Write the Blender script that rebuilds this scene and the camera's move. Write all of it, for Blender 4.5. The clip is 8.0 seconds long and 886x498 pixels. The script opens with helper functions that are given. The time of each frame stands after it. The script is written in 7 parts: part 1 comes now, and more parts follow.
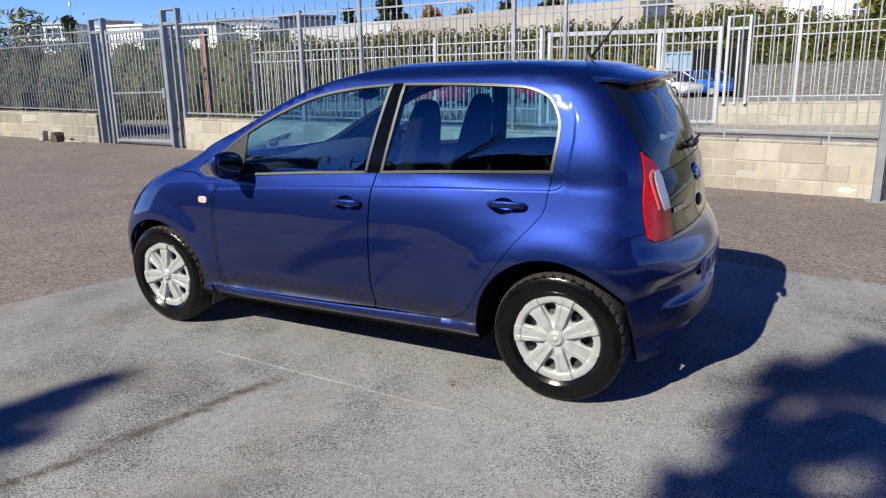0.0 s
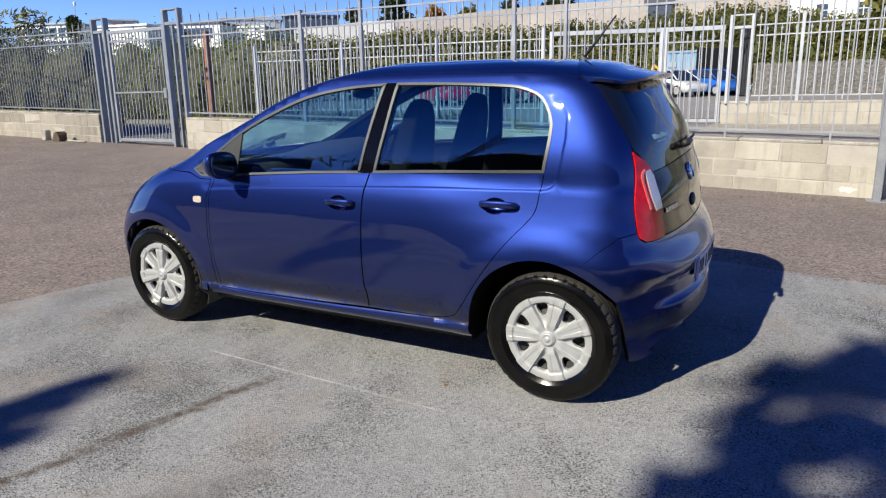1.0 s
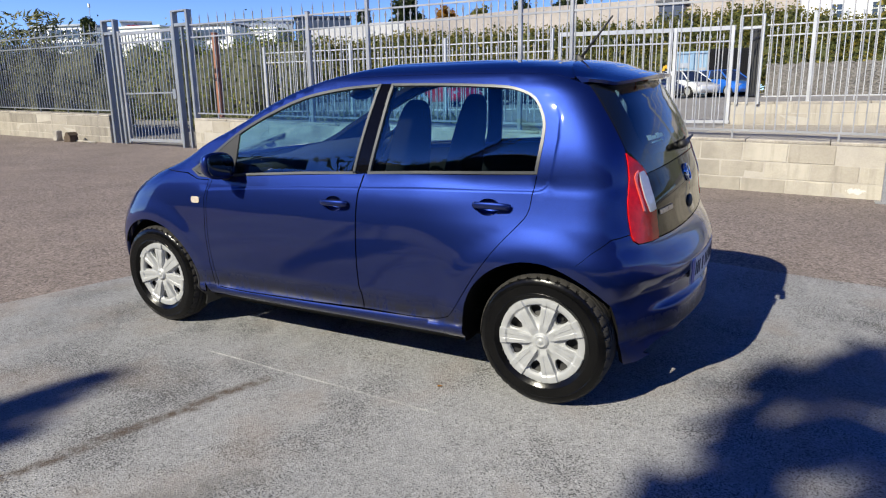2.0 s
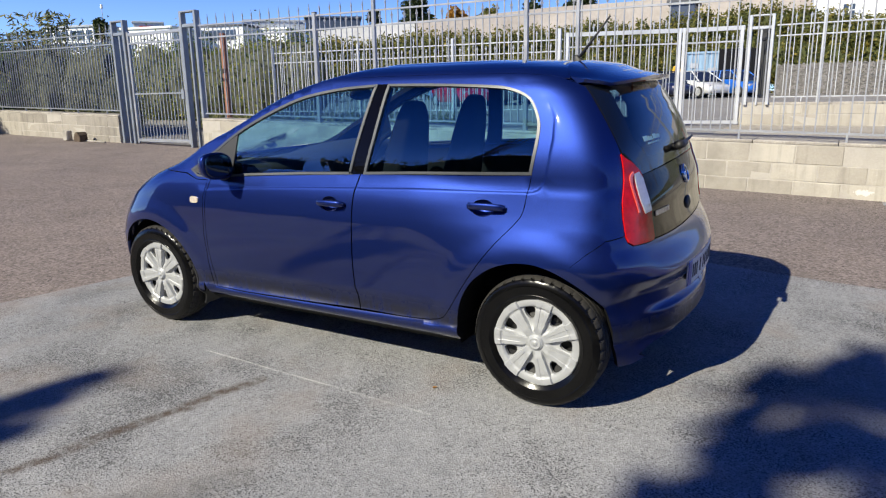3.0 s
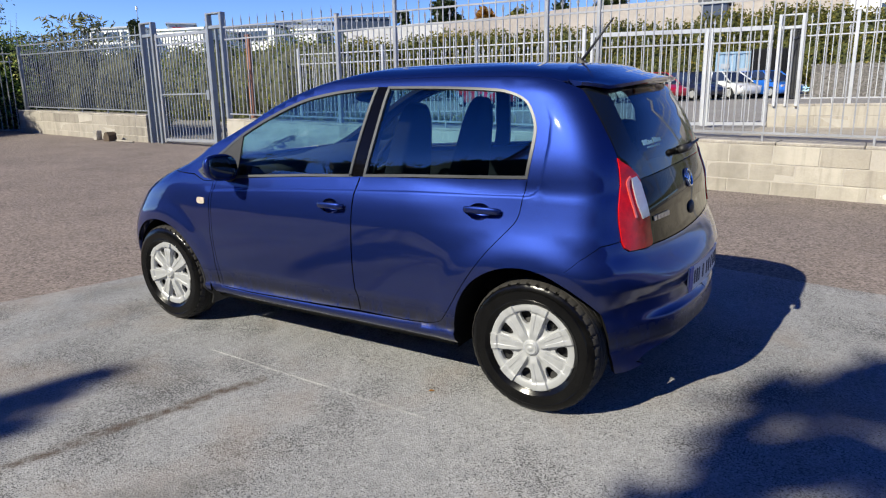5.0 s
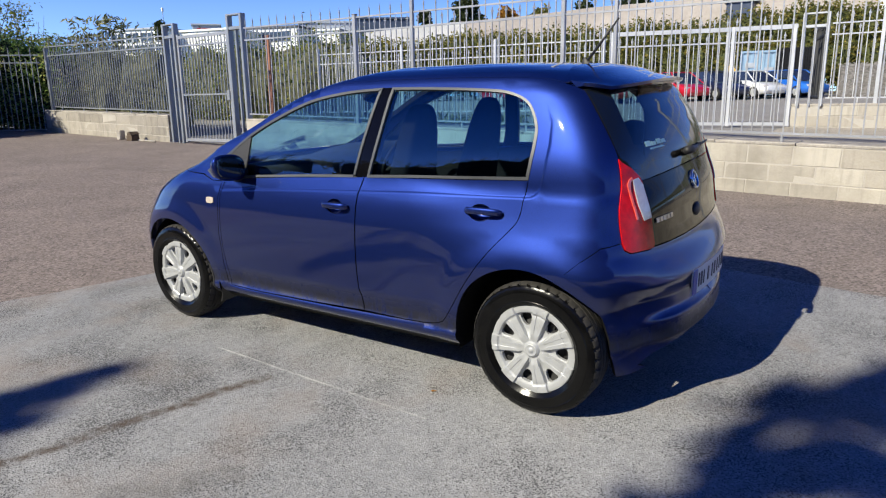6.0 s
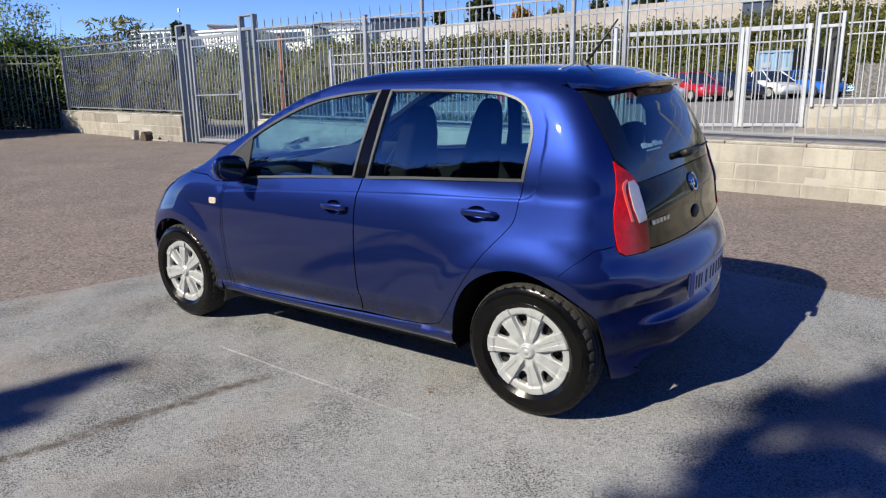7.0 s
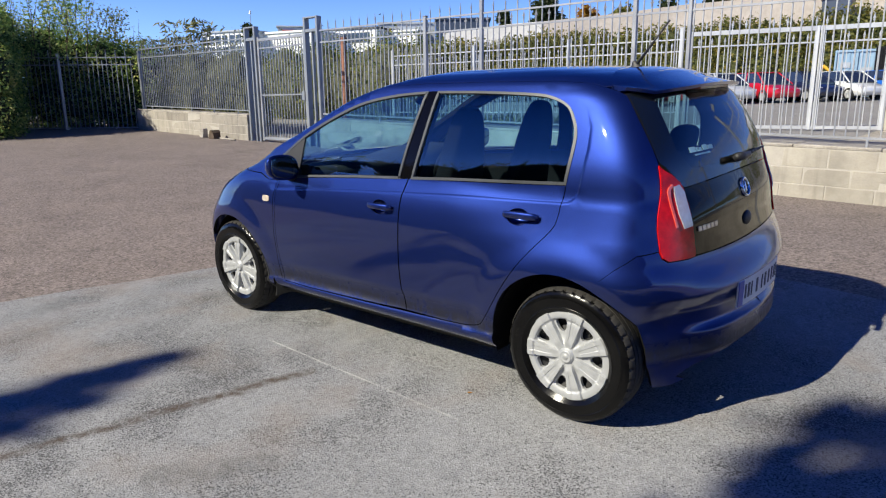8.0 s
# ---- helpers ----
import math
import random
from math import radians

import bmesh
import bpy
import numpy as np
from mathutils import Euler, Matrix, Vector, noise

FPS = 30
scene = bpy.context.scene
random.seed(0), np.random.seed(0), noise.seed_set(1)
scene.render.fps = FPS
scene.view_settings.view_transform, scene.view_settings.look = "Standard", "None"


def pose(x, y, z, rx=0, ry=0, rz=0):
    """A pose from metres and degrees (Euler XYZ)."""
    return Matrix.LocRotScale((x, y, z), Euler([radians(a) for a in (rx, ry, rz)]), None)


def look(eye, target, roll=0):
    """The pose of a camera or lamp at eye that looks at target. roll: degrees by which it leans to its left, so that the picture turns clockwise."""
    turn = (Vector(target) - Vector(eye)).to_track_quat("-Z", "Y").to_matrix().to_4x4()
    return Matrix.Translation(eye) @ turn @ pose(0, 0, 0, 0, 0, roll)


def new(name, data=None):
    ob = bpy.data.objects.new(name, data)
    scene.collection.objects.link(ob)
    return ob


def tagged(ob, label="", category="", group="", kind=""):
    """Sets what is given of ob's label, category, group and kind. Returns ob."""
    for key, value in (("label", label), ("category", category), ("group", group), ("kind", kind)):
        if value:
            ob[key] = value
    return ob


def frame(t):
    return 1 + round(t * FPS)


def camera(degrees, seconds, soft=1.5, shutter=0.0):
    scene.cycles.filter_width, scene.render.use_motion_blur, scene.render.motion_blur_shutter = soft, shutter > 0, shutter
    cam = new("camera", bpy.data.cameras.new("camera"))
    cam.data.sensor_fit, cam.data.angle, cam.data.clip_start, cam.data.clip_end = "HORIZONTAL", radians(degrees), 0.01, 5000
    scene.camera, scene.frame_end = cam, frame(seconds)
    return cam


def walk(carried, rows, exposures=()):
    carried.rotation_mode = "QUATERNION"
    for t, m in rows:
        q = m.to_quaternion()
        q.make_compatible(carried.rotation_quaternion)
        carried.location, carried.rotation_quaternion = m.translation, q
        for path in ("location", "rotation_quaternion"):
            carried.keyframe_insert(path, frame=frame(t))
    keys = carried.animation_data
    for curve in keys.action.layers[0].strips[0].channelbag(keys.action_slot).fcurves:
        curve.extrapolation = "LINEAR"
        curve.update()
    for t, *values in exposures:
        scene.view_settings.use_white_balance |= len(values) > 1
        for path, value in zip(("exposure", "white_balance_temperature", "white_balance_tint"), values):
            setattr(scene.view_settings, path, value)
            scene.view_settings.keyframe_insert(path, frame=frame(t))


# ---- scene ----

cam = camera(67.4, 8.0, soft=1.2)
PATH = [
    (0, (0.8602, -3.4407, 1.2758), (-0.0532, -1.7173, 0.8337), -0.85),
    (0.5, (0.8884, -3.4255, 1.2758), (-0.0316, -1.7054, 0.8344), -0.88),
    (1, (0.9048, -3.4137, 1.2770), (-0.0186, -1.6960, 0.8331), -0.90),
    (1.5, (0.9353, -3.3932, 1.2753), (-0.0014, -1.6824, 0.8330), -0.90),
    (3, (1.0210, -3.3306, 1.2752), (0.0440, -1.6418, 0.8355), -0.88),
    (3.5, (1.0434, -3.3151, 1.2811), (0.0530, -1.6336, 0.8431), -0.86),
    (4, (1.0810, -3.2877, 1.2821), (0.0659, -1.6215, 0.8425), -0.91),
    (4.5, (1.1004, -3.2713, 1.2826), (0.0739, -1.6116, 0.8444), -0.84),
    (6, (1.2000, -3.2074, 1.2873), (0.1011, -1.5945, 0.8503), -0.84),
    (6.5, (1.2285, -3.1914, 1.2903), (0.1129, -1.5898, 0.8538), -0.83),
    (7, (1.2657, -3.1697, 1.2934), (0.1332, -1.5800, 0.8570), -0.83),
    (7.5, (1.2851, -3.1552, 1.2967), (0.1217, -1.5877, 0.8619), -0.83),
    (8, (1.3340, -3.1327, 1.3005), (0.0614, -1.6521, 0.8667), -0.62),
]
walk(cam, [(t, look(e, a, r)) for t, e, a, r in PATH])

# ---------------------------------------------------------------- light
SUN_TO = Vector((-0.27, -0.76, 0.62)).normalized()
world = bpy.data.worlds.new("world")
scene.world = world
world.use_nodes = True
wn = world.node_tree
sky = wn.nodes.new("ShaderNodeTexSky")
sky.sky_type = "NISHITA"
sky.sun_disc = False
sky.sun_elevation = math.asin(SUN_TO.z)
sky.sun_rotation = math.atan2(SUN_TO.x, SUN_TO.y)
sky.air_density, sky.dust_density, sky.ozone_density = 1.0, 0.0, 2.5
tc, lift = wn.nodes.new("ShaderNodeTexCoord"), wn.nodes.new("ShaderNodeVectorMath")
lift.operation = "ADD"
lift.inputs[1].default_value = (0, 0, 0.3)
wn.links.new(tc.outputs["Generated"], lift.inputs[0])
wn.links.new(lift.outputs[0], sky.inputs[0])
# the clear sky pales and brightens towards the horizon
sep, inv, powr, gain, tone = [wn.nodes.new("ShaderNode" + k) for k in ("SeparateXYZ", "Math", "Math", "Math", "Mix")]
inv.operation, powr.operation, gain.operation = "SUBTRACT", "POWER", "MULTIPLY_ADD"
inv.inputs[0].default_value, inv.use_clamp = 1.0, True
powr.inputs[1].default_value = 3.2
gain.inputs[1].default_value, gain.inputs[2].default_value = 2.55, 0.32
wn.links.new(tc.outputs["Generated"], sep.inputs[0])
wn.links.new(sep.outputs[2], inv.inputs[1])
wn.links.new(inv.outputs[0], powr.inputs[0])
wn.links.new(powr.outputs[0], gain.inputs[0])
tone.data_type, tone.blend_type = "RGBA", "MULTIPLY"
tone.inputs[0].default_value = 1.0
hue = wn.nodes.new("ShaderNodeMix")
hue.data_type = "RGBA"
hue.inputs[6].default_value, hue.inputs[7].default_value = (0.0, 0.54, 2.05, 1), (1.36, 1.29, 0.96, 1)
wn.links.new(powr.outputs[0], hue.inputs[0])
wn.links.new(hue.outputs[2], tone.inputs[7])
wn.links.new(sky.outputs[0], tone.inputs[6])
back = wn.nodes["Background"]
wn.links.new(tone.outputs[2], back.inputs[0])
scale = wn.nodes.new("ShaderNodeMath")
scale.operation = "MULTIPLY"
scale.inputs[1].default_value = 0.088
wn.links.new(gain.outputs[0], scale.inputs[0])
wn.links.new(scale.outputs[0], back.inputs[1])
sun_data = bpy.data.lights.new("sun", "SUN")
sun_data.energy, sun_data.angle, sun_data.color = 5.0, radians(0.53), (1.0, 0.945, 0.78)
sun_lamp = new("sun", sun_data)
sun_lamp.matrix_world = look(SUN_TO * 30, (0, 0, 0))
scene.view_settings.exposure = 0.57

# ---------------------------------------------------------------- materials
class Mat:
    """A small builder for a node material with one Principled surface."""

    def __init__(self, name):
        self.m = bpy.data.materials.new(name)
        self.m.use_nodes = True
        self.t = self.m.node_tree
        self.b = self.t.nodes["Principled BSDF"]

    def node(self, kind, **values):
        n = self.t.nodes.new("ShaderNode" + kind)
        for key, v in values.items():
            n.inputs[key.replace("_", " ")].default_value = v
        return n

    def link(self, a, b):
        self.t.links.new(a, b)

    def coords(self, scale=(1, 1, 1), space="Object"):
        c = self.node("TexCoord")
        mp = self.node("Mapping")
        mp.inputs["Scale"].default_value = scale
        self.link(c.outputs[space], mp.inputs[0])
        return mp.outputs[0]

    def noise(self, scale, detail=4.0, rough=0.55, vec=None):
        n = self.node("TexNoise", Scale=scale, Detail=detail, Roughness=rough)
        if vec is not None:
            self.link(vec, n.inputs["Vector"])
        return n.outputs["Fac"]

    def ramp(self, fac, stops):
        r = self.t.nodes.new("ShaderNodeValToRGB")
        e = r.color_ramp.elements
        while len(e) < len(stops):
            e.new(0.5)
        for k, (p, c) in zip(e, stops):
            k.position = p
            k.color = (*c, 1) if not isinstance(c, float) else (c, c, c, 1)
        self.link(fac, r.inputs[0])
        return r.outputs[0]

    def mix(self, fac, a, b, mode="MIX"):
        n = self.t.nodes.new("ShaderNodeMix")
        n.data_type, n.blend_type = "RGBA", mode
        for sock, v in ((n.inputs[0], fac), (n.inputs[6], a), (n.inputs[7], b)):
            if isinstance(v, (int, float)):
                sock.default_value = v
            elif isinstance(v, tuple):
                sock.default_value = (*v, 1)
            else:
                self.link(v, sock)
        return n.outputs[2]

    def math(self, op, a, b=0.0, c=0.0):
        n = self.t.nodes.new("ShaderNodeMath")
        n.operation = op
        for sock, v in zip(n.inputs, (a, b, c)):
            if isinstance(v, (int, float)):
                sock.default_value = v
            else:
                self.link(v, sock)
        return n.outputs[0]

    def bump(self, height, strength=0.3, distance=0.01):
        n = self.node("Bump", Strength=strength, Distance=distance)
        self.link(height, n.inputs["Height"])
        self.link(n.outputs[0], self.b.inputs["Normal"])

    def set(self, color=None, rough=None, metal=None, **more):
        for key, v in (("Base Color", color), ("Roughness", rough), ("Metallic", metal), *[(k.replace("_", " "), v) for k, v in more.items()]):
            if v is None:
                continue
            if isinstance(v, tuple) and len(v) == 3:
                v = (*v, 1)
            if isinstance(v, (int, float, tuple)):
                self.b.inputs[key].default_value = v
            else:
                self.link(v, self.b.inputs[key])
        return self.m


def plain(name, color, rough=0.5, metal=0.0, vary=0.12, scale=6.0, bump=0.0, **more):
    """Colour broken by two noises, with a little relief."""
    k = Mat(name)
    v = k.coords()
    a = k.noise(scale, vec=v)
    b = k.noise(scale * 9, 3, vec=v)
    f = k.math("ADD", k.math("MULTIPLY", a, 0.65), k.math("MULTIPLY", b, 0.35))
    lo = tuple(c * (1 - vary) for c in color)
    hi = tuple(min(1.0, c * (1 + vary)) for c in color)
    k.set(k.ramp(f, [(0.3, lo), (0.7, hi)]), k.math("MULTIPLY_ADD", b, 0.16, rough - 0.08), metal, **more)
    if bump:
        k.bump(b, bump, 0.01)
    return k.m


def asphalt(name, dark, light, grit, stains=(), stone=120.0, spread=0.35):
    """Worn tarmac: large patches, medium blotches, stone grit with pits."""
    k = Mat(name)
    v = k.coords()
    big = k.noise(0.45, 4, 0.6, v)
    mid = k.noise(3.2, 5, 0.65, v)
    fine = k.noise(24, 3, 0.7, v)
    base = k.mix(k.ramp(k.math("ADD", k.math("MULTIPLY", big, 0.45), k.math("MULTIPLY_ADD", mid, 0.2, k.math("MULTIPLY", fine, 0.35))), [(0.36, 0.0), (0.64, 1.0)]), dark, light)
    vo = k.node("TexVoronoi", Scale=stone)
    k.link(v, vo.inputs["Vector"])
    stones = k.ramp(vo.outputs["Color"], [(0.0, 0.97 - spread), (0.5, 0.96), (1.0, 0.97 + spread)])
    base = k.mix(0.75, base, stones, "MULTIPLY")
    pit = k.noise(135, 2.5, 0.62, v)
    where = k.noise(1.7, 3, 0.6, v)
    pits = k.ramp(k.math("MULTIPLY_ADD", where, 0.48, pit), [(0.792, 0.0), (0.838, 1.0)])
    base = k.mix(k.math("MULTIPLY", pits, grit), base, tuple(c * 0.24 for c in dark))
    rust = k.math("MULTIPLY", k.ramp(k.noise(1.3, 4, 0.6, v), [(0.5, 0.0), (0.68, 0.45)]), grit)
    base = k.mix(rust, base, (0.24, 0.19, 0.155))
    sx = k.node("SeparateXYZ")
    k.link(v, sx.inputs[0])
    wob = k.noise(5.0, 4, 0.6, v)
    for (x0, y0, x1, y1, half, colour, amount) in stains:
        # a stained line on the ground between two places
        L = math.hypot(x1 - x0, y1 - y0)
        ux, uy = (x1 - x0) / L, (y1 - y0) / L
        px = k.math("SUBTRACT", sx.outputs[0], x0)
        py = k.math("SUBTRACT", sx.outputs[1], y0)
        along = k.math("ADD", k.math("MULTIPLY", px, ux), k.math("MULTIPLY", py, uy))
        across = k.math("SUBTRACT", k.math("MULTIPLY", px, -uy), k.math("MULTIPLY", py, -ux))
        across = k.math("ABSOLUTE", k.math("ADD", across, k.math("MULTIPLY_ADD", wob, half * 3, -half * 1.5)))
        inside = k.math("MULTIPLY", k.math("GREATER_THAN", along, 0.0), k.math("LESS_THAN", along, L))
        soft = k.ramp(k.math("DIVIDE", across, half * 2), [(0.25, 1.0), (0.9, 0.0)])
        rag = k.ramp(k.noise(14, 4, 0.7, v), [(0.36, 0.15), (0.62, 1.0)])
        base = k.mix(k.math("MULTIPLY", k.math("MULTIPLY", soft, inside), k.math("MULTIPLY", rag, amount)), base, colour)
    k.set(base, 0.88, 0.0, Specular_IOR_Level=0.35)
    k.bump(k.math("SUBTRACT", k.math("MULTIPLY", vo.outputs["Distance"], 1.0), pits), 0.42, 0.006)
    return k.m


def leafy(name, stops, rough=0.55):
    k = Mat(name)
    g = k.node("NewGeometry")
    # each leaf its own tone, each clump of leaves greener or yellower
    clump = k.noise(1.5, 3, 0.6, g.outputs["Position"])
    pick = k.math("ADD", k.math("MULTIPLY", g.outputs["Random Per Island"], 0.62), k.math("MULTIPLY_ADD", clump, 1.7, -0.66))
    k.set(k.ramp(pick, stops), rough, 0.0, Specular_IOR_Level=0.3)
    tr = k.node("BsdfTranslucent")
    k.link(k.ramp(pick, [(p, tuple(min(1, v * 1.5) for v in c)) for p, c in stops]), tr.inputs[0])
    mx = k.node("MixShader", Fac=0.42)
    out = k.t.nodes["Material Output"]
    k.link(k.b.outputs[0], mx.inputs[1])
    k.link(tr.outputs[0], mx.inputs[2])
    k.link(mx.outputs[0], out.inputs[0])
    return k.m


def pane_glass(name, tint, gloss=0.05):
    """A thin pane: tinted through, mirror-like by its slant."""
    k = Mat(name)
    tb = k.node("BsdfTransparent")
    tb.inputs[0].default_value = (*tint, 1)
    gl = k.node("BsdfGlossy", Roughness=0.0)
    lw = k.node("LayerWeight", Blend=0.5)
    f = k.math("MULTIPLY_ADD", k.math("POWER", lw.outputs["Facing"], 5.0), 1 - gloss, gloss)
    mx = k.node("MixShader")
    k.link(f, mx.inputs[0])
    k.link(tb.outputs[0], mx.inputs[1])
    k.link(gl.outputs[0], mx.inputs[2])
    k.link(mx.outputs[0], k.t.nodes["Material Output"].inputs[0])
    return k.m


def blockwork(name, low, high, chalk=None):
    """Concrete blocks, each a little different, pitted and streaked."""
    k = Mat(name)
    v = k.coords(space="Generated")
    o = k.node("ObjectInfo")
    g = k.node("NewGeometry")
    pos = g.outputs["Position"]
    a, b = k.noise(3.0, 5, 0.65, pos), k.noise(45, 4, 0.7, pos)
    f = k.math("ADD", k.math("MULTIPLY", a, 0.5), k.math("MULTIPLY_ADD", b, 0.34, k.math("MULTIPLY", o.outputs["Random"], 0.34)))
    streak = k.noise(1.0, 4, 0.6, k.coords_from(pos, (9, 9, 0.9)))
    base = k.mix(k.ramp(streak, [(0.52, 0.0), (0.74, 0.45)]), k.ramp(f, [(0.36, low), (0.76, high)]), tuple(c * 0.5 for c in low))
    if chalk:
        # a run of white salts bled out at the wall foot
        sp = k.node("SeparateXYZ")
        k.link(pos, sp.inputs[0])
        u = k.math("DIVIDE", k.math("SUBTRACT", sp.outputs[0], chalk[0]), 0.13)
        w = k.math("DIVIDE", k.math("SUBTRACT", sp.outputs[2], chalk[1]), 0.045)
        rr = k.math("ADD", k.math("MULTIPLY", u, u), k.math("MULTIPLY", w, w))
        rr = k.math("MULTIPLY_ADD", k.noise(22, 4, 0.7, pos), -2.6, k.math("ADD", rr, 1.3))
        base = k.mix(k.ramp(rr, [(0.35, 0.75), (0.6, 0.0)]), base, (0.66, 0.65, 0.61))
        patch = k.noise(1.1, 4, 0.6, pos)
        base = k.mix(k.ramp(patch, [(0.48, 0.0), (0.68, 0.6)]), base, (0.2, 0.185, 0.155))
    k.set(base, 0.9, 0.0, Specular_IOR_Level=0.25)
    k.bump(b, 0.6, 0.010)
    return k.m


def coords_from(self, vec, scale):
    mp = self.node("Mapping")
    mp.inputs["Scale"].default_value = scale
    self.link(vec, mp.inputs[0])
    return mp.outputs[0]


Mat.coords_from = coords_from


def galvanised(name, lo, hi):
    k = Mat(name)
    g = k.node("NewGeometry")
    pos = g.outputs["Position"]
    a, b = k.noise(2.2, 4, 0.6, pos), k.noise(60, 3, 0.6, pos)
    f = k.math("ADD", k.math("MULTIPLY", a, 0.6), k.math("MULTIPLY", b, 0.4))
    k.set(k.ramp(f, [(0.32, lo), (0.7, hi)]), k.math("MULTIPLY_ADD", a, 0.3, 0.32), 0.35)
    return k.m


M_PAD = asphalt("pad_tarmac", (0.208, 0.211, 0.219), (0.328, 0.328, 0.330), 0.9, stains=[
    (-1.28, -1.12, -1.75, -2.75, 0.03, (0.075, 0.055, 0.042), 1.0),
    (-1.84, -1.02, -0.36, -1.075, 0.005, (0.52, 0.51, 0.48), 0.7),
    (-0.72, -1.75, -1.05, -2.15, 0.05, (0.08, 0.075, 0.07), 0.5),
])
M_YARD = asphalt("yard_tarmac", (0.178, 0.147, 0.134), (0.222, 0.184, 0.168), 0.35, (), 62.0, 0.85)
M_LANE = asphalt("lane_tarmac", (0.21, 0.20, 0.19), (0.30, 0.29, 0.275), 0.3)
M_BLOCK = blockwork("wall_block", (0.33, 0.30, 0.25), (0.47, 0.435, 0.365), (1.42, 0.17))
M_BLOCK2 = blockwork("inner_wall_block", (0.33, 0.30, 0.25), (0.43, 0.395, 0.33))
M_BLOCK3 = blockwork("weathered_wall_block", (0.22, 0.20, 0.17), (0.37, 0.34, 0.29))
M_MORTAR = plain("mortar", (0.40, 0.37, 0.32), 0.95, bump=0.3)
M_COPING = plain("coping_concrete", (0.36, 0.33, 0.285), 0.92, vary=0.4, bump=0.25)
M_VERGE = asphalt("dusty_concrete", (0.30, 0.27, 0.225), (0.42, 0.385, 0.33), 0.4)
M_GALV = galvanised("galvanised_steel", (0.22, 0.23, 0.25), (0.38, 0.39, 0.41))
M_GALV_DK = galvanised("weathered_steel", (0.19, 0.21, 0.235), (0.31, 0.33, 0.355))
M_OLDSTEEL = plain("old_dark_steel", (0.035, 0.036, 0.038), 0.8, vary=0.3)
M_WHITEBAR = galvanised("pale_grey_paint", (0.42, 0.43, 0.44), (0.55, 0.56, 0.57))
M_RUST = plain("rusty_steel", (0.27, 0.125, 0.08), 0.85, vary=0.35, scale=14, bump=0.3)
M_LEAF = leafy("shrub_leaves", [(0.0, (0.018, 0.035, 0.012)), (0.35, (0.08, 0.115, 0.026)), (0.7, (0.20, 0.22, 0.05)), (1.0, (0.42, 0.37, 0.09))])
M_SUNLEAF = leafy("sunlit_hedge_leaves", [(0.0, (0.035, 0.075, 0.022)), (0.35, (0.11, 0.19, 0.05)), (0.65, (0.25, 0.33, 0.09)), (0.9, (0.44, 0.44, 0.13)), (1.0, (0.60, 0.54, 0.20))])
M_LEAF_GREY = leafy("grey_green_leaves", [(0.0, (0.06, 0.075, 0.032)), (0.5, (0.16, 0.17, 0.075)), (0.85, (0.28, 0.27, 0.13)), (1.0, (0.42, 0.38, 0.22))])
M_HEDGE = leafy("far_hedge_leaves", [(0.0, (0.05, 0.062, 0.016)), (0.4, (0.115, 0.125, 0.03)), (0.72, (0.21, 0.185, 0.045)), (1.0, (0.34, 0.26, 0.06))])
M_AUTUMN = leafy("autumn_leaves", [(0.0, (0.14, 0.06, 0.012)), (0.6, (0.32, 0.15, 0.02)), (1.0, (0.42, 0.26, 0.04))])
M_DARKLEAF = leafy("dark_tree_leaves", [(0.0, (0.012, 0.02, 0.008)), (0.6, (0.035, 0.05, 0.016)), (1.0, (0.07, 0.085, 0.025))])
M_BARK = plain("bark", (0.09, 0.065, 0.045), 0.95, vary=0.35, scale=12, bump=0.6)

# ---------------------------------------------------------------- mesh helpers
def mesh_of(name, verts, faces, mats, smooth=False, idx=None):
    me = bpy.data.meshes.new(name)
    me.from_pydata([tuple(map(float, v)) for v in verts], [], [tuple(map(int, f)) for f in faces])
    for m in (mats if isinstance(mats, (list, tuple)) else [mats]):
        me.materials.append(m)
    if smooth:
        me.polygons.foreach_set("use_smooth", [True] * len(me.polygons))
    if idx is not None:
        me.polygons.foreach_set("material_index", [int(i) for i in idx])
    me.update()
    return me


def part(name, bm, material, parent=None, label="", smooth=False):
    """Links a bmesh, or a mesh, as one object under a thing or a part."""
    if isinstance(bm, bpy.types.Mesh):
        me = bm
    else:
        me = bpy.data.meshes.new(name)
        bm.to_mesh(me)
        bm.free()
        me.materials.append(material)
        if smooth:
            me.polygons.foreach_set("use_smooth", [True] * len(me.polygons))
    ob = new(name, me)
    ob.parent = parent
    if label:
        tagged(ob, label)
    return ob


def empty(name, m=None):
    ob = new(name)
    if m is not None:
        ob.matrix_world = m
    return ob


def add_box(bm, lo, hi, bevel=0.0, turn=None):
    """A box between two corners, its edges bevelled."""
    lo, hi = Vector(lo), Vector(hi)
    c, s = (lo + hi) / 2, hi - lo
    m = Matrix.Translation(c) @ Matrix.Diagonal((s.x, s.y, s.z, 1))
    if turn is not None:
        m = turn @ m
    r = bmesh.ops.create_cube(bm, size=1.0, matrix=m)
    if bevel:
        es = list({e for v in r["verts"] for e in v.link_edges})
        bmesh.ops.bevel(bm, geom=es, offset=bevel, segments=1, affect="EDGES", profile=0.5)
    return bm


def box(lo, hi, bevel=0.0, turn=None):
    return add_box(bmesh.new(), lo, hi, bevel, turn)


def add_tube(bm, a, b, ra, rb=None, seg=8, caps=True):
    a, b = Vector(a), Vector(b)
    d = b - a
    q = d.to_track_quat("Z", "Y").to_matrix().to_4x4()
    bmesh.ops.create_cone(bm, cap_ends=caps, segments=seg, radius1=ra, radius2=ra if rb is None else rb, depth=d.length,
                          matrix=Matrix.Translation((a + b) / 2) @ q)
    return bm


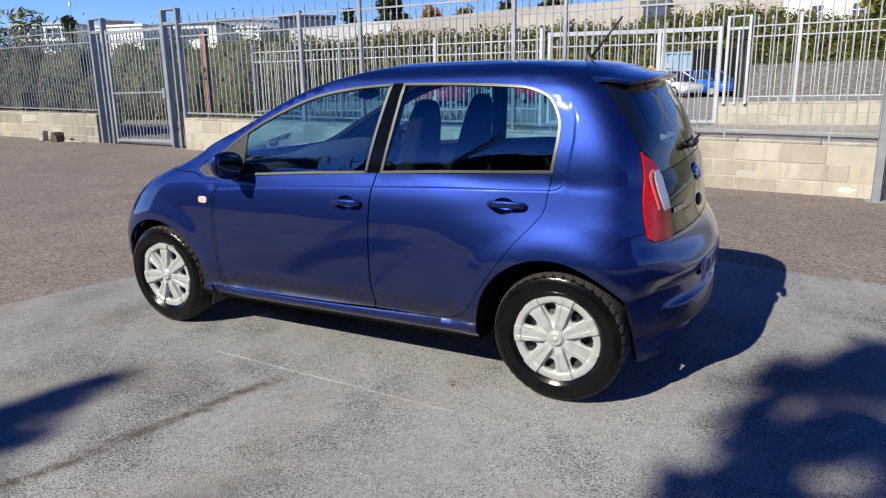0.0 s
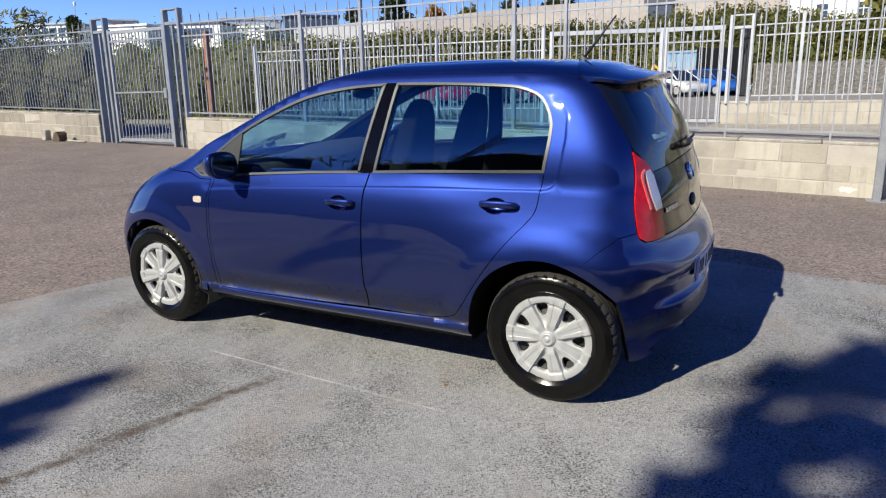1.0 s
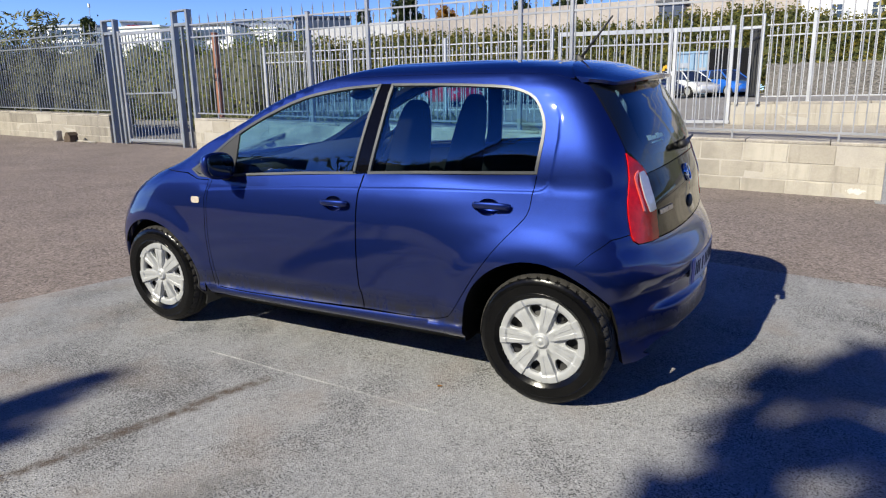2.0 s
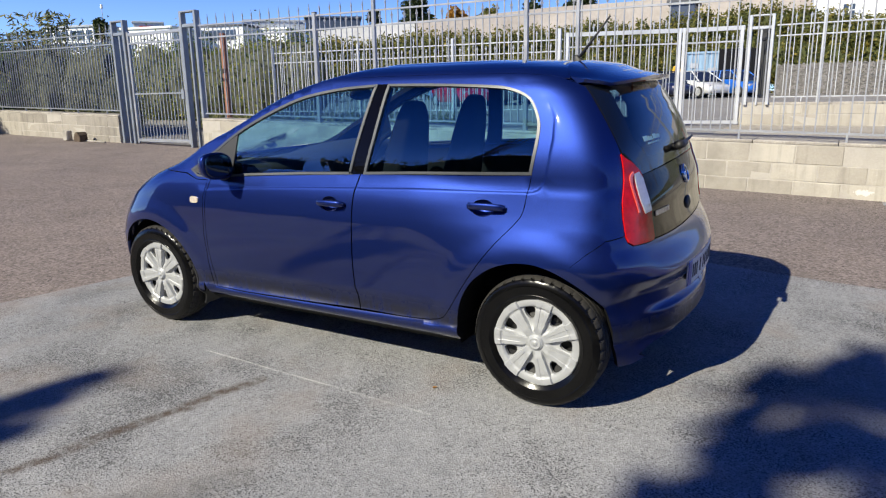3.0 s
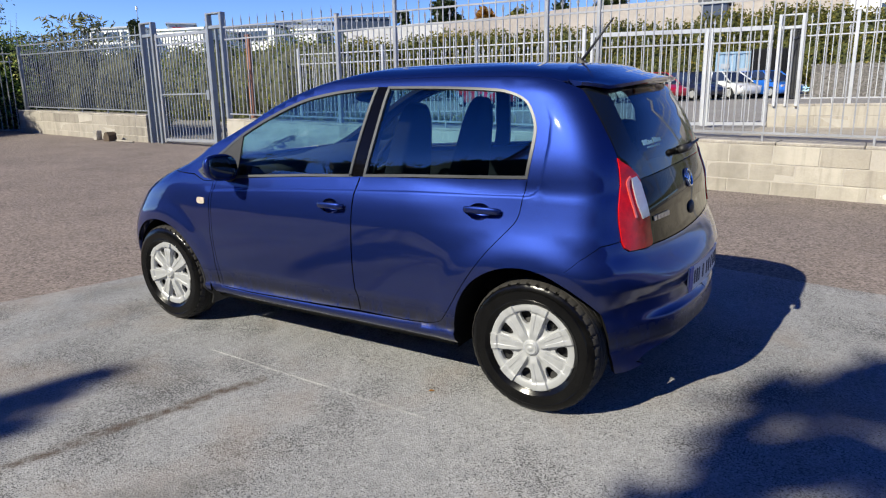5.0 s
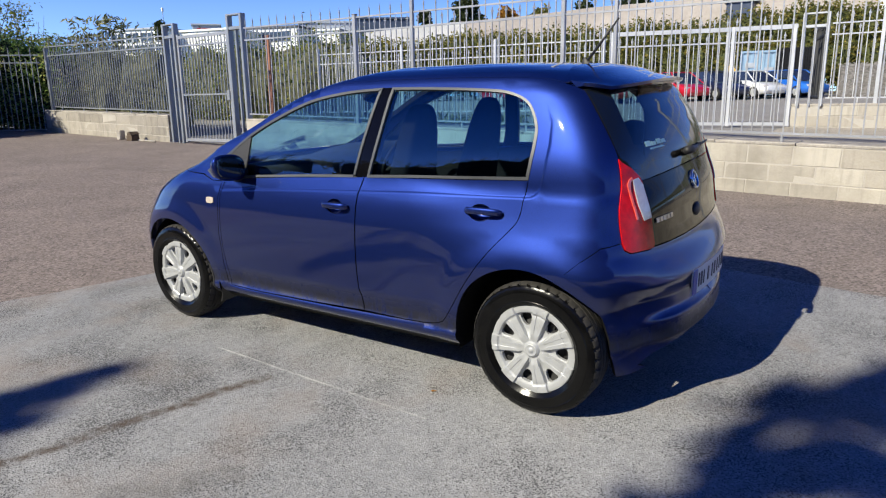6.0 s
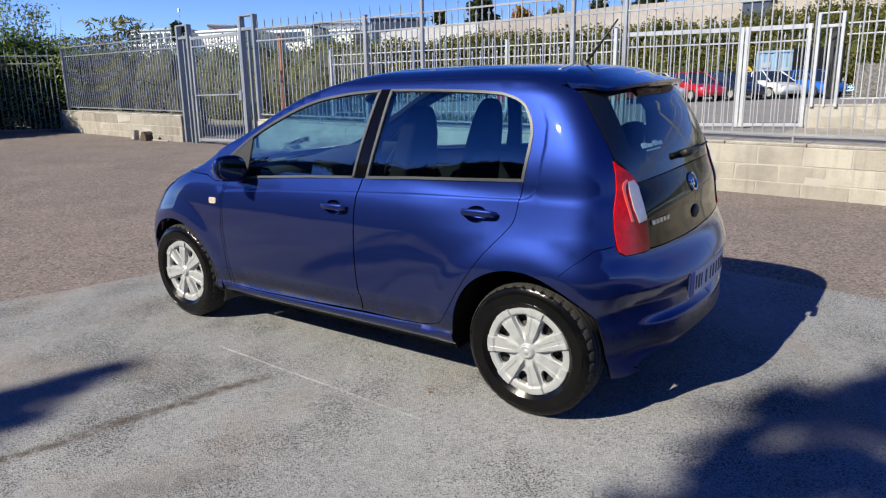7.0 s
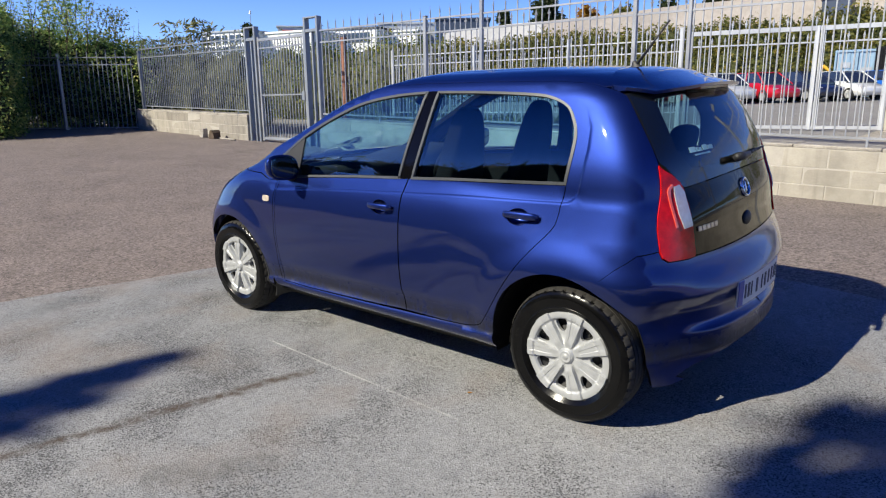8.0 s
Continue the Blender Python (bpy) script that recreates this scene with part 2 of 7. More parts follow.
def add_lathe(bm, profile, seg=48, m=None, closed=False):
    """Turns (radius, height) pairs about z."""
    rings = []
    for r, h in profile:
        ring = []
        for i in range(seg):
            a = 2 * math.pi * i / seg
            v = Vector((r * math.cos(a), r * math.sin(a), h))
            ring.append(bm.verts.new(m @ v if m is not None else v))
        rings.append(ring)
    n = len(rings)
    for k in range(n if closed else n - 1):
        A, B = rings[k], rings[(k + 1) % n]
        for i in range(seg):
            j = (i + 1) % seg
            bm.faces.new((A[i], A[j], B[j], B[i]))
    return rings


def sstep(a, b, x):
    u = np.clip((np.asarray(x, float) - a) / (b - a), 0, 1)
    return u * u * (3 - 2 * u)


# ---------------------------------------------------------------- ground
TILT = 2.4644
SLOPE = math.tan(radians(TILT))
WALL_Y0, WALL_DIR = 5.56, 0.0262      # the front wall runs along y = WALL_Y0 - WALL_DIR * x


def wall_y(x):
    return WALL_Y0 - WALL_DIR * x


def ground_z(x, y):
    """Height of the ground: a tilted yard, a flatter strip along the wall, then the lane and the car park that climb behind it."""
    x, y = np.asarray(x, float), np.asarray(y, float)
    near = SLOPE * y - 0.016 - 0.0075 * np.clip(x, -4, 2)
    xx = np.clip(x, -40, 12)
    yard = 0.125 - 0.0262 * xx + 0.03 * (np.clip(y, -30, 5.6) - 5.56)
    w = sstep(0, 1, np.maximum(np.maximum((y - 1.9) / 3.6, (-x - 4.2) / 5.5), (x - 3.0) / 6))
    w = np.where(y < -6, np.maximum(w, sstep(-6, -12, y)), w)
    low = near * (1 - w) + yard * w
    behind = sstep(5.9, 8.5, y)
    lane = 0.30 + 0.0215 * (np.clip(y, 6, 60) - 5.56) + 0.12 * sstep(7, 12, y) + 0.004 * np.clip(-x, -10, 60)
    return low * (1 - behind) + lane * behind


def sheet(name, xs, ys, mat, lift=0.0, inside=None, label="", category=""):
    X, Y = np.meshgrid(xs, ys)
    Z = ground_z(X, Y) + lift
    v = np.stack([X.ravel(), Y.ravel(), Z.ravel()], 1)
    n = len(xs)
    f = [(j * n + i, j * n + i + 1, (j + 1) * n + i + 1, (j + 1) * n + i) for j in range(len(ys) - 1) for i in range(n - 1)]
    return tagged(new(name, mesh_of(name, v, f, mat, True)), label, category, kind="structure")


def spread(near, far, step, n):
    a = np.arange(near[0], near[1] + step / 2, step)
    lo = near[0] - (np.geomspace(1, 1 + near[0] - far[0], n) - 1)[1:][::-1]
    hi = near[1] + (np.geomspace(1, 1 + far[1] - near[1], n) - 1)[1:]
    return np.concatenate([lo, a, hi])


sheet("ground", spread((-20, 9), (-900, 900), 0.5, 14), spread((-12, 14), (-900, 900), 0.5, 14), M_YARD, 0,
      label="reddish brown worn tarmac yard sloping gently up", category="ground")


def pad():
    """The paler tarmac pad under the car, laid a few millimetres proud, with a ragged edge."""
    d1 = Vector((0.335, 0.942))
    d2 = Vector((0.985, -0.175))
    c = Vector((-2.55, 2.30))
    rnd = random.Random(4)
    us = np.concatenate([[0], np.arange(0.15, 10, 0.3)])
    vs = np.concatenate([[0], np.arange(0.15, 11, 0.3)])
    verts, faces = [], []
    for j, b in enumerate(vs):
        for i, a in enumerate(us):
            p = c + d2 * a - d1 * b
            if i == 0:
                p = p + d2 * rnd.uniform(-0.012, 0.012)
            if j == 0:
                p = p + d1 * rnd.uniform(-0.012, 0.012)
            verts.append((p.x, p.y, float(ground_z(p.x, p.y)) + 0.006))
    n = len(us)
    for j in range(len(vs) - 1):
        for i in range(n - 1):
            faces.append((j * n + i, (j + 1) * n + i, (j + 1) * n + i + 1, j * n + i + 1))
    tagged(new("pavement", mesh_of("pavement", verts, faces, M_PAD, True)), "pale grey worn tarmac pad under the parked car", "pavement", kind="structure")


pad()
xs = np.arange(-60, 40.1, 2.0)
sheet("road", xs, np.concatenate([np.arange(6.2, 14, 0.6), np.arange(14, 60, 3.0)]), M_LANE, 0.012,
      label="grey tarmac lane and car park rising behind the wall", category="road")


def verge():
    """The dusty concrete strip retained by the front wall."""
    V, F = [], []
    xs = np.arange(-7.0, 7.6, 0.5)
    for i, x in enumerate(xs):
        for d, dz in ((0.62, -0.066), (1.3, -0.06), (2.5, -0.07), (2.56, -0.5)):
            V.append((x, wall_y(x) + d, 0.745 - 0.024 * x + dz + 0.006 * math.sin(x * 3 + d * 5)))
    for i in range(len(xs) - 1):
        for k in range(3):
            a = i * 4 + k
            F.append((a, a + 4, a + 5, a + 1))
    tagged(new("verge", mesh_of("verge", V, F, M_VERGE, True)), "dusty pale concrete strip behind the low wall", "pavement", kind="structure")


verge()


def dusty_strip():
    """Beige dust between the front wall and the inner wall."""
    xs, us = np.arange(-0.9, 7.6, 0.5), np.linspace(0, 1, 8)
    V, F = [], []
    for x in xs:
        y0 = wall_y(x) + 2.45
        for u in us:
            y = y0 + (13.1 - y0) * u
            top = 0.745 - 0.024 * x - 0.075
            V.append((x, y, (top * (1 - u) ** 2 + (float(ground_z(x, y)) + 0.03) * (1 - (1 - u) ** 2)) + 0.005 * math.sin(x * 5 + u * 9)))
    n = len(us)
    for i in range(len(xs) - 1):
        for k in range(n - 1):
            a = i * n + k
            F.append((a, a + n, a + n + 1, a + 1))
    tagged(new("dusty_strip", mesh_of("dusty_strip", V, F, M_VERGE, True)), "dusty beige ground before the inner wall", "ground", kind="structure")


dusty_strip()

# ---------------------------------------------------------------- car materials
def car_paint():
    k = Mat("blue_metallic_paint")
    v = k.coords()
    flake = k.node("TexVoronoi", Scale=900.0)
    k.link(v, flake.inputs["Vector"])
    dust = k.noise(2.5, 5, 0.65, v)
    sx = k.node("SeparateXYZ")
    k.link(v, sx.inputs[0])
    base = k.mix(k.ramp(flake.outputs["Color"], [(0.0, 0.0), (1.0, 1.0)]), (0.0050, 0.0138, 0.088), (0.0110, 0.0305, 0.194))
    # road dirt splashed on the lower panels
    low = k.math("MULTIPLY", k.ramp(sx.outputs[2], [(0.34, 1.0), (0.42, 0.0)]), k.ramp(sx.outputs[2], [(0.285, 0.25), (0.31, 1.0)]))
    smear = k.math("MULTIPLY_ADD", k.noise(3.0, 5, 0.7, k.coords((9, 9, 1.6))), 0.6, k.math("MULTIPLY", k.noise(60, 4, 0.7, v), 0.4))
    dirt = k.math("MULTIPLY", low, k.ramp(smear, [(0.30, 0.0), (0.50, 0.85)]))
    k.set(k.mix(dirt, base, (0.0055, 0.0055, 0.011)), k.math("MULTIPLY_ADD", dirt, 0.4, 0.46), 0.88, Coat_Weight=1.0,
          Coat_Roughness=k.math("MULTIPLY_ADD", dust, 0.03, k.math("MULTIPLY_ADD", dirt, 0.6, 0.012)), Coat_IOR=1.5)
    return k.m


def tyre_rubber():
    k = Mat("tyre_rubber")
    v = k.coords()
    a = k.noise(9, 5, 0.65, v)
    k.set(k.ramp(a, [(0.35, (0.0022, 0.0022, 0.0024)), (0.75, (0.005, 0.0049, 0.0047))]), k.math("MULTIPLY_ADD", a, 0.18, 0.12), 0.0, Specular_IOR_Level=0.22)
    k.bump(k.noise(60, 3, 0.6, v), 0.12, 0.003)
    return k.m


M_PAINT = car_paint()
M_TYRE = tyre_rubber()
M_GLASS = pane_glass("car_window_glass", (0.58, 0.85, 0.95), 0.16)
M_GLASS_BACK = pane_glass("tinted_rear_glass", (0.48, 0.62, 0.66), 0.13)
M_BLACKGLOSS = plain("black_gloss_panel", (0.003, 0.003, 0.004), 0.05, vary=0.3, Specular_IOR_Level=0.17)
M_TRIM = plain("window_trim_grey", (0.060, 0.064, 0.070), 0.40, vary=0.15, metal=0.2)
M_PLASTIC = plain("black_plastic", (0.018, 0.018, 0.019), 0.55, vary=0.3, bump=0.05)
M_UNDER = plain("underbody_black", (0.008, 0.008, 0.008), 0.95, Specular_IOR_Level=0.1)
M_CAP = plain("silver_wheel_paint", (0.40, 0.41, 0.42), 0.48, 0.30, vary=0.05, scale=20)
M_TREAD = plain("dusty_tread_rubber", (0.020, 0.018, 0.016), 0.85, vary=0.35, scale=25, bump=0.2)
M_STEEL = plain("black_steel_wheel", (0.010, 0.010, 0.011), 0.6)
M_BADGE = plain("badge_letters", (0.42, 0.42, 0.43), 0.3, 0.9, vary=0.3, scale=80)
M_CHROME = plain("chrome", (0.75, 0.76, 0.78), 0.16, 1.0, vary=0.05)
M_RED = plain("red_lamp_lens", (0.48, 0.005, 0.006), 0.12, vary=0.35, scale=30, Specular_IOR_Level=0.3)
M_RED_LIT = plain("light_guide_red", (0.85, 0.10, 0.06), 0.12, vary=0.25, scale=40, Coat_Weight=1.0)
M_RED_DK = plain("dark_red_lens", (0.12, 0.03, 0.02), 0.2, vary=0.3, scale=40, Coat_Weight=1.0)
M_CLEAR = plain("clear_lamp_lens", (0.50, 0.46, 0.47), 0.25, 0.2, vary=0.15, scale=60, Coat_Weight=1.0)
M_AMBER = plain("repeater_lens", (0.52, 0.45, 0.38), 0.25, vary=0.2, scale=50, Coat_Weight=1.0)
M_SEAT = plain("dark_seat_cloth", (0.006, 0.0065, 0.008), 0.9, vary=0.3, scale=30, bump=0.3, Specular_IOR_Level=0.1)
M_CABIN = plain("dark_cabin_plastic", (0.006, 0.0065, 0.0075), 0.7, vary=0.2, Specular_IOR_Level=0.15)
M_LINER = plain("pale_headliner", (0.34, 0.34, 0.33), 0.9, vary=0.1)
M_DASHTOP = plain("grey_dashboard", (0.03, 0.033, 0.036), 0.7, vary=0.2, Specular_IOR_Level=0.2)
M_PLATE = plain("number_plate_white", (0.70, 0.70, 0.69), 0.4, vary=0.06)
M_PLATEBLUE = plain("number_plate_blue", (0.02, 0.06, 0.35), 0.4)
M_INK = plain("plate_ink", (0.10, 0.10, 0.11), 0.5)
M_STICK = plain("pale_sticker", (0.30, 0.52, 0.58), 0.6)
M_MIRROR = plain("dim_mirror", (0.16, 0.18, 0.20), 0.08, 1.0, vary=0.05)
M_HEAD = plain("headlamp_lens", (0.35, 0.38, 0.42), 0.12, 0.5, vary=0.3, Coat_Weight=1.0)


# ---------------------------------------------------------------- car body surface
def curve_of(tab):
    """A smooth curve through a short table."""
    a = np.array(tab, float)
    x, y = a[:, 0], a[:, 1]
    m = np.gradient(y, x)

    def fn(q):
        q = np.clip(np.asarray(q, float), x[0], x[-1])
        i = np.clip(np.searchsorted(x, q) - 1, 0, len(x) - 2)
        h = x[i + 1] - x[i]
        u = (q - x[i]) / h
        return (2 * u**3 - 3 * u**2 + 1) * y[i] + (u**3 - 2 * u**2 + u) * h * m[i] + (-2 * u**3 + 3 * u**2) * y[i + 1] + (u**3 - u**2) * h * m[i + 1]

    return fn


# by height: half width, rear end, front end, squareness of the rear and front corners
HW = curve_of([(.17,.68), (.20,.728), (.235,.772), (.262,.797), (.282,.801), (.30,.792), (.34,.793), (.42,.803), (.55,.818), (.68,.823), (.80,.818), (.88,.803), (.93,.784), (.965,.766), (1.0,.757), (1.1,.728), (1.2,.691), (1.3,.650), (1.37,.618), (1.41,.585), (1.44,.53), (1.46,.43), (1.472,.28), (1.478,.02)])
XR = curve_of([(.17,.50), (.25,.550), (.35,.572), (.45,.572), (.54,.568), (.575,.561), (.60,.548), (.63,.528), (.67,.500), (.71,.479), (.75,.470), (.9,.452), (1.0,.42), (1.12,.375), (1.25,.305), (1.35,.235), (1.40,.16), (1.44,.02), (1.46,-.15), (1.472,-.4), (1.478,-.7)])
PR = curve_of([(.17,7.5), (.35,7.5), (.5,7.8), (.58,9.5), (.66,13), (.75,15), (.85,16), (1.0,17), (1.3,16), (1.42,10), (1.478,6)])
XF = curve_of([(.17,-3.0), (.3,-3.05), (.45,-3.06), (.6,-3.03), (.68,-2.99), (.75,-2.92), (.82,-2.81), (.88,-2.66), (.93,-2.50), (.96,-2.38), (1.0,-2.25), (1.1,-2.01), (1.2,-1.79), (1.3,-1.58), (1.37,-1.40), (1.42,-1.22), (1.455,-1.05), (1.472,-.92), (1.478,-.78)])
PF = curve_of([(.17,6.0), (.45,6.5), (.62,6.0), (.75,5.5), (.85,6.0), (.93,7), (1.1,9), (1.3,9), (1.478,6)])
ARCH_R, ARCH_F, ARCH_RAD = (-0.015, 0.300), (-2.42, 0.300), 0.350


DLO_F_TOP = [(-2.052, 0.951), (-1.90, 1.045), (-1.721, 1.160), (-1.52, 1.254), (-1.312, 1.327), (-1.084, 1.364), (-0.857, 1.378)]
DLO_F_BOT = [(-0.93, 0.969), (-1.25, 0.957), (-1.612, 0.937), (-1.90, 0.915), (-1.985, 0.917)]
DLO_R = [(-0.800, 1.378), (-0.60, 1.375), (-0.418, 1.369), (-0.25, 1.360), (-0.17, 1.350), (-0.094, 1.324), (-0.048, 1.285), (-0.012, 1.214), (-0.008, 1.147), (-0.016, 1.07), (-0.026, 1.003)]
DLO_R_BOT = [(-0.30, 0.993), (-0.60, 0.983), (-0.871, 0.971)]
BELT = DLO_F_TOP + DLO_R + DLO_R_BOT[:2] + DLO_F_BOT[1:]


def mids(z):
    mr = np.minimum(-0.75, XR(z) - 0.25)
    mf = np.minimum(np.maximum(-1.85, XF(z) + 0.22), mr - 0.01)
    return mr, mf


def half_width(x, z):
    mr, mf = mids(z)
    tr = np.clip((x - mr) / (XR(z) - mr), 0, 1)
    tf = np.clip((mf - x) / (mf - XF(z)), 0, 1)
    return HW(z) * np.sqrt(np.clip(1 - tr ** PR(z), 0, None)) * np.sqrt(np.clip(1 - tf ** PF(z), 0, None))


def run_of(x, z, w=None):
    """A coordinate that runs round the plan outline from the nose over the side to the tail."""
    w = half_width(x, z) if w is None else w
    mr, mf = mids(z)
    return np.where(x > (mr + mf) / 2, x - w, x + w - 2 * HW(z))


def rear_run(y, z):
    """The same coordinate for a place on the tail, by its distance from the middle."""
    mr, _ = mids(z)
    x = mr + (XR(z) - mr) * np.clip(1 - (y / HW(z)) ** 2, 0, None) ** (1 / PR(z))
    return x - y


def nose_run(y, z):
    _, mf = mids(z)
    x = mf - (mf - XF(z)) * np.clip(1 - (y / HW(z)) ** 2, 0, None) ** (1 / PF(z))
    return x + y - 2 * HW(z)


_zt = np.concatenate([np.linspace(0.17, 1.35, 300), np.linspace(1.351, 1.478, 200)])
_vt = np.concatenate([[0], np.cumsum(np.hypot(np.diff(_zt), np.diff(HW(_zt))))])


def v_of(z):
    return np.interp(z, _zt, _vt)


def z_of(v):
    return np.interp(v, _vt, _zt)


def belt_far(x, z):
    """Distance in the side view from the outline of the side windows; 0 inside it."""
    q = np.array(BELT)
    P = np.stack([np.ravel(x), np.ravel(z)], 1)
    best = np.full(len(P), 9.0)
    for a, b in zip(q, np.roll(q, -1, 0)):
        d = b - a
        u = np.clip(((P - a) @ d) / (d @ d), 0, 1)
        best = np.minimum(best, np.linalg.norm(P - a - u[:, None] * d, axis=1))
    best[in_poly(P, BELT)] = 0.0
    return best.reshape(np.shape(x))


def swell(x, z):
    """Pressed lines and arch flares, outward in metres."""
    out = np.zeros_like(x)
    # the windows lie in a shallow recess with a creased edge
    out -= 0.0045 * sstep(0.067, 0.053, belt_far(x, z)) * sstep(1.33, 1.10, z) * sstep(-2.02, -1.85, x)
    for cx, cz in (ARCH_R, ARCH_F):
        r = np.hypot(x - cx, z - cz)
        out += 0.013 * sstep(0.50, 0.385, r) * sstep(0.2, 0.3, z)
    low = 0.392 + 0.02 * np.clip(x + 1.0, -1, 1)
    out -= 0.010 * sstep(low + 0.03, low - 0.03, z) * sstep(0.25, 0.31, z) * sstep(-1.92, -1.80, x) * sstep(-0.40, -0.52, x)
    # hollow across the tail under the bumper's edge
    hollow = 0.048 * np.clip((0.582 - z) / 0.10, 0, 1) - 0.026 * sstep(0.43, 0.395, z) * sstep(0.42, 0.54, x)
    out -= hollow * sstep(0.23, 0.48, x)
    # the bumper corner stays full at its foot
    out += np.clip(0.800 - HW(z), 0, 0.09) * sstep(0.36, 0.28, z) * sstep(0.18, 0.28, x)
    # haunch over the rear wheel
    flank = sstep(-0.62, -0.10, x) * sstep(0.46, 0.33, x)
    out += flank * (0.016 * np.exp(-(((z - 0.60) / 0.12) ** 2)) - 0.028 * np.exp(-(((z - 0.88) / 0.12) ** 2)))
    return out


def skin(c, z, side=-1, lift=0.0):
    """Places on the body for run c and height z; side -1 is the driver's far side, +1 its mirror."""
    c, z = np.asarray(c, float), np.asarray(z, float)
    lo, hi = XF(z) - 1e-9, XR(z) + 1e-9
    lo, hi = lo.copy(), hi.copy()
    for _ in range(44):
        m = (lo + hi) / 2
        big = run_of(m, z) > c
        hi = np.where(big, m, hi)
        lo = np.where(big, lo, m)
    x = (lo + hi) / 2
    mr, mf = mids(z)
    w = np.where(x > (mr + mf) / 2, x - c, c + 2 * HW(z) - x)
    w = np.clip(w, 0, HW(z))
    return np.stack([x, side * w, z], -1)


def skin_full(c, v, side=-1, lift=0.0):
    """Place and outward normal with the pressed lines."""
    z = z_of(v)
    e = 0.004
    p = skin(c, z, side)
    a = skin(c + e, z, side) - skin(c - e, z, side)
    b = skin(c, z_of(v + e), side) - skin(c, z_of(v - e), side)
    n = np.cross(a, b) * (1 if side < 0 else -1)
    ln = np.linalg.norm(n, axis=-1, keepdims=True)
    n = n / np.maximum(ln, 1e-12)
    n[(ln[:, 0] < 1e-10) | (z > 1.474)] = (0, 0, 1)
    return p, n


def shaped(c, v, side=-1, lift=0.0):
    p, n = skin_full(c, v, side)
    e = 0.003
    s0 = swell(p[:, 0], p[:, 2])
    t = np.stack([-n[:, 2] * 0, n[:, 2], -n[:, 1]], 1)
    t /= np.maximum(np.linalg.norm(t, axis=1, keepdims=True), 1e-9)
    s = np.cross(n, t)
    dn = np.zeros_like(n)
    for d in (t, s):
        q = p + d * e
        g = (swell(q[:, 0], q[:, 2]) - s0) / e
        dn -= d * g[:, None]
    m = n + dn
    m /= np.linalg.norm(m, axis=1, keepdims=True)
    return p + n * (s0 + lift)[:, None] if isinstance(lift, np.ndarray) else p + n * (s0[:, None] + lift), m


def dense(poly, step=0.03, closed=True):
    out = []
    n = len(poly)
    for i in range(n if closed else n - 1):
        a, b = np.array(poly[i]), np.array(poly[(i + 1) % n])
        k = max(1, int(np.ceil(np.linalg.norm(b - a) / step)))
        out += [tuple(a + (b - a) * j / k) for j in range(k)]
    if not closed:
        out.append(tuple(poly[-1]))
    return out


def rounded(pts, n=8, closed=False):
    """A smooth line through a few points."""
    p = [np.array(q, float) for q in pts]
    if closed:
        p = [p[-1]] + p + [p[0], p[1]]
    else:
        p = [2 * p[0] - p[1]] + p + [2 * p[-1] - p[-2]]
    out = []
    for i in range(1, len(p) - 2):
        for k in range(n):
            u = k / n
            out.append(tuple(0.5 * (2 * p[i] + (p[i + 1] - p[i - 1]) * u + (2 * p[i - 1] - 5 * p[i] + 4 * p[i + 1] - p[i + 2]) * u * u
                                    + (3 * p[i] - p[i - 1] - 3 * p[i + 1] + p[i + 2]) * u**3)))
    if not closed:
        out.append(tuple(p[-2]))
    return out


def xz(pts):
    """From x and height on the side to run and girth."""
    a = np.array(pts, float)
    return [tuple(q) for q in np.stack([run_of(a[:, 0], a[:, 1]), v_of(a[:, 1])], 1)]


def yz(pts):
    """From distance off the middle and height on the tail to run and girth."""
    a = np.array(pts, float)
    return [tuple(q) for q in np.stack([rear_run(a[:, 0], a[:, 1]), v_of(a[:, 1])], 1)]


def fz(pts):
    a = np.array(pts, float)
    return [tuple(q) for q in np.stack([nose_run(a[:, 0], a[:, 1]), v_of(a[:, 1])], 1)]


def inset(poly, d):
    p = np.array(poly, float)
    area = 0.5 * np.sum(p[:, 0] * np.roll(p[:, 1], -1) - np.roll(p[:, 0], -1) * p[:, 1])
    t = np.roll(p, -1, 0) - np.roll(p, 1, 0)
    t /= np.maximum(np.linalg.norm(t, axis=1, keepdims=True), 1e-9)
    n = np.stack([-t[:, 1], t[:, 0]], 1) * (1 if area > 0 else -1)
    return [tuple(q) for q in p + n * d]


def in_poly(P, poly):
    q = np.array(poly)
    x0, y0 = q[:, 0], q[:, 1]
    x1, y1 = np.roll(x0, -1), np.roll(y0, -1)
    X, Y = P[:, 0:1], P[:, 1:2]
    cross = ((y0 > Y) != (y1 > Y)) & (X < (x1 - x0) * (Y - y0) / np.where(y1 == y0, 1e-12, y1 - y0) + x0)
    return cross.sum(1) % 2 == 1


def crease_lines():
    """Places in run and girth along the creased edge of the window recess, in five lines."""
    out = []
    for d in (0.046, 0.053, 0.060, 0.067, 0.074):
        cand = []
        q = dense(BELT, 0.012)
        for i, a in enumerate(q):
            b = q[(i + 1) % len(q)]
            L = math.hypot(b[0] - a[0], b[1] - a[1])
            for sg in (-1, 1):
                cand.append((a[0] - sg * (b[1] - a[1]) / L * d, a[1] + sg * (b[0] - a[0]) / L * d))
        for a in BELT:
            cand += [(a[0] + d * math.cos(k * 0.15), a[1] + d * math.sin(k * 0.15)) for k in range(42)]
        cand = np.array(cand)
        cand = cand[np.abs(belt_far(cand[:, 0], cand[:, 1]) - d) < 4e-4]
        kept = []
        for p in cand:
            if p[0] > -2.0 and p[1] < 1.40 and all((p[0] - k[0]) ** 2 + (p[1] - k[1]) ** 2 > 8e-5 for k in kept):
                kept.append(p)
        out += xz(kept)
    return out


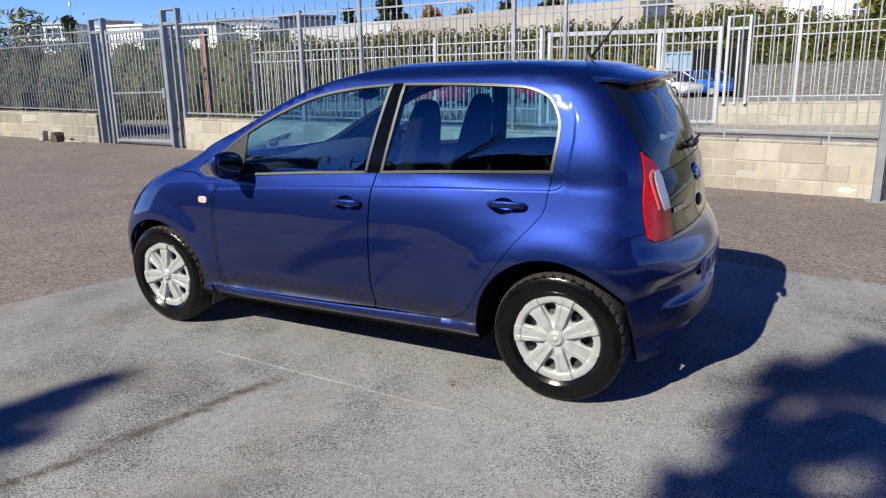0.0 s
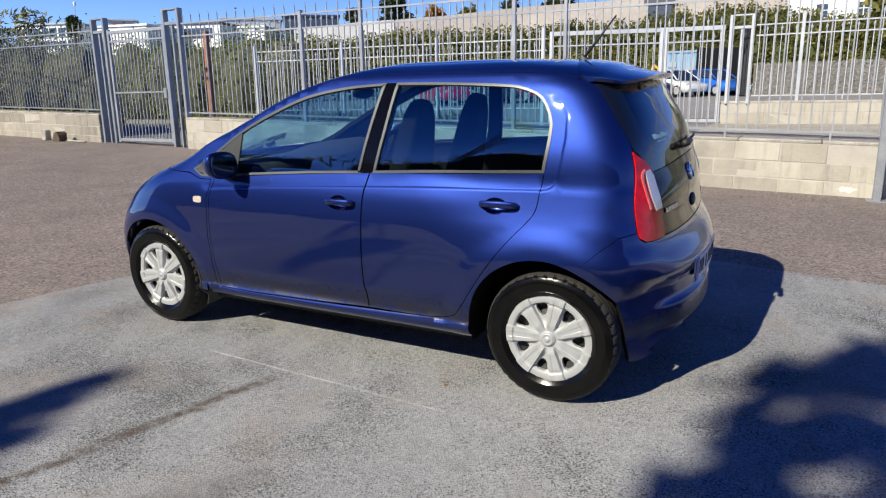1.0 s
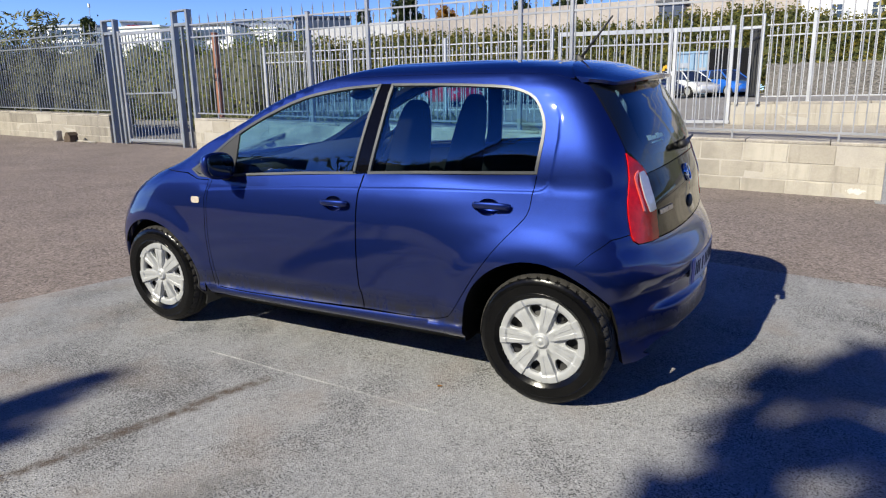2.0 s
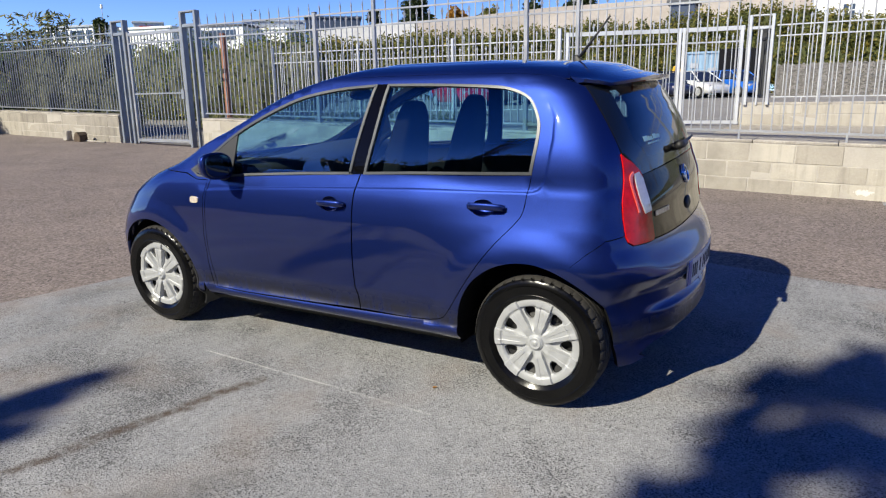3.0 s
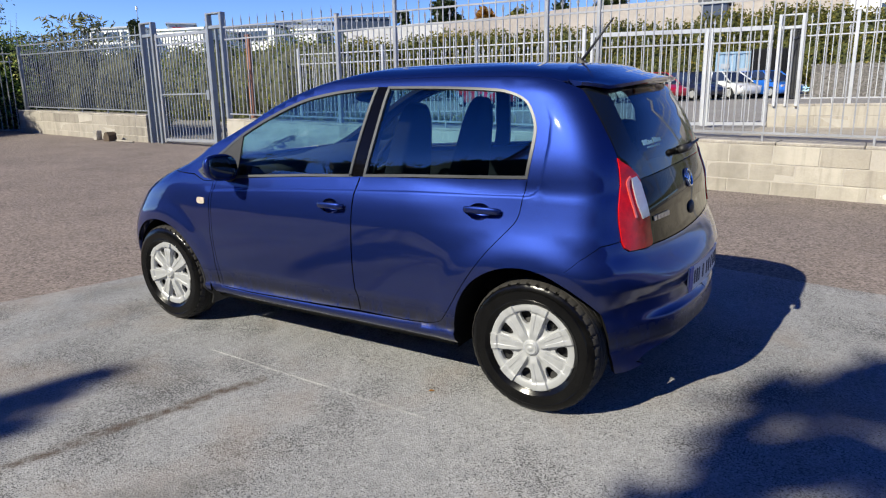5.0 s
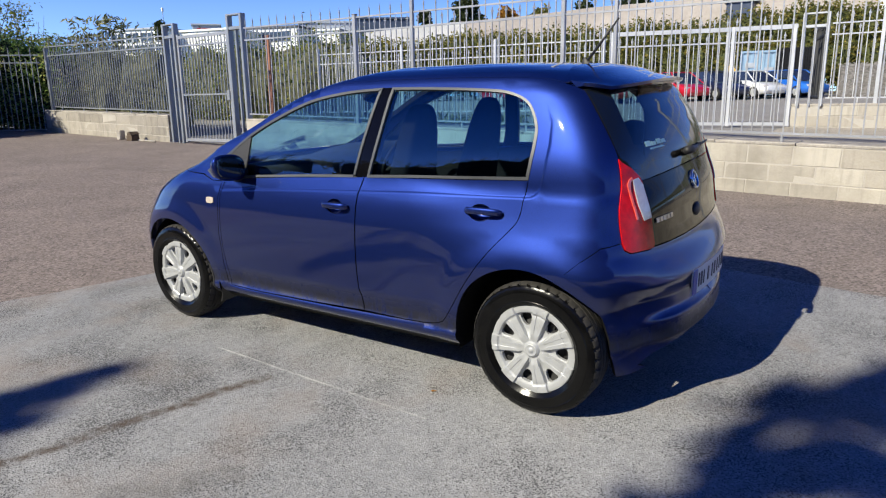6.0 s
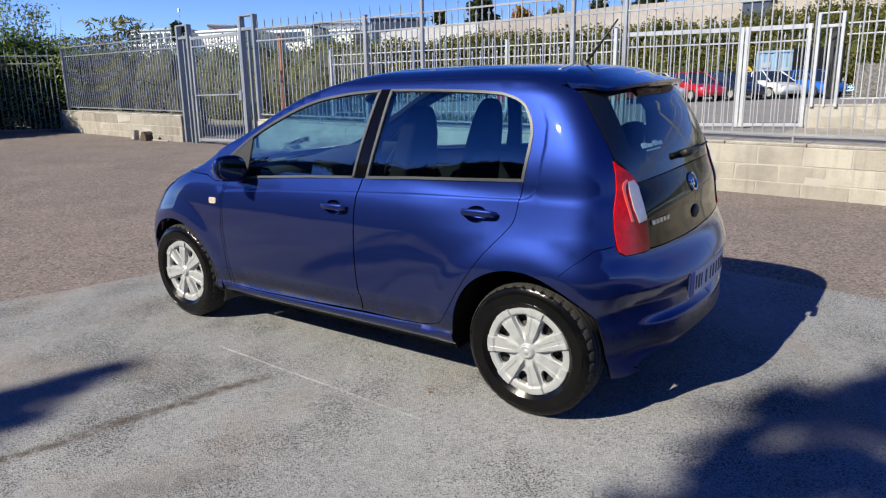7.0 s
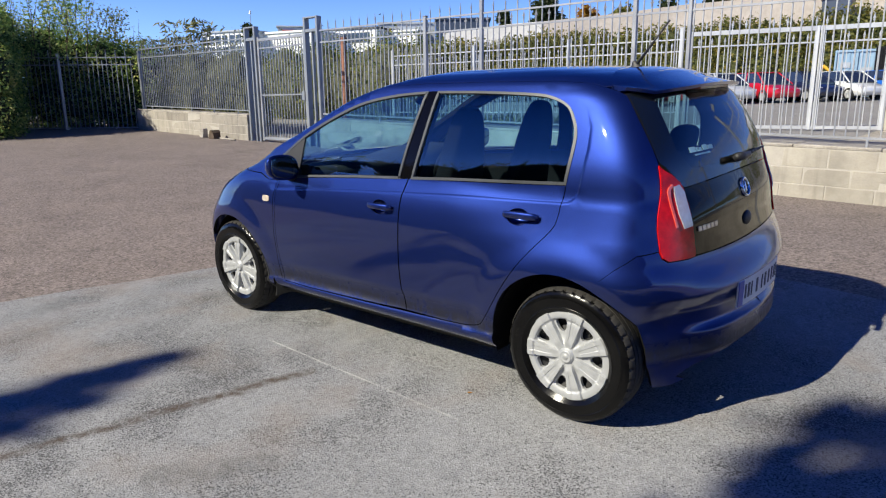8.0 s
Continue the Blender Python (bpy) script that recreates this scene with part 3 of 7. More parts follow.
CREASE = crease_lines()


def panel_mesh(name, outline, mat, holes=(), step=0.03, depth=0.014, lift=0.0, sides=(-1,), seam=None, crease=False):
    """A pressed panel over the body surface: outline and holes in run and girth, with edges turned in by depth."""
    from mathutils.geometry import delaunay_2d_cdt
    loops = [dense(outline, step)] + [dense(h, step) for h in holes]
    pts, edges = [], []
    for lp in loops:
        k = len(pts)
        pts += lp
        edges += [(k + i, k + (i + 1) % len(lp)) for i in range(len(lp))]
    bpts = np.array(pts)
    lo, hi = bpts.min(0), bpts.max(0)
    gx, gy = np.meshgrid(np.arange(lo[0] + step / 2, hi[0], step), np.arange(lo[1] + step / 2, hi[1], step))
    g = np.stack([gx.ravel(), gy.ravel()], 1)
    ok = in_poly(g, loops[0])
    for h in loops[1:]:
        ok &= ~in_poly(g, h)
    g = g[ok]
    if len(g):
        d = np.sqrt(((g[:, None] - bpts[None]) ** 2).sum(-1).min(1))
        g = g[d > step * 0.45]
        pts = pts + [tuple(q) for q in g]
    if crease:
        e = np.array(CREASE)
        e = e[in_poly(e, loops[0])]
        for h in loops[1:]:
            e = e[~in_poly(e, h)]
        e = e[np.sqrt(((e[:, None] - bpts[None]) ** 2).sum(-1).min(1)) > 0.006]
        q = np.array(pts[len(bpts):])
        far = np.sqrt(((q[:, None] - e[None]) ** 2).sum(-1).min(1)) > 0.02
        pts = pts[:len(bpts)] + [tuple(p) for p in q[far]] + [tuple(p) for p in e]
    V, _, F, _, _, _ = delaunay_2d_cdt([Vector(p) for p in pts], edges, [], 0, 1e-6)
    V = np.array([tuple(v) for v in V])
    F = np.array([tuple(f) for f in F])
    cen = V[F].mean(1)
    ok = in_poly(cen, loops[0])
    for h in loops[1:]:
        ok &= ~in_poly(cen, h)
    F = F[ok]
    A = V[F]
    flip = ((A[:, 1, 0] - A[:, 0, 0]) * (A[:, 2, 1] - A[:, 0, 1]) - (A[:, 1, 1] - A[:, 0, 1]) * (A[:, 2, 0] - A[:, 0, 0])) < 0
    F[flip] = F[flip][:, ::-1]
    verts, faces, norms, idx = [], [], [], []
    for side in sides:
        P, N = shaped(V[:, 0], V[:, 1], side, lift)
        k = len(verts)
        verts += list(P)
        norms += list(N)
        FF = F if side < 0 else F[:, ::-1]
        faces += [tuple(f + k) for f in FF]
        idx += [0] * len(FF)
        if depth:
            seen = {}
            for f in FF:
                for i in range(3):
                    a, b = int(f[i]), int(f[(i + 1) % 3])
                    seen[(a, b)] = seen.get((b, a), 0)
                    if (b, a) in seen:
                        seen[(b, a)] = 1
                        seen[(a, b)] = 1
            for (a, b), twice in seen.items():
                if twice or (abs(P[a][1]) < 0.012 and abs(P[b][1]) < 0.012):
                    continue
                k2 = len(verts)
                out = np.cross(P[b] - P[a], N[a])
                out /= max(np.linalg.norm(out), 1e-9)
                r = 0.35
                verts += [P[a], P[b], P[b] - N[b] * depth, P[a] - N[a] * depth]
                norms += [out * (1 - r) + N[a] * r, out * (1 - r) + N[b] * r, out, out]
                faces.append((k2 + 1, k2, k2 + 3, k2 + 2))
                idx.append(1)
    me = mesh_of(name, verts, faces, [mat, seam or mat], True, idx)
    me.normals_split_custom_set_from_vertices([tuple(n / max(np.linalg.norm(n), 1e-9)) for n in norms])
    return me


def panel(name, outline, mat, parent, label="", **k):
    return part(name, panel_mesh(name, outline, mat, **k), None, parent, label)


def arc(c, r, a0, a1, n=24):
    return [(c[0] + r * math.cos(radians(a0 + (a1 - a0) * i / n)), c[1] + r * math.sin(radians(a0 + (a1 - a0) * i / n))) for i in range(n + 1)]

# ---------------------------------------------------------------- the blue car
F_GAP = [(-1.882, 0.913), (-1.918, 0.80), (-1.94, 0.60), (-1.947, 0.43), (-1.934, 0.29)]
B_GAP = [(-0.888, 0.975), (-0.903, 0.88), (-0.915, 0.735), (-0.934, 0.45), (-0.927, 0.30)]
R_GAP = [(-0.66, 0.299), (-0.52, 0.305), (-0.455, 0.325), (-0.415, 0.362), (-0.302, 0.53), (-0.18, 0.688), (-0.085, 0.795), (-0.049, 0.85), (-0.036, 0.94), (-0.024, 1.005)]


def handle(parent, x0, x1, z, side, name_label):
    """A pull handle that bridges its scooped recess."""
    n = 14
    bm = bmesh.new()
    rings = []
    for i in range(n + 1):
        u = i / n
        x = x0 + (x1 - x0) * u
        p, nn = shaped(np.array([float(run_of(np.array(x), np.array(z)))]), np.array([float(v_of(z))]), side)
        p, nn = Vector(p[0]), Vector(nn[0])
        off = 0.010 + 0.024 * math.sin(math.pi * min(1, max(0, u))) ** 0.35
        hgt = 0.0150 + 0.001 * math.sin(math.pi * u)
        if i in (0, n):
            hgt *= 0.8
        up = Vector((0, 0, 1))
        ring = []
        for k in range(10):
            a = 2 * math.pi * k / 10
            ring.append(bm.verts.new(p + nn * (off + 0.009 * math.cos(a)) + up * (hgt * math.sin(a))))
        rings.append(ring)
    for A, B in zip(rings, rings[1:]):
        for k in range(10):
            bm.faces.new((A[k], A[(k + 1) % 10], B[(k + 1) % 10], B[k]))
    bm.faces.new(rings[0])
    bm.faces.new(rings[-1])
    bmesh.ops.recalc_face_normals(bm, faces=bm.faces)
    part("door_handle", bm, M_PAINT, parent, name_label, True)


def scoop(parent, cx, cz, rx, rz, side):
    """The hollow behind a handle: a shallow bowl under the door skin."""
    bm = bmesh.new()
    p, nn = shaped(np.array([float(run_of(np.array(cx), np.array(cz)))]), np.array([float(v_of(cz))]), side)
    p, nn = Vector(p[0]), Vector(nn[0])
    ux = Vector((1, 0, 0)) - nn * nn.x
    uz = Vector((0, 0, 1)) - nn * nn.z
    rings = []
    for j in range(7):
        a = j / 6 * math.pi / 2
        ring = []
        for k in range(28):
            b = 2 * math.pi * k / 28
            q = p + ux * (rx * 1.03 * math.cos(a) * math.cos(b)) + uz * (rz * 1.03 * math.cos(a) * math.sin(b)) - nn * (0.002 + 0.032 * math.sin(a))
            ring.append(bm.verts.new(q))
        rings.append(ring)
    for A, B in zip(rings, rings[1:]):
        for k in range(28):
            bm.faces.new((A[k], A[(k + 1) % 28], B[(k + 1) % 28], B[k]))
    part("handle_recess", bm, M_PAINT, parent, "", True)


def ellipse(cx, cz, rx, rz, n=28):
    return [(cx + rx * math.cos(2 * math.pi * k / n), cz + rz * math.sin(2 * math.pi * k / n)) for k in range(n)]


def superellipse(cx, cz, rx, rz, n=28):
    out = []
    for k in range(n):
        c, q = math.cos(2 * math.pi * k / n), math.sin(2 * math.pi * k / n)
        out.append((cx + rx * math.copysign(abs(c) ** 0.55, c), cz + rz * math.copysign(abs(q) ** 0.55, q)))
    return out


def wheel_parts():
    """Tyre, wheel trim and black steel wheel, turned about the z axis; z is outward."""
    half = 0.082
    prof = [(0.178, half - 0.020), (0.196, half - 0.012), (0.206, half + 0.002), (0.213, half + 0.004), (0.2145, half + 0.0062), (0.217, half + 0.0062), (0.2185, half + 0.005), (0.235, half + 0.008), (0.254, half + 0.007), (0.2555, half + 0.0085), (0.258, half + 0.008), (0.2595, half + 0.0055), (0.268, half + 0.003),
            (0.276, half - 0.001), (0.284, half - 0.006), (0.290, half - 0.013), (0.2945, half - 0.025)]
    for q in (0.044, 0.016):
        prof += [(0.296, q + 0.004), (0.288, q + 0.002), (0.288, q - 0.002), (0.296, q - 0.004)]
    prof = prof + [(r, -h) for r, h in prof[::-1]]
    bm = bmesh.new()
    seg = 240
    rings = add_lathe(bm, prof, seg)
    for k, ring in enumerate(rings):
        r, h = prof[k]
        if 0.280 < r < 0.2955 and abs(h) > 0.05:
            for i, v in enumerate(ring):
                if (i + (1 if h > 0 else 0)) % 6 == 0:
                    f = (r - (0.007 if r > 0.288 else 0.003)) / r
                    v.co.x *= f
                    v.co.y *= f
    bmesh.ops.recalc_face_normals(bm, faces=bm.faces)
    for f in bm.faces:
        c = f.calc_center_median()
        if math.hypot(c.x, c.y) > 0.2860:
            f.material_index = 1
    tyre = bpy.data.meshes.new("tyre")
    bm.to_mesh(tyre)
    bm.free()
    tyre.materials.append(M_TYRE)
    tyre.materials.append(M_TREAD)
    tyre.polygons.foreach_set("use_smooth", [True] * len(tyre.polygons))
    tyre.set_sharp_from_angle(angle=radians(42))
    # moulded marks on the sidewall, too worn to read
    bm = bmesh.new()
    rnd = random.Random(3)
    for start, count in ((25, 11), (150, 8), (205, 11), (330, 7)):
        for i in range(count):
            m = pose(0, 0, half + 0.0065, 0, 0, start + i * 3.4) @ Matrix.Translation((0.2455, 0, 0))
            add_box(bm, (-0.0065, -rnd.uniform(0.002, 0.0045), 0), (0.0065, 0.004, 0.0018), 0.0, m)
    marks = bpy.data.meshes.new("sidewall_mark")
    bm.to_mesh(marks)
    bm.free()
    marks.materials.append(M_TYRE)
    # trim: seven flat spokes with a sunk middle line, windows between them, a flat rim ring
    N, sect = 7, 2 * math.pi / 7
    rows = [0.0, 0.014, 0.024, 0.030, 0.033, 0.037, 0.046, 0.058, 0.072, 0.086, 0.098, 0.104, 0.112, 0.122, 0.134, 0.146, 0.155, 0.160, 0.166, 0.170, 0.186, 0.193, 0.199, 0.204, 0.206]
    r_in, r_out = 0.104, 0.160

    def spoke_half(r):
        return (0.0125 + 0.142 * r) / max(r, 0.05)

    def window_half(r):
        u = min(1.0, max(0.0, (r - r_in) / (r_out - r_in)))
        end = min(1.0, 0.42 + 2.6 * u) * min(1.0, 0.62 + 2.4 * (1 - u))
        return max(0.02, (sect / 2 - spoke_half(r) - 0.0055 / r) * end) if r > 0.09 else (sect / 2 - spoke_half(max(r, 0.05))) * 0.35

    def valley(r):
        base = 0.071 - 0.014 * float(sstep(0.040, 0.085, r)) + 0.013 * float(sstep(0.155, 0.169, r))
        base += 0.008 * float(sstep(0.037, 0.030, r)) - 0.011 * float(sstep(0.190, 0.206, r))
        return base + (0.002 if r < 0.024 else 0.0)

    def crown(r):
        return 0.019 * float(sstep(0.040, 0.075, r)) * (1 - 0.5 * float(sstep(0.145, 0.172, r)) - 0.4 * float(sstep(0.192, 0.200, r)))

    bm = bmesh.new()
    grid = []
    for r in rows:
        hs, wh = spoke_half(r), window_half(r)
        edge, top = sect / 2 - hs, sect / 2 - hs + 0.0042 / max(r, 0.05)
        mid_a, mid_b = sect / 2 - hs * 0.34, sect / 2 - hs * 0.26
        v, c = valley(r), crown(r)
        sink = 0.0022 * float(sstep(0.06, 0.08, r)) * float(sstep(0.192, 0.175, r))
        half_row = [(0.0, v), (wh * 0.6, v), (wh, v), (edge, v + c * 0.12), (top, v + c), (mid_a, v + c), (mid_b, v + c - sink)]
        ring = []
        for n in range(N):
            mid = n * sect + math.pi / 2
            for a, h in half_row:
                ring.append((mid + a, h))
            ring.append((mid + sect / 2, half_row[-1][1]))
            for a, h in half_row[:0:-1]:
                ring.append((mid + sect - a, h))
        grid.append([bm.verts.new((r * math.cos(a), r * math.sin(a), h)) for a, h in ring])
    per = 14
    T = per * N
    for j in range(len(rows) - 1):
        mid_r = (rows[j] + rows[j + 1]) / 2
        for i in range(T):
            k = i % per
            if r_in < mid_r < r_out and (k < 2 or k >= per - 2):
                continue
            bm.faces.new((grid[j][i], grid[j][(i + 1) % T], grid[j + 1][(i + 1) % T], grid[j + 1][i]))
    bmesh.ops.remove_doubles(bm, verts=bm.verts, dist=1e-5)
    edge = [e for e in bm.edges if e.is_boundary]
    ext = bmesh.ops.extrude_edge_only(bm, edges=edge)
    for v in ext["geom"]:
        if isinstance(v, bmesh.types.BMVert):
            v.co.z -= 0.016
            v.co.x *= 0.995
            v.co.y *= 0.995
    bmesh.ops.recalc_face_normals(bm, faces=bm.faces)
    cap = bpy.data.meshes.new("wheel_trim")
    bm.to_mesh(cap)
    bm.free()
    cap.materials.append(M_CAP)
    cap.polygons.foreach_set("use_smooth", [True] * len(cap.polygons))
    cap.set_sharp_from_angle(angle=radians(24))
    bm = bmesh.new()
    add_lathe(bm, [(0.0, 0.045), (0.05, 0.045), (0.062, 0.03), (0.10, 0.035), (0.125, 0.02), (0.15, 0.03), (0.172, 0.04), (0.188, 0.06), (0.188, -0.07), (0.16, -0.07), (0.14, -0.02), (0.0, -0.02)], 40)
    for i in range(4):
        a = math.pi / 4 + i * math.pi / 2
        add_tube(bm, (0.05 * math.cos(a), 0.05 * math.sin(a), 0.03), (0.05 * math.cos(a), 0.05 * math.sin(a), 0.055), 0.008, seg=6)
    for i in range(9):
        a = 2 * math.pi * i / 9
        add_tube(bm, (0.125 * math.cos(a), 0.125 * math.sin(a), 0.01), (0.125 * math.cos(a), 0.125 * math.sin(a), 0.028), 0.016, 0.012, seg=8)
    steel = bpy.data.meshes.new("steel_rim")
    bm.to_mesh(steel)
    bm.free()
    steel.materials.append(M_STEEL)
    bm = bmesh.new()
    add_lathe(bm, [(0.0, 0.0832), (0.010, 0.0832), (0.011, 0.0818), (0.020, 0.0818), (0.0225, 0.0828), (0.026, 0.0828), (0.028, 0.079)], 28)
    boss = bpy.data.meshes.new("hub_badge")
    bm.to_mesh(boss)
    bm.free()
    boss.materials.append(M_CAP)
    boss.polygons.foreach_set("use_smooth", [True] * len(boss.polygons))
    return tyre, cap, steel, boss, marks


def tail(y, z, lift=0.0):
    """A place on the tail; y is signed."""
    p, n = shaped(np.array([float(rear_run(np.array(abs(y)), np.array(z)))]), np.array([float(v_of(z))]), -1 if y <= 0 else 1, lift)
    return Vector(p[0]), Vector(n[0])


def tail_patch(name, y0, y1, z0, z1, mat, parent, lift, label="", ny=6, nz=3, thick=0.004, slant=0.0):
    """A thin plate that lies on the tail between two widths and heights."""
    V, F = [], []
    for k, l in ((0, lift), (1, lift - thick)):
        for j in range(nz + 1):
            for i in range(ny + 1):
                z = z0 + (z1 - z0) * j / nz
                y = y0 + (y1 - y0) * i / ny + slant * j / nz
                V.append(tail(y, z, l)[0])
    m = (ny + 1) * (nz + 1)
    for j in range(nz):
        for i in range(ny):
            a = j * (ny + 1) + i
            F.append((a, a + 1, a + ny + 2, a + ny + 1))
    rim = [i for i in range(ny + 1)] + [j * (ny + 1) + ny for j in range(1, nz + 1)] + [nz * (ny + 1) + i for i in range(ny - 1, -1, -1)] + [j * (ny + 1) for j in range(nz - 1, 0, -1)]
    for a, b in zip(rim, rim[1:] + rim[:1]):
        F.append((b, a, a + m, b + m))
    return part(name, mesh_of(name, V, F, mat), None, parent, label)


def roof_z(x, y):
    """Height of the body over a place in plan."""
    lo, hi = np.full(len(x), 1.05), np.full(len(x), 1.477)
    for _ in range(30):
        m = (lo + hi) / 2
        inside = half_width(x, m) >= np.maximum(y, 0.03)
        lo, hi = np.where(inside, m, lo), np.where(inside, hi, m)
    return lo


def plate_patch(name, y0, y1, z0, z1, mat, parent, lift, label="", ny=8):
    """An upright plate that follows the bumper's edge in plan only."""
    V, F = [], []
    for l in (lift, lift - 0.006):
        for z in (z0, z1):
            for i in range(ny + 1):
                y = y0 + (y1 - y0) * i / ny
                V.append((tail(y, 0.575)[0].x + 0.002 + l - 0.02 * (0.59 - z), y, z))
    m, w = 2 * (ny + 1), ny + 1
    for i in range(ny):
        F += [(i, i + 1, w + i + 1, w + i), (m + w + i, m + w + i + 1, m + i + 1, m + i), (m + i, m + i + 1, i + 1, i), (w + i, w + i + 1, m + w + i + 1, m + w + i)]
    F += [(0, w, m + w, m), (m + ny, m + w + ny, w + ny, ny)]
    return part(name, mesh_of(name, V, F, mat), None, parent, label)


def build_car():
    car = empty("car", pose(0, 0, -0.002, TILT, 0, 0))
    tagged(car, "small blue metallic hatchback parked on grey tarmac", "car")
    # ---- outlines on the side
    door_f = rounded(F_GAP, 6) + [(-1.7, 0.287), (-1.3, 0.293)] + rounded(B_GAP[::-1], 6) + [(-1.1, 0.964), (-1.4, 0.950), (-1.7, 0.931)]
    door_r = rounded(B_GAP, 6) + rounded(R_GAP, 6) + [(-0.3, 0.993), (-0.6, 0.983)]
    dlo_f = rounded(DLO_F_TOP, 6) + rounded([(-0.857, 1.378), (-0.905, 1.17), (-0.944, 0.972)], 5)[1:] + DLO_F_BOT
    dlo_r = rounded(DLO_R, 6) + DLO_R_BOT + rounded([(-0.871, 0.971), (-0.838, 1.15), (-0.80, 1.378)], 5)[1:-1]
    pillar = [(-0.857, 1.378), (-0.905, 1.17), (-0.944, 0.972), (-0.871, 0.971), (-0.838, 1.15), (-0.80, 1.378)]
    aperture = (rounded(F_GAP, 6)[::-1] + [(-1.985, 0.917)] + rounded(DLO_F_TOP, 6) + rounded(DLO_R, 6) + rounded(R_GAP[::-1], 6)[1:]
                + [(-0.927, 0.296), (-1.3, 0.290), (-1.7, 0.284)])
    hwz = lambda z: float(HW(z))
    a_pillar = [(hwz(z) - 0.085, z) for z in (0.945, 1.0, 1.08, 1.16, 1.24, 1.31, 1.36, 1.395)]
    gate_gap = [(0.563, 1.345), (0.596, 1.27), (0.618, 1.18), (0.626, 1.10)]
    lamp_out = [(0.307, 1.085), (0.332, 1.005), (0.356, 0.857), (0.363, 0.77)]
    rear_arch_top = arc(ARCH_R, ARCH_RAD, 60, 186, 40)
    outline = (fz(a_pillar) + xz([(-1.22, 1.402), (-0.9, 1.412), (-0.5, 1.412), (-0.15, 1.405), (0.0, 1.392), (0.06, 1.375)]) + yz(gate_gap) + xz(lamp_out)
               + xz([(0.300, 0.757), (0.228, 0.704), (0.172, 0.655)]) + xz(rear_arch_top) + xz([(-0.355, 0.232), (-0.93, 0.212), (-1.5, 0.226), (-2.0, 0.240), (-2.03, 0.30)])
               + xz([(-1.953, 0.30), (-1.965, 0.43), (-1.957, 0.60), (-1.936, 0.80), (-1.905, 0.905), (-1.99, 0.905), (-2.075, 0.935)]))
    panel("side_panel", outline, M_PAINT, car, holes=[xz(aperture)], sides=(-1, 1), depth=0.03, seam=M_UNDER, crease=True)
    for side in (-1, 1):
        one = (side,)
        fd = panel("front_door", inset(dense(xz(door_f), 0.02), 0.0034), M_PAINT, car, holes=[xz(ellipse(-1.045, 0.828, 0.052, 0.036))], sides=one, depth=0.02, seam=M_UNDER, crease=True)
        rd = panel("rear_door", inset(dense(xz(door_r), 0.02), 0.0034), M_PAINT, car, holes=[xz(ellipse(-0.232, 0.862, 0.054, 0.038))], sides=one, depth=0.02, seam=M_UNDER, crease=True)
        scoop(fd, -1.045, 0.828, 0.053, 0.037, side)
        scoop(rd, -0.232, 0.862, 0.055, 0.039, side)
        handle(fd, -1.112, -0.95, 0.832, side, "blue door pull handle")
        handle(rd, -0.30, -0.125, 0.866, side, "blue door pull handle")
        for nm, poly, dr in (("front_window", dlo_f, fd), ("rear_side_window", dlo_r, rd)):
            outer = dense(xz(poly), 0.02)
            inner = inset(outer, 0.0125)
            panel(nm + "_trim", outer, M_TRIM, dr, holes=[inner], sides=one, depth=0.014, lift=0.003, step=0.02, label="dull grey window surround")
            g = panel(nm, inset(outer, 0.009), M_GLASS, dr, sides=one, depth=0, lift=-0.006, step=0.045, label="clear side window glass")
            g.visible_shadow = False
        panel("door_pillar_cover", xz(pillar), M_BLACKGLOSS, car, sides=one, depth=0.01, lift=-0.002, step=0.03, label="glossy black pillar cover")
        # sail triangle before the front glass
        sail = [(-2.045, 0.950), (-1.95, 0.925), (-1.80, 0.930), (-1.735, 0.94), (-1.728, 1.02), (-1.722, 1.15), (-1.82, 1.095), (-1.95, 1.015)]
        panel("mirror_mount", xz(sail), M_PLASTIC, fd, sides=one, depth=0.008, lift=0.001, step=0.03, label="black plastic mirror triangle")
        # inner faces
        panel("door_card", xz(door_f[:-3] + [(-1.5, 0.94)]), M_CABIN, fd, sides=one, depth=0, lift=-0.06, step=0.08, label="dark inner door card")
        panel("door_card", xz(door_r), M_CABIN, rd, sides=one, depth=0, lift=-0.06, step=0.08, label="dark inner door card")
        panel("pillar_lining", xz([(-0.015, 1.005), (-0.0, 1.15), (-0.01, 1.215), (-0.05, 1.29), (-0.1, 1.33), (0.07, 1.36), (0.2, 1.25), (0.27, 1.05), (0.3, 0.7), (0.0, 0.7)]), M_CABIN, car, sides=one, depth=0,
              lift=-0.04, step=0.06, label="dark inner pillar lining")
        panel("inner_pillar", xz([(-0.96, 0.972), (-0.90, 1.17), (-0.87, 1.378), (-0.79, 1.378), (-0.82, 1.15), (-0.85, 0.971)]), M_CABIN, car, sides=one, depth=0, lift=-0.035, step=0.06, label="dark inner pillar")
        # mirror: a rounded shell on a short arm
        bm = bmesh.new()
        bmesh.ops.create_uvsphere(bm, u_segments=24, v_segments=14, radius=1.0)
        for v in bm.verts:
            x, y, z = v.co
            sx = 0.078 if x < 0 else 0.008
            y2 = math.copysign(abs(y) ** 0.75, y)
            z2 = math.copysign(abs(z) ** 0.7, z)
            v.co = (x * sx, y2 * 0.100, z2 * 0.070 + 0.012 * y * side)
        bmesh.ops.translate(bm, verts=bm.verts, vec=(-1.700, side * 0.893, 0.998))
        mir = part("door_mirror", bm, M_PAINT, car, "blue door mirror with black base", True)
        bm = bmesh.new()
        bmesh.ops.create_uvsphere(bm, u_segments=20, v_segments=8, radius=1.0)
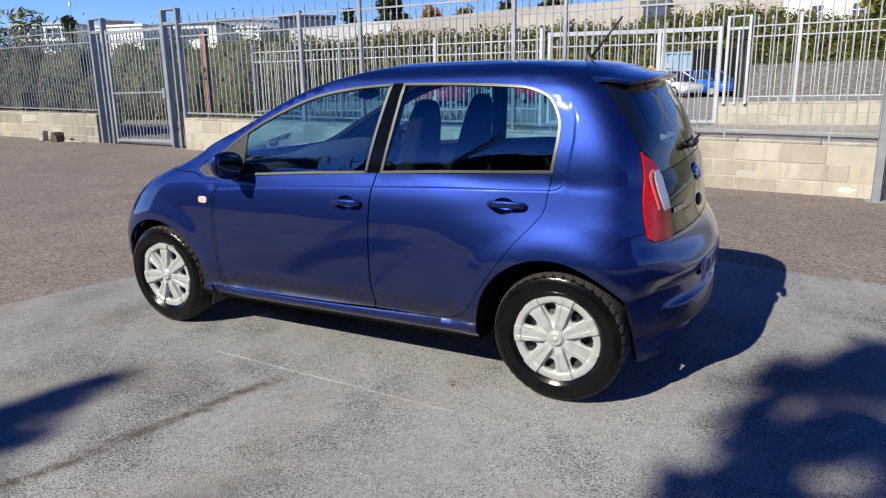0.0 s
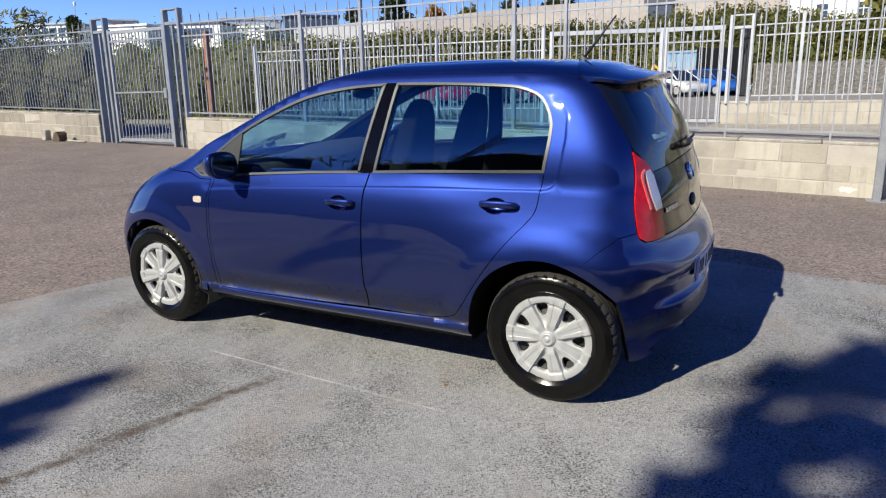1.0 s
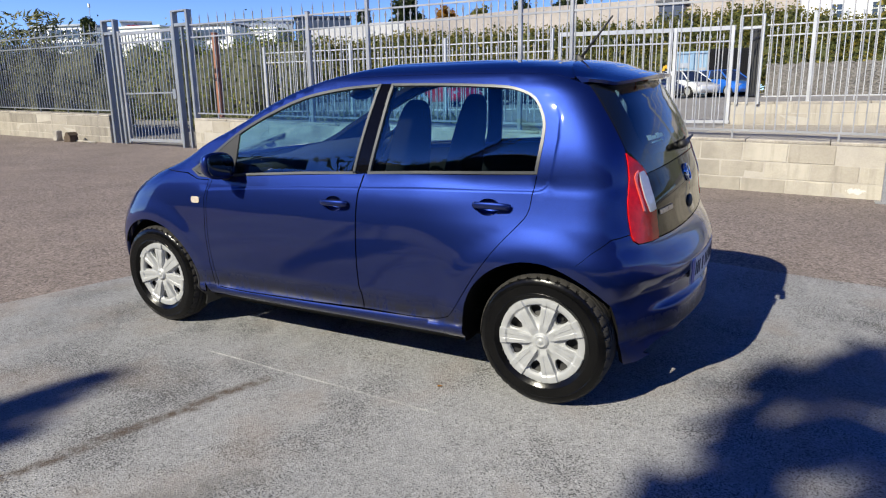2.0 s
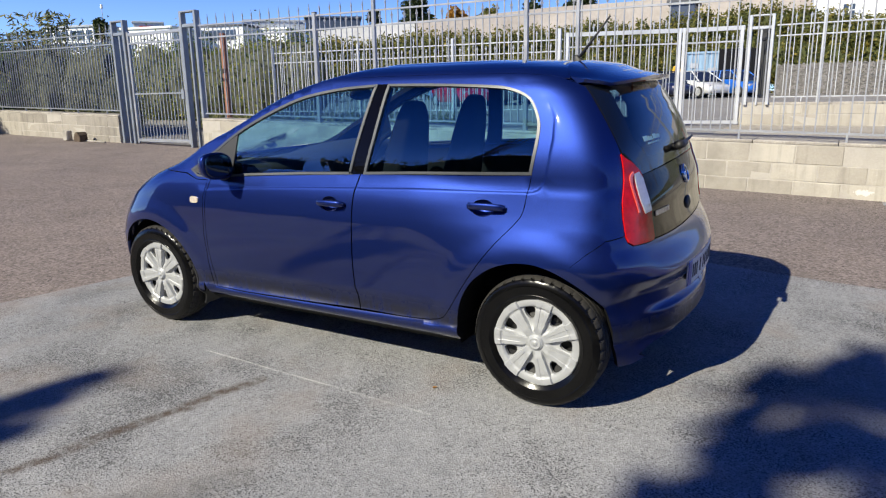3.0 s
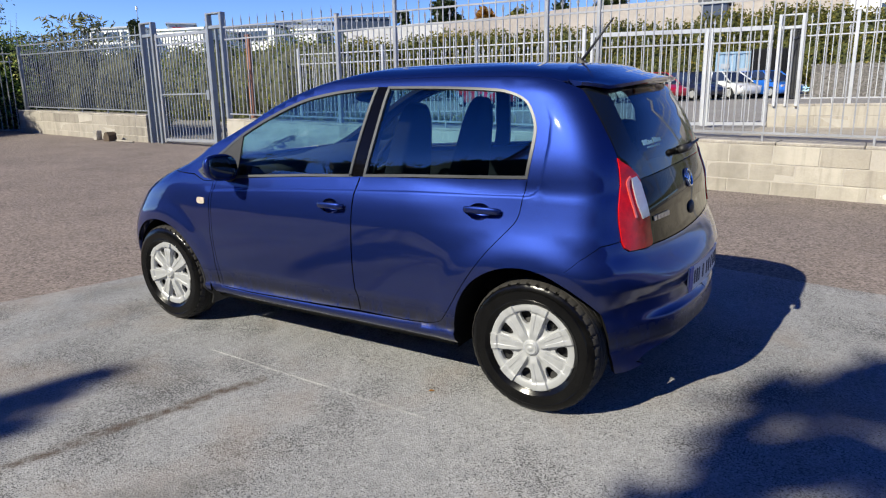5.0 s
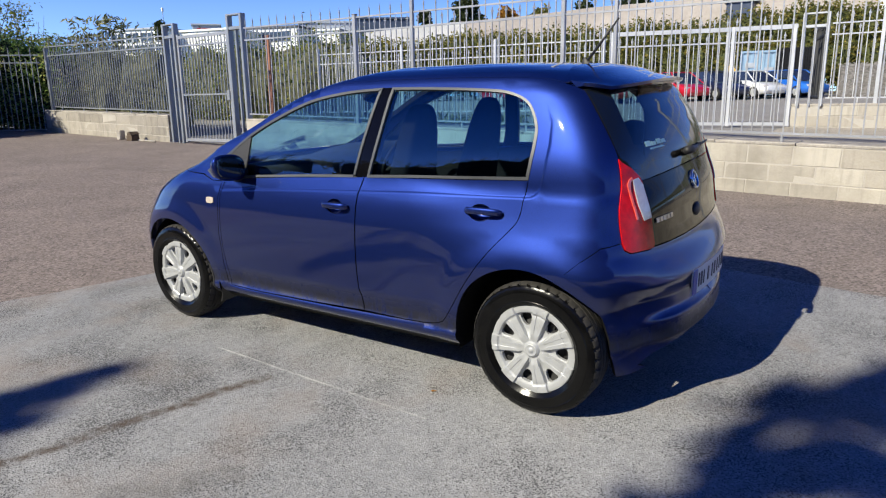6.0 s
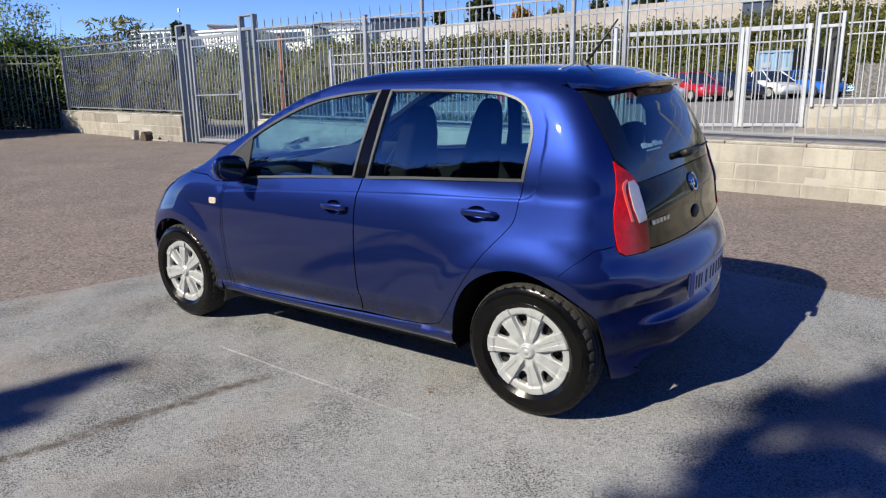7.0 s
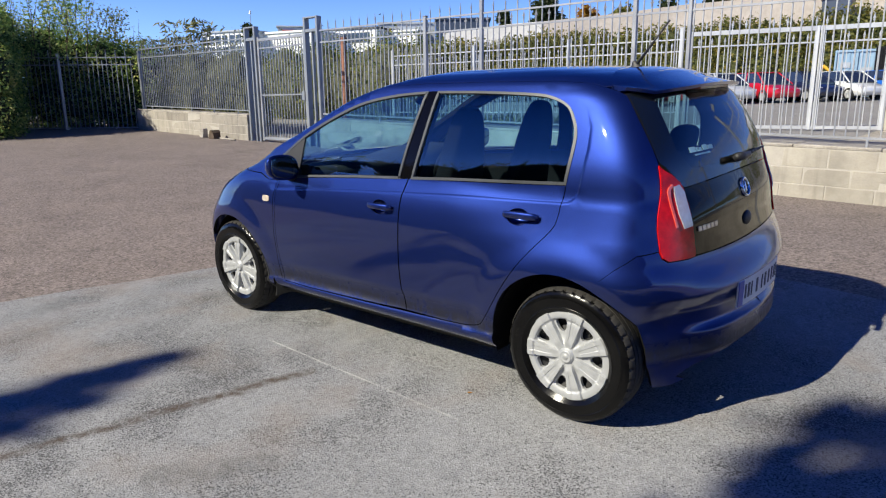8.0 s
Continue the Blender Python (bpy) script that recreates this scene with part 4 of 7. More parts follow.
        for v in bm.verts:
            x, y, z = v.co
            v.co = (-1.691 + 0.004 * x, side * 0.890 + math.copysign(abs(y) ** 0.7, y) * 0.090, 1.000 + math.copysign(abs(z) ** 0.65, z) * 0.061 + 0.01 * y * side)
        part("mirror_glass", bm, M_MIRROR, mir, "silvered mirror glass", True)
        bm = bmesh.new()
        add_tube(bm, (-1.80, side * 0.760, 0.950), (-1.715, side * 0.86, 0.968), 0.055, 0.040, 14)
        part("mirror_arm", bm, M_PLASTIC, mir, "black plastic arm", True)
        # repeater
        panel("side_repeater", xz(superellipse(-2.002, 0.792, 0.031, 0.0175, 24)), M_AMBER, car, sides=one, depth=0.004, lift=0.005, step=0.012, label="small clear side repeater lamp")
        # front wing
        wing = (fz([(0.69, 0.943), (0.60, 0.937), (0.62, 0.90), (0.63, 0.86), (0.62, 0.82), (0.61, 0.79)]) + fz([(0.66, 0.72), (0.70, 0.62)]) + xz(arc(ARCH_F, ARCH_RAD, 150, -12, 36))
                + xz([(-2.05, 0.245), (-2.03, 0.30), (-1.957, 0.30), (-1.969, 0.43), (-1.961, 0.60), (-1.940, 0.80), (-1.909, 0.901), (-1.99, 0.901), (-2.08, 0.930)]))
        panel("front_wing", wing, M_PAINT, car, sides=one, depth=0.012, seam=M_UNDER)
        panel("headlamp", fz([(0.61, 0.79), (0.655, 0.72), (0.60, 0.66), (0.45, 0.66), (0.42, 0.71), (0.5, 0.76)]), M_HEAD, car, sides=one, depth=0.02, lift=0.002, step=0.03, label="clear headlamp lens")
        # tail lamp
        lamp_poly = dense(xz([(0.307, 1.082), (0.324, 1.03), (0.338, 0.98), (0.352, 0.90), (0.359, 0.83), (0.363, 0.77), (0.370, 0.742), (0.382, 0.727)]) + yz([(0.576, 0.722), (0.541, 0.724), (0.533, 0.735), (0.536, 0.85), (0.538, 0.93), (0.538, 0.985),
                          (0.551, 1.012), (0.586, 1.045), (0.621, 1.068)]), 0.015)
        lamp = panel("tail_lamp", lamp_poly, M_RED, car, sides=one, depth=0.02, lift=0.006, step=0.02, label="tall red tail lamp with clear strip")
        panel("clear_strip", yz([(0.594, 1.0), (0.562, 1.004), (0.543, 0.975), (0.541, 0.845), (0.588, 0.84), (0.604, 0.90)]), M_CLEAR, lamp, sides=one, depth=0.006, lift=0.0105, step=0.02, label="clear reversing lamp strip")
        panel("light_guide", yz([(0.628, 0.985), (0.618, 1.000), (0.598, 1.010), (0.594, 1.003), (0.611, 0.990), (0.618, 0.965), (0.618, 0.85), (0.628, 0.85)]), M_RED_LIT, lamp, sides=one, depth=0.004, lift=0.0098, step=0.02, label="paler red light guide in the lens")
        # wheel house and mudflaps
        for (cx, cz) in (ARCH_R, ARCH_F):
            bm = bmesh.new()
            pr = []
            start = 64 if cx > -1 else -12
            for i in range(33):
                a = radians(start + (194 - start) * i / 32)
                pr.append((cx + 0.352 * math.cos(a), cz + 0.352 * math.sin(a)))
            va = [bm.verts.new((x, side * (0.785 if cx > -1 else 0.745), z)) for x, z in pr]
            vb = [bm.verts.new((x, side * 0.50, z)) for x, z in pr]
            for i in range(32):
                bm.faces.new((va[i], va[i + 1], vb[i + 1], vb[i]))
            # the rear wheel house is open behind the wheel
            bm.faces.new([v for v in vb if v.co.x < cx + 0.2] if cx > -1 else vb)
            part("wheel_arch_liner", bm, M_UNDER, car, "black inner wheel arch")
    # ---- roof, nose, tail in whole width
    roof = fz([(hwz(1.396) - 0.088, 1.398)]) + xz([(-1.22, 1.404), (-0.9, 1.414), (-0.5, 1.414), (-0.15, 1.407), (0.0, 1.394), (0.055, 1.379)]) + yz([(0.48, 1.389), (0.3, 1.395), (0.15, 1.398), (0.0, 1.399)])
    roof += [(float(rear_run(0.0, z)), float(v_of(z))) for z in (1.41, 1.43, 1.45, 1.465, 1.474, 1.4775)] + [(float(nose_run(0.0, z)), float(v_of(z))) for z in (1.4775, 1.474, 1.465, 1.45, 1.435, 1.42)] + fz([(0.3, 1.412)])
    panel("roof", roof, M_PAINT, car, sides=(-1, 1), depth=0.012, step=0.035)
    lining = [q for q in roof if q[1] < float(v_of(1.466))]
    panel("headliner", lining, M_LINER, car, sides=(-1, 1), depth=0, lift=-0.035, step=0.08, label="pale cloth headliner")
    ws = fz(a_pillar) + fz([(0.3, 1.410), (0.0, 1.414)]) + [(float(nose_run(0.0, z)), float(v_of(z))) for z in (1.36, 1.28, 1.2, 1.1, 1.0, 0.95)] + fz([(0.35, 0.948)])
    g = panel("windscreen", ws, M_GLASS, car, sides=(-1, 1), depth=0, lift=-0.003, step=0.05, label="curved windscreen glass")
    g.visible_shadow = False
    bon = fz([(0.60, 0.932), (0.62, 0.90), (0.63, 0.86), (0.62, 0.82), (0.605, 0.79), (0.50, 0.765), (0.3, 0.755), (0.0, 0.75)]) + [(float(nose_run(0.0, z)), float(v_of(z))) for z in (0.80, 0.85, 0.90, 0.943)] + fz([(0.35, 0.941)])
    panel("bonnet", bon, M_PAINT, car, sides=(-1, 1), depth=0.015, step=0.035)
    fb = fz([(0.66, 0.715), (0.60, 0.655), (0.45, 0.655), (0.40, 0.71), (0.0, 0.735), (0.0, 0.5), (0.0, 0.19), (0.3, 0.19), (0.5, 0.195)]) + xz(arc(ARCH_F, ARCH_RAD, 195, 150, 12))[0:] + fz([(0.70, 0.617)])
    panel("front_bumper", fb, M_PAINT, car, sides=(-1, 1), depth=0.02, step=0.04)
    glass = yz([(0.556, 1.348), (0.590, 1.27), (0.612, 1.18), (0.622, 1.10), (0.617, 1.088), (0.600, 1.074), (0.578, 1.050), (0.546, 1.012), (0.530, 0.992), (0.40, 0.998), (0.2, 1.004), (0.0, 1.006)])
    glass += [(float(rear_run(0.0, z)), float(v_of(z))) for z in (1.1, 1.2, 1.3, 1.365)] + yz([(0.25, 1.364), (0.45, 1.358)])
    outer = dense(glass, 0.03)
    g = panel("tailgate_glass", outer, M_GLASS_BACK, car, sides=(-1, 1), depth=0.0, lift=0.0, step=0.04, label="dark tinted tailgate glass")
    g.visible_shadow = False
    # black printed border inside the glass
    ring = yz([(0.568, 1.352), (0.602, 1.27), (0.624, 1.18), (0.634, 1.10), (0.627, 1.084), (0.606, 1.068), (0.578, 1.046), (0.546, 1.012), (0.530, 0.992), (0.40, 0.998), (0.2, 1.004), (0.0, 1.006), (0.0, 1.050), (0.2, 1.048), (0.44, 1.055),
               (0.505, 1.13), (0.492, 1.22), (0.462, 1.325), (0.3, 1.335), (0.0, 1.337), (0.0, 1.365), (0.25, 1.364), (0.45, 1.358)])
    panel("glass_border", ring, M_UNDER, g, sides=(-1, 1), depth=0, lift=-0.004, step=0.04, label="black printed glass border")
    lower = yz([(0.529, 0.989), (0.530, 0.93), (0.528, 0.85), (0.526, 0.737), (0.521, 0.727), (0.4, 0.722), (0.2, 0.718), (0.0, 0.717)]) + [(float(rear_run(0.0, z)), float(v_of(z))) for z in (0.8, 0.9, 1.001)] + yz([(0.2, 0.9995), (0.4, 0.994)])
    tg = panel("tailgate_panel", lower, M_BLACKGLOSS, car, sides=(-1, 1), depth=0.015, lift=0.0, step=0.035, label="glossy black lower tailgate panel")
    bump = (xz([(0.299, 0.753), (0.225, 0.699), (0.170, 0.651)]) + xz(arc(ARCH_R, ARCH_RAD, 60, 28, 12)) + xz([(0.306, 0.42), (0.319, 0.36), (0.323, 0.29), (0.318, 0.214), (0.36, 0.209), (0.41, 0.212)]) + yz([(0.58, 0.224), (0.50, 0.243), (0.40, 0.262), (0.25, 0.285), (0.0, 0.29)])
            + [(float(rear_run(0.0, z)), float(v_of(z))) for z in (0.35, 0.4, 0.5, 0.6, 0.66, 0.712)] + yz([(0.2, 0.713), (0.4, 0.717), (0.521, 0.721), (0.576, 0.717)]) + xz([(0.382, 0.722), (0.368, 0.738), (0.361, 0.766)]))
    panel("rear_bumper", bump, M_PAINT, car, sides=(-1, 1), depth=0.03, step=0.018, seam=M_UNDER)
    # lower lip and mud flaps
    for side in (-1, 1):
        V, F = [], []
        for i in range(9):
            u = i / 8
            a = radians(-28 + 46 * u)
            x, z = ARCH_F[0] + 0.342 * math.cos(a), ARCH_F[1] + 0.342 * math.sin(a)
            w = float(half_width(np.array(min(x, -2.0)), np.array(max(z, 0.2))))
            for yy in (w + 0.012, w - 0.17):
                V.append((x, side * yy, z))
                V.append((x - 0.012, side * yy, z))
        for i in range(8):
            k = i * 4
            F += [(k, k + 4, k + 6, k + 2), (k + 1, k + 3, k + 7, k + 5), (k, k + 1, k + 5, k + 4)]
        part("front_mudflap", mesh_of("front_mudflap", V, F, M_PLASTIC, True), None, car, "black plastic mudflap")
    # floor pan
    bm = box((-2.85, -0.66, 0.20), (0.10, 0.66, 0.26), 0.02)
    add_box(bm, (-2.03, -0.765, 0.205), (-0.38, 0.765, 0.285), 0.02)
    add_box(bm, (0.09, -0.44, 0.33), (0.34, 0.44, 0.40), 0.02)
    part("underbody", bm, M_UNDER, car)
    bm = bmesh.new()
    add_tube(bm, (0.10, 0.33, 0.265), (0.40, 0.33, 0.26), 0.022, seg=14)
    part("exhaust_pipe", bm, M_STEEL, car, "", True)
    # spoiler over the tailgate: lies on the roof's end and runs out over the glass
    V, F = [], []
    n = 28
    for i in range(n + 1):
        y = -0.555 + 1.11 * i / n
        u = abs(y) / 0.555
        fx = -0.03 + 0.10 * u**3
        bx = 0.305 - 0.025 * u * u - 0.15 * u**5
        xs = fx + (min(0.16, bx - 0.06) - fx) * np.array([0.0, 0.35, 0.7, 1.0])
        zs = roof_z(xs, np.full(4, abs(y))) + 0.005
        zb = float(zs[3]) - 0.20 * (bx - float(xs[3]))
        V += [(float(a), y, float(b)) for a, b in zip(xs, zs)]
        V += [(bx, y, zb), (bx - 0.005, y, zb - 0.013), (bx - 0.10 + 0.03 * u**4, y, zb - 0.020), (fx + 0.06, y, float(zs[0]) - 0.06)]
    for i in range(n):
        for k in range(8):
            a, b = i * 8 + k, i * 8 + (k + 1) % 8
            F.append((a, b, b + 8, a + 8))
    F += [tuple(range(8)), tuple(n * 8 + k for k in range(7, -1, -1))]
    me = mesh_of("roof_spoiler", V, F, M_PAINT, True)
    me.set_sharp_from_angle(angle=radians(40))
    sp = part("roof_spoiler", me, None, car, "blue roof spoiler over tailgate")
    bm = box((0.212, -0.17, 1.350), (0.284, 0.17, 1.364), 0.004)
    part("brake_lamp", bm, M_RED_DK, sp, "dark red high brake lamp")
    # antenna
    bm = bmesh.new()
    add_lathe(bm, [(0.0, 0.0), (0.028, 0.0), (0.024, 0.008), (0.016, 0.022), (0.009, 0.035), (0.006, 0.045), (0.0, 0.047)], 16, pose(-0.085, 0, 1.438, 0, -20, 0) @ Matrix.Diagonal((1.4, 0.75, 1, 1)))
    add_tube(bm, (-0.088, 0, 1.460), (0.068, 0, 1.652), 0.0075, 0.0042, 8)
    part("roof_antenna", bm, M_PLASTIC, car, "short black roof aerial", True)
    # plate, letters, badge, wiper
    pl = plate_patch("number_plate", -0.31, 0.20, 0.462, 0.576, M_PLATE, car, 0.0, "white number plate with blue edge strip")
    part("plate_mount", box((0.42, -0.24, 0.470), (0.522, 0.16, 0.57), 0.01), M_PLASTIC, car, "black plate mount")
    plate_patch("plate_strip", -0.309, -0.268, 0.464, 0.574, M_PLATEBLUE, pl, 0.003, "blue country strip", 1)
    for y0, y1 in ((-0.248, -0.238), (-0.218, -0.203), (-0.185, -0.177), (-0.128, -0.113), (-0.062, -0.052), (-0.02, -0.004), (0.035, 0.047), (0.085, 0.098), (0.130, 0.142), (0.166, 0.176)):
        plate_patch("plate_bar", y0, y1, 0.489, 0.551, M_INK, pl, 0.003, "", 1)
    for i in range(5):
        y = -0.502 + i * 0.031
        tail_patch("badge_bar", y, y + 0.024, 0.815, 0.835, M_BADGE, tg, 0.006, "", 1, 1, 0.005)
    p, nn = tail(-0.02, 0.924)
    bm = bmesh.new()
    m = Matrix.Translation(p) @ nn.to_track_quat("Z", "Y").to_matrix().to_4x4()
    add_lathe(bm, [(0.0, 0.006), (0.032, 0.006), (0.034, 0.004)], 28, m)
    lg = part("badge", bm, M_BLACKGLOSS, tg, "round dark badge with chrome ring", True)
    bm = bmesh.new()
    add_lathe(bm, [(0.033, 0.002), (0.034, 0.009), (0.038, 0.011), (0.043, 0.009), (0.044, 0.0)], 32, m)
    add_box(bm, (-0.010, -0.022, 0.005), (0.006, 0.024, 0.009), 0.002, m)
    add_box(bm, (-0.022, -0.012, 0.005), (0.0, -0.004, 0.009), 0.002, m)
    add_box(bm, (-0.020, 0.004, 0.005), (0.0, 0.011, 0.009), 0.002, m)
    part("badge_ring", bm, M_CHROME, lg, "chrome ring", True)
    p, nn = tail(-0.02, 0.79)
    bm = bmesh.new()
    bmesh.ops.create_uvsphere(bm, u_segments=16, v_segments=8, radius=1, matrix=Matrix.Translation(p) @ nn.to_track_quat("Z", "Y").to_matrix().to_4x4() @ Matrix.Diagonal((0.05, 0.032, 0.014, 1)))
    part("tailgate_handle", bm, M_PLASTIC, tg, "black tailgate release", True)
    p, nn = tail(0.0, 1.05)
    q, n2 = tail(-0.10, 1.052)
    wip = bmesh.new()
    for a, b, r0, r1 in ((p + nn * 0.03 + Vector((0, 0.06, 0)), q + n2 * 0.032, 0.012, 0.017),):
        add_tube(wip, a, b, r0, r1, 14)
    add_tube(wip, p, p + nn * 0.036, 0.02, 0.017, 14)
    a = p + nn * 0.04 + Vector((0, 0.06, 0))
    for k in range(6):
        y0, y1 = 0.05 + 0.055 * k, 0.05 + 0.055 * (k + 1)
        s0, m0 = tail(y0, 1.055)
        s1, m1 = tail(y1, 1.055)
        add_tube(wip, s0 + m0 * 0.022, s1 + m1 * 0.022, 0.009 - 0.0007 * k, 0.0083 - 0.0007 * k, 8)
    part("rear_wiper", wip, M_PLASTIC, car, "black rear wiper arm", True)
    for k, (y0, y1, z0, z1) in enumerate([(-0.43, -0.385, 1.112, 1.132), (-0.38, -0.365, 1.112, 1.128), (-0.36, -0.335, 1.112, 1.126), (-0.325, -0.285, 1.113, 1.133), (-0.28, -0.235, 1.113, 1.128), (-0.40, -0.27, 1.098, 1.104)]):
        tail_patch("sticker_bar", y0, y1, z0, z1, M_STICK, g, 0.002, "", 1, 1, 0.001)
    # wheels
    tyre, cap, steel, boss, marks = wheel_parts()
    for x in (0.0, -2.42):
        for side in (-1, 1):
            wh = empty("wheel")
            wh.parent = car
            wh.matrix_local = pose(x + (0.013 if x == 0 else 0.008), side * 0.725, 0.288 if x == 0 else 0.305, 90 if side < 0 else -90, 0, 0) @ pose(0, 0, 0, 0, 0, 13 if x == 0 else 24)
            ty = part("tyre", tyre, None, wh, "black road tyre with dusty tread")
            tagged(part("sidewall_mark", marks, None, ty), kind="stuff")
            part("wheel_trim", cap, None, wh, "silver seven-spoke wheel trim")
            part("steel_rim", steel, None, wh, "black steel rim")
            part("hub_badge", boss, None, wh)
    interior(car)
    return car


def cushion(name, size, at, mat, parent, tilt=0, r=0.45, taper=0.0):
    """A padded block with softly rounded edges."""
    bm = bmesh.new()
    bmesh.ops.create_uvsphere(bm, u_segments=24, v_segments=14, radius=1.0)
    for v in bm.verts:
        c = v.co
        v.co = Vector([math.copysign(abs(q) ** r, q) * s / 2 for q, s in zip(c, size)])
        v.co.y *= 1 - taper * (0.5 + v.co.z / size[2])
        v.co.x *= 1 - 0.5 * taper * (0.5 + v.co.z / size[2])
    bm.transform(pose(*at, 0, tilt, 0))
    return part(name, bm, mat, parent, "", True)


def interior(car):
    for y in (-0.34, 0.34):
        st = empty("front_seat")
        st.parent = car
        cushion("seat_cushion", (0.52, 0.48, 0.18), (-1.20, y, 0.50), M_SEAT, st)
        cushion("seat_back", (0.16, 0.46, 0.84), (-0.92, y, 0.88), M_SEAT, st, 13, 0.48, 0.58)
    bench = empty("rear_seat")
    bench.parent = car
    cushion("seat_cushion", (0.46, 1.16, 0.2), (-0.34, 0, 0.50), M_SEAT, bench)
    cushion("seat_back", (0.16, 1.16, 0.58), (-0.05, 0, 0.78), M_SEAT, bench, 14)
    for y in (-0.33, 0.33):
        cushion("head_restraint", (0.09, 0.27, 0.15), (0.03, y, 1.085), M_SEAT, bench, 10, 0.6)
    # dashboard
    bm = bmesh.new()
    prof = [(-2.15, 0.93), (-1.95, 0.965), (-1.78, 0.985), (-1.66, 0.975), (-1.60, 0.93), (-1.62, 0.75), (-1.70, 0.55), (-2.1, 0.5)]
    n = 16
    rows = []
    for i in range(n + 1):
        y = -0.68 + 1.36 * i / n
        hump = 0.03 * math.exp(-(((y - 0.36) / 0.17) ** 2))
        rows.append([bm.verts.new((x, y, z + (hump if z > 0.9 else 0))) for x, z in prof])
    for a, b in zip(rows, rows[1:]):
        for k in range(len(prof)):
            bm.faces.new((a[k], a[(k + 1) % len(prof)], b[(k + 1) % len(prof)], b[k]))
    part("dashboard", bm, M_DASHTOP, car, "grey moulded dashboard", True)
    # steering wheel on the far side of the cabin
    bm = bmesh.new()
    m = pose(-1.52, 0.36, 0.90, 0, -62, 0)
    ring = []
    for i in range(32):
        a = 2 * math.pi * i / 32
        row = []
        for k in range(8):
            b = 2 * math.pi * k / 8
            rr = 0.18 + 0.014 * math.cos(b)
            row.append(bm.verts.new(m @ Vector((rr * math.cos(a), rr * math.sin(a), 0.014 * math.sin(b)))))
        ring.append(row)
    for i in range(32):
        A, B = ring[i], ring[(i + 1) % 32]
        for k in range(8):
            bm.faces.new((A[k], A[(k + 1) % 8], B[(k + 1) % 8], B[k]))
    for a in (0, 120, 240):
        add_tube(bm, m @ Vector((0, 0, -0.01)), m @ Vector((0.175 * math.cos(radians(a)), 0.175 * math.sin(radians(a)), 0)), 0.022, 0.014, 8)
    part("steering_wheel", bm, M_CABIN, car, "black steering wheel", True)
    bm = bmesh.new()
    bmesh.ops.create_uvsphere(bm, u_segments=16, v_segments=8, radius=1, matrix=pose(-1.42, 0.0, 1.315) @ Matrix.Diagonal((0.025, 0.11, 0.034, 1)))
    part("inner_mirror", bm, M_CABIN, car, "black inner mirror", True)
    part("cabin_floor", box((-2.1, -0.66, 0.30), (-0.36, 0.66, 0.34), 0.01), M_CABIN, car)
    part("boot_floor", box((-0.30, -0.56, 0.52), (0.40, 0.56, 0.55), 0.01), M_CABIN, car)


build_car()

# ---------------------------------------------------------------- fences, gates, wall
def bar_mesh(name, mat, tip, r=0.0075):
    """An upright bar one metre long with a spear or a leaf-shaped head."""
    bm = bmesh.new()
    add_box(bm, (-r, -r, 0), (r, r, 1.0))
    if tip == "spear":
        add_tube(bm, (0, 0, 0.975), (0, 0, 0.985), r * 2.0, r * 2.0, 6)
        add_tube(bm, (0, 0, 0.998), (0, 0, 1.035), r * 1.0, r * 0.25, 4)
    elif tip == "leaf":
        for a, b, r0, r1 in ((0.985, 1.0, r * 2.3, r * 2.3), (1.0, 1.025, r * 1.5, r * 2.2), (1.025, 1.06, r * 2.2, r * 0.2)):
            add_tube(bm, (0, 0, a), (0, 0, b), r0, r1, 4)
        add_box(bm, (-r * 3.2, -r * 0.7, 1.006), (r * 3.2, r * 0.7, 1.02))
    me = bpy.data.meshes.new(name)
    bm.to_mesh(me)
    bm.free()
    me.materials.append(mat)
    return me


BAR_SPEAR = bar_mesh("bar", M_GALV, "spear", 0.0075)
BAR_LEAF = bar_mesh("bar", M_GALV, "leaf", 0.0075)
BAR_PALE = bar_mesh("bar", M_WHITEBAR, "leaf", 0.0075)
BAR_DK = bar_mesh("bar", M_GALV_DK, "", 0.0085)
BAR_DK_SPEAR = bar_mesh("bar", M_GALV_DK, "spear", 0.009)
BAR_OLD = bar_mesh("bar", M_OLDSTEEL, "leaf", 0.012)


def rail(parent, a, b, h=0.03, d=0.012, mat=None):
    a, b = Vector(a), Vector(b)
    u = (b - a).normalized()
    side = Vector((-u.y, u.x, 0)).normalized()
    V = []
    for p in (a, b):
        for sx, sz in ((-1, -1), (1, -1), (1, 1), (-1, 1)):
            V.append(p + side * d * sx + Vector((0, 0, h / 2 * sz)))
    F = [(0, 1, 5, 4), (1, 2, 6, 5), (2, 3, 7, 6), (3, 0, 4, 7), (3, 2, 1, 0), (4, 5, 6, 7)]
    return part("rail", mesh_of("rail", V, F, mat or M_GALV), None, parent)


def post(parent, x, y, z0, z1, w=0.06, mat=None, name="post", cap=True):
    bm = box((x - w / 2, y - w / 2, z0), (x + w / 2, y + w / 2, z1), 0.006)
    if cap:
        add_box(bm, (x - w / 2 - 0.006, y - w / 2 - 0.006, z1), (x + w / 2 + 0.006, y + w / 2 + 0.006, z1 + 0.008), 0.002)
    return part(name, bm, mat or M_GALV, parent)


def bar(parent, me, x, y, z0, z1, turn=0.0, lean=0.0):
    ob = new("bar", me)
    ob.parent = parent
    ob.matrix_local = pose(x, y, z0, lean, 0, turn) @ Matrix.Diagonal((1, 1, z1 - z0, 1))
    return ob


rb = random.Random(11)


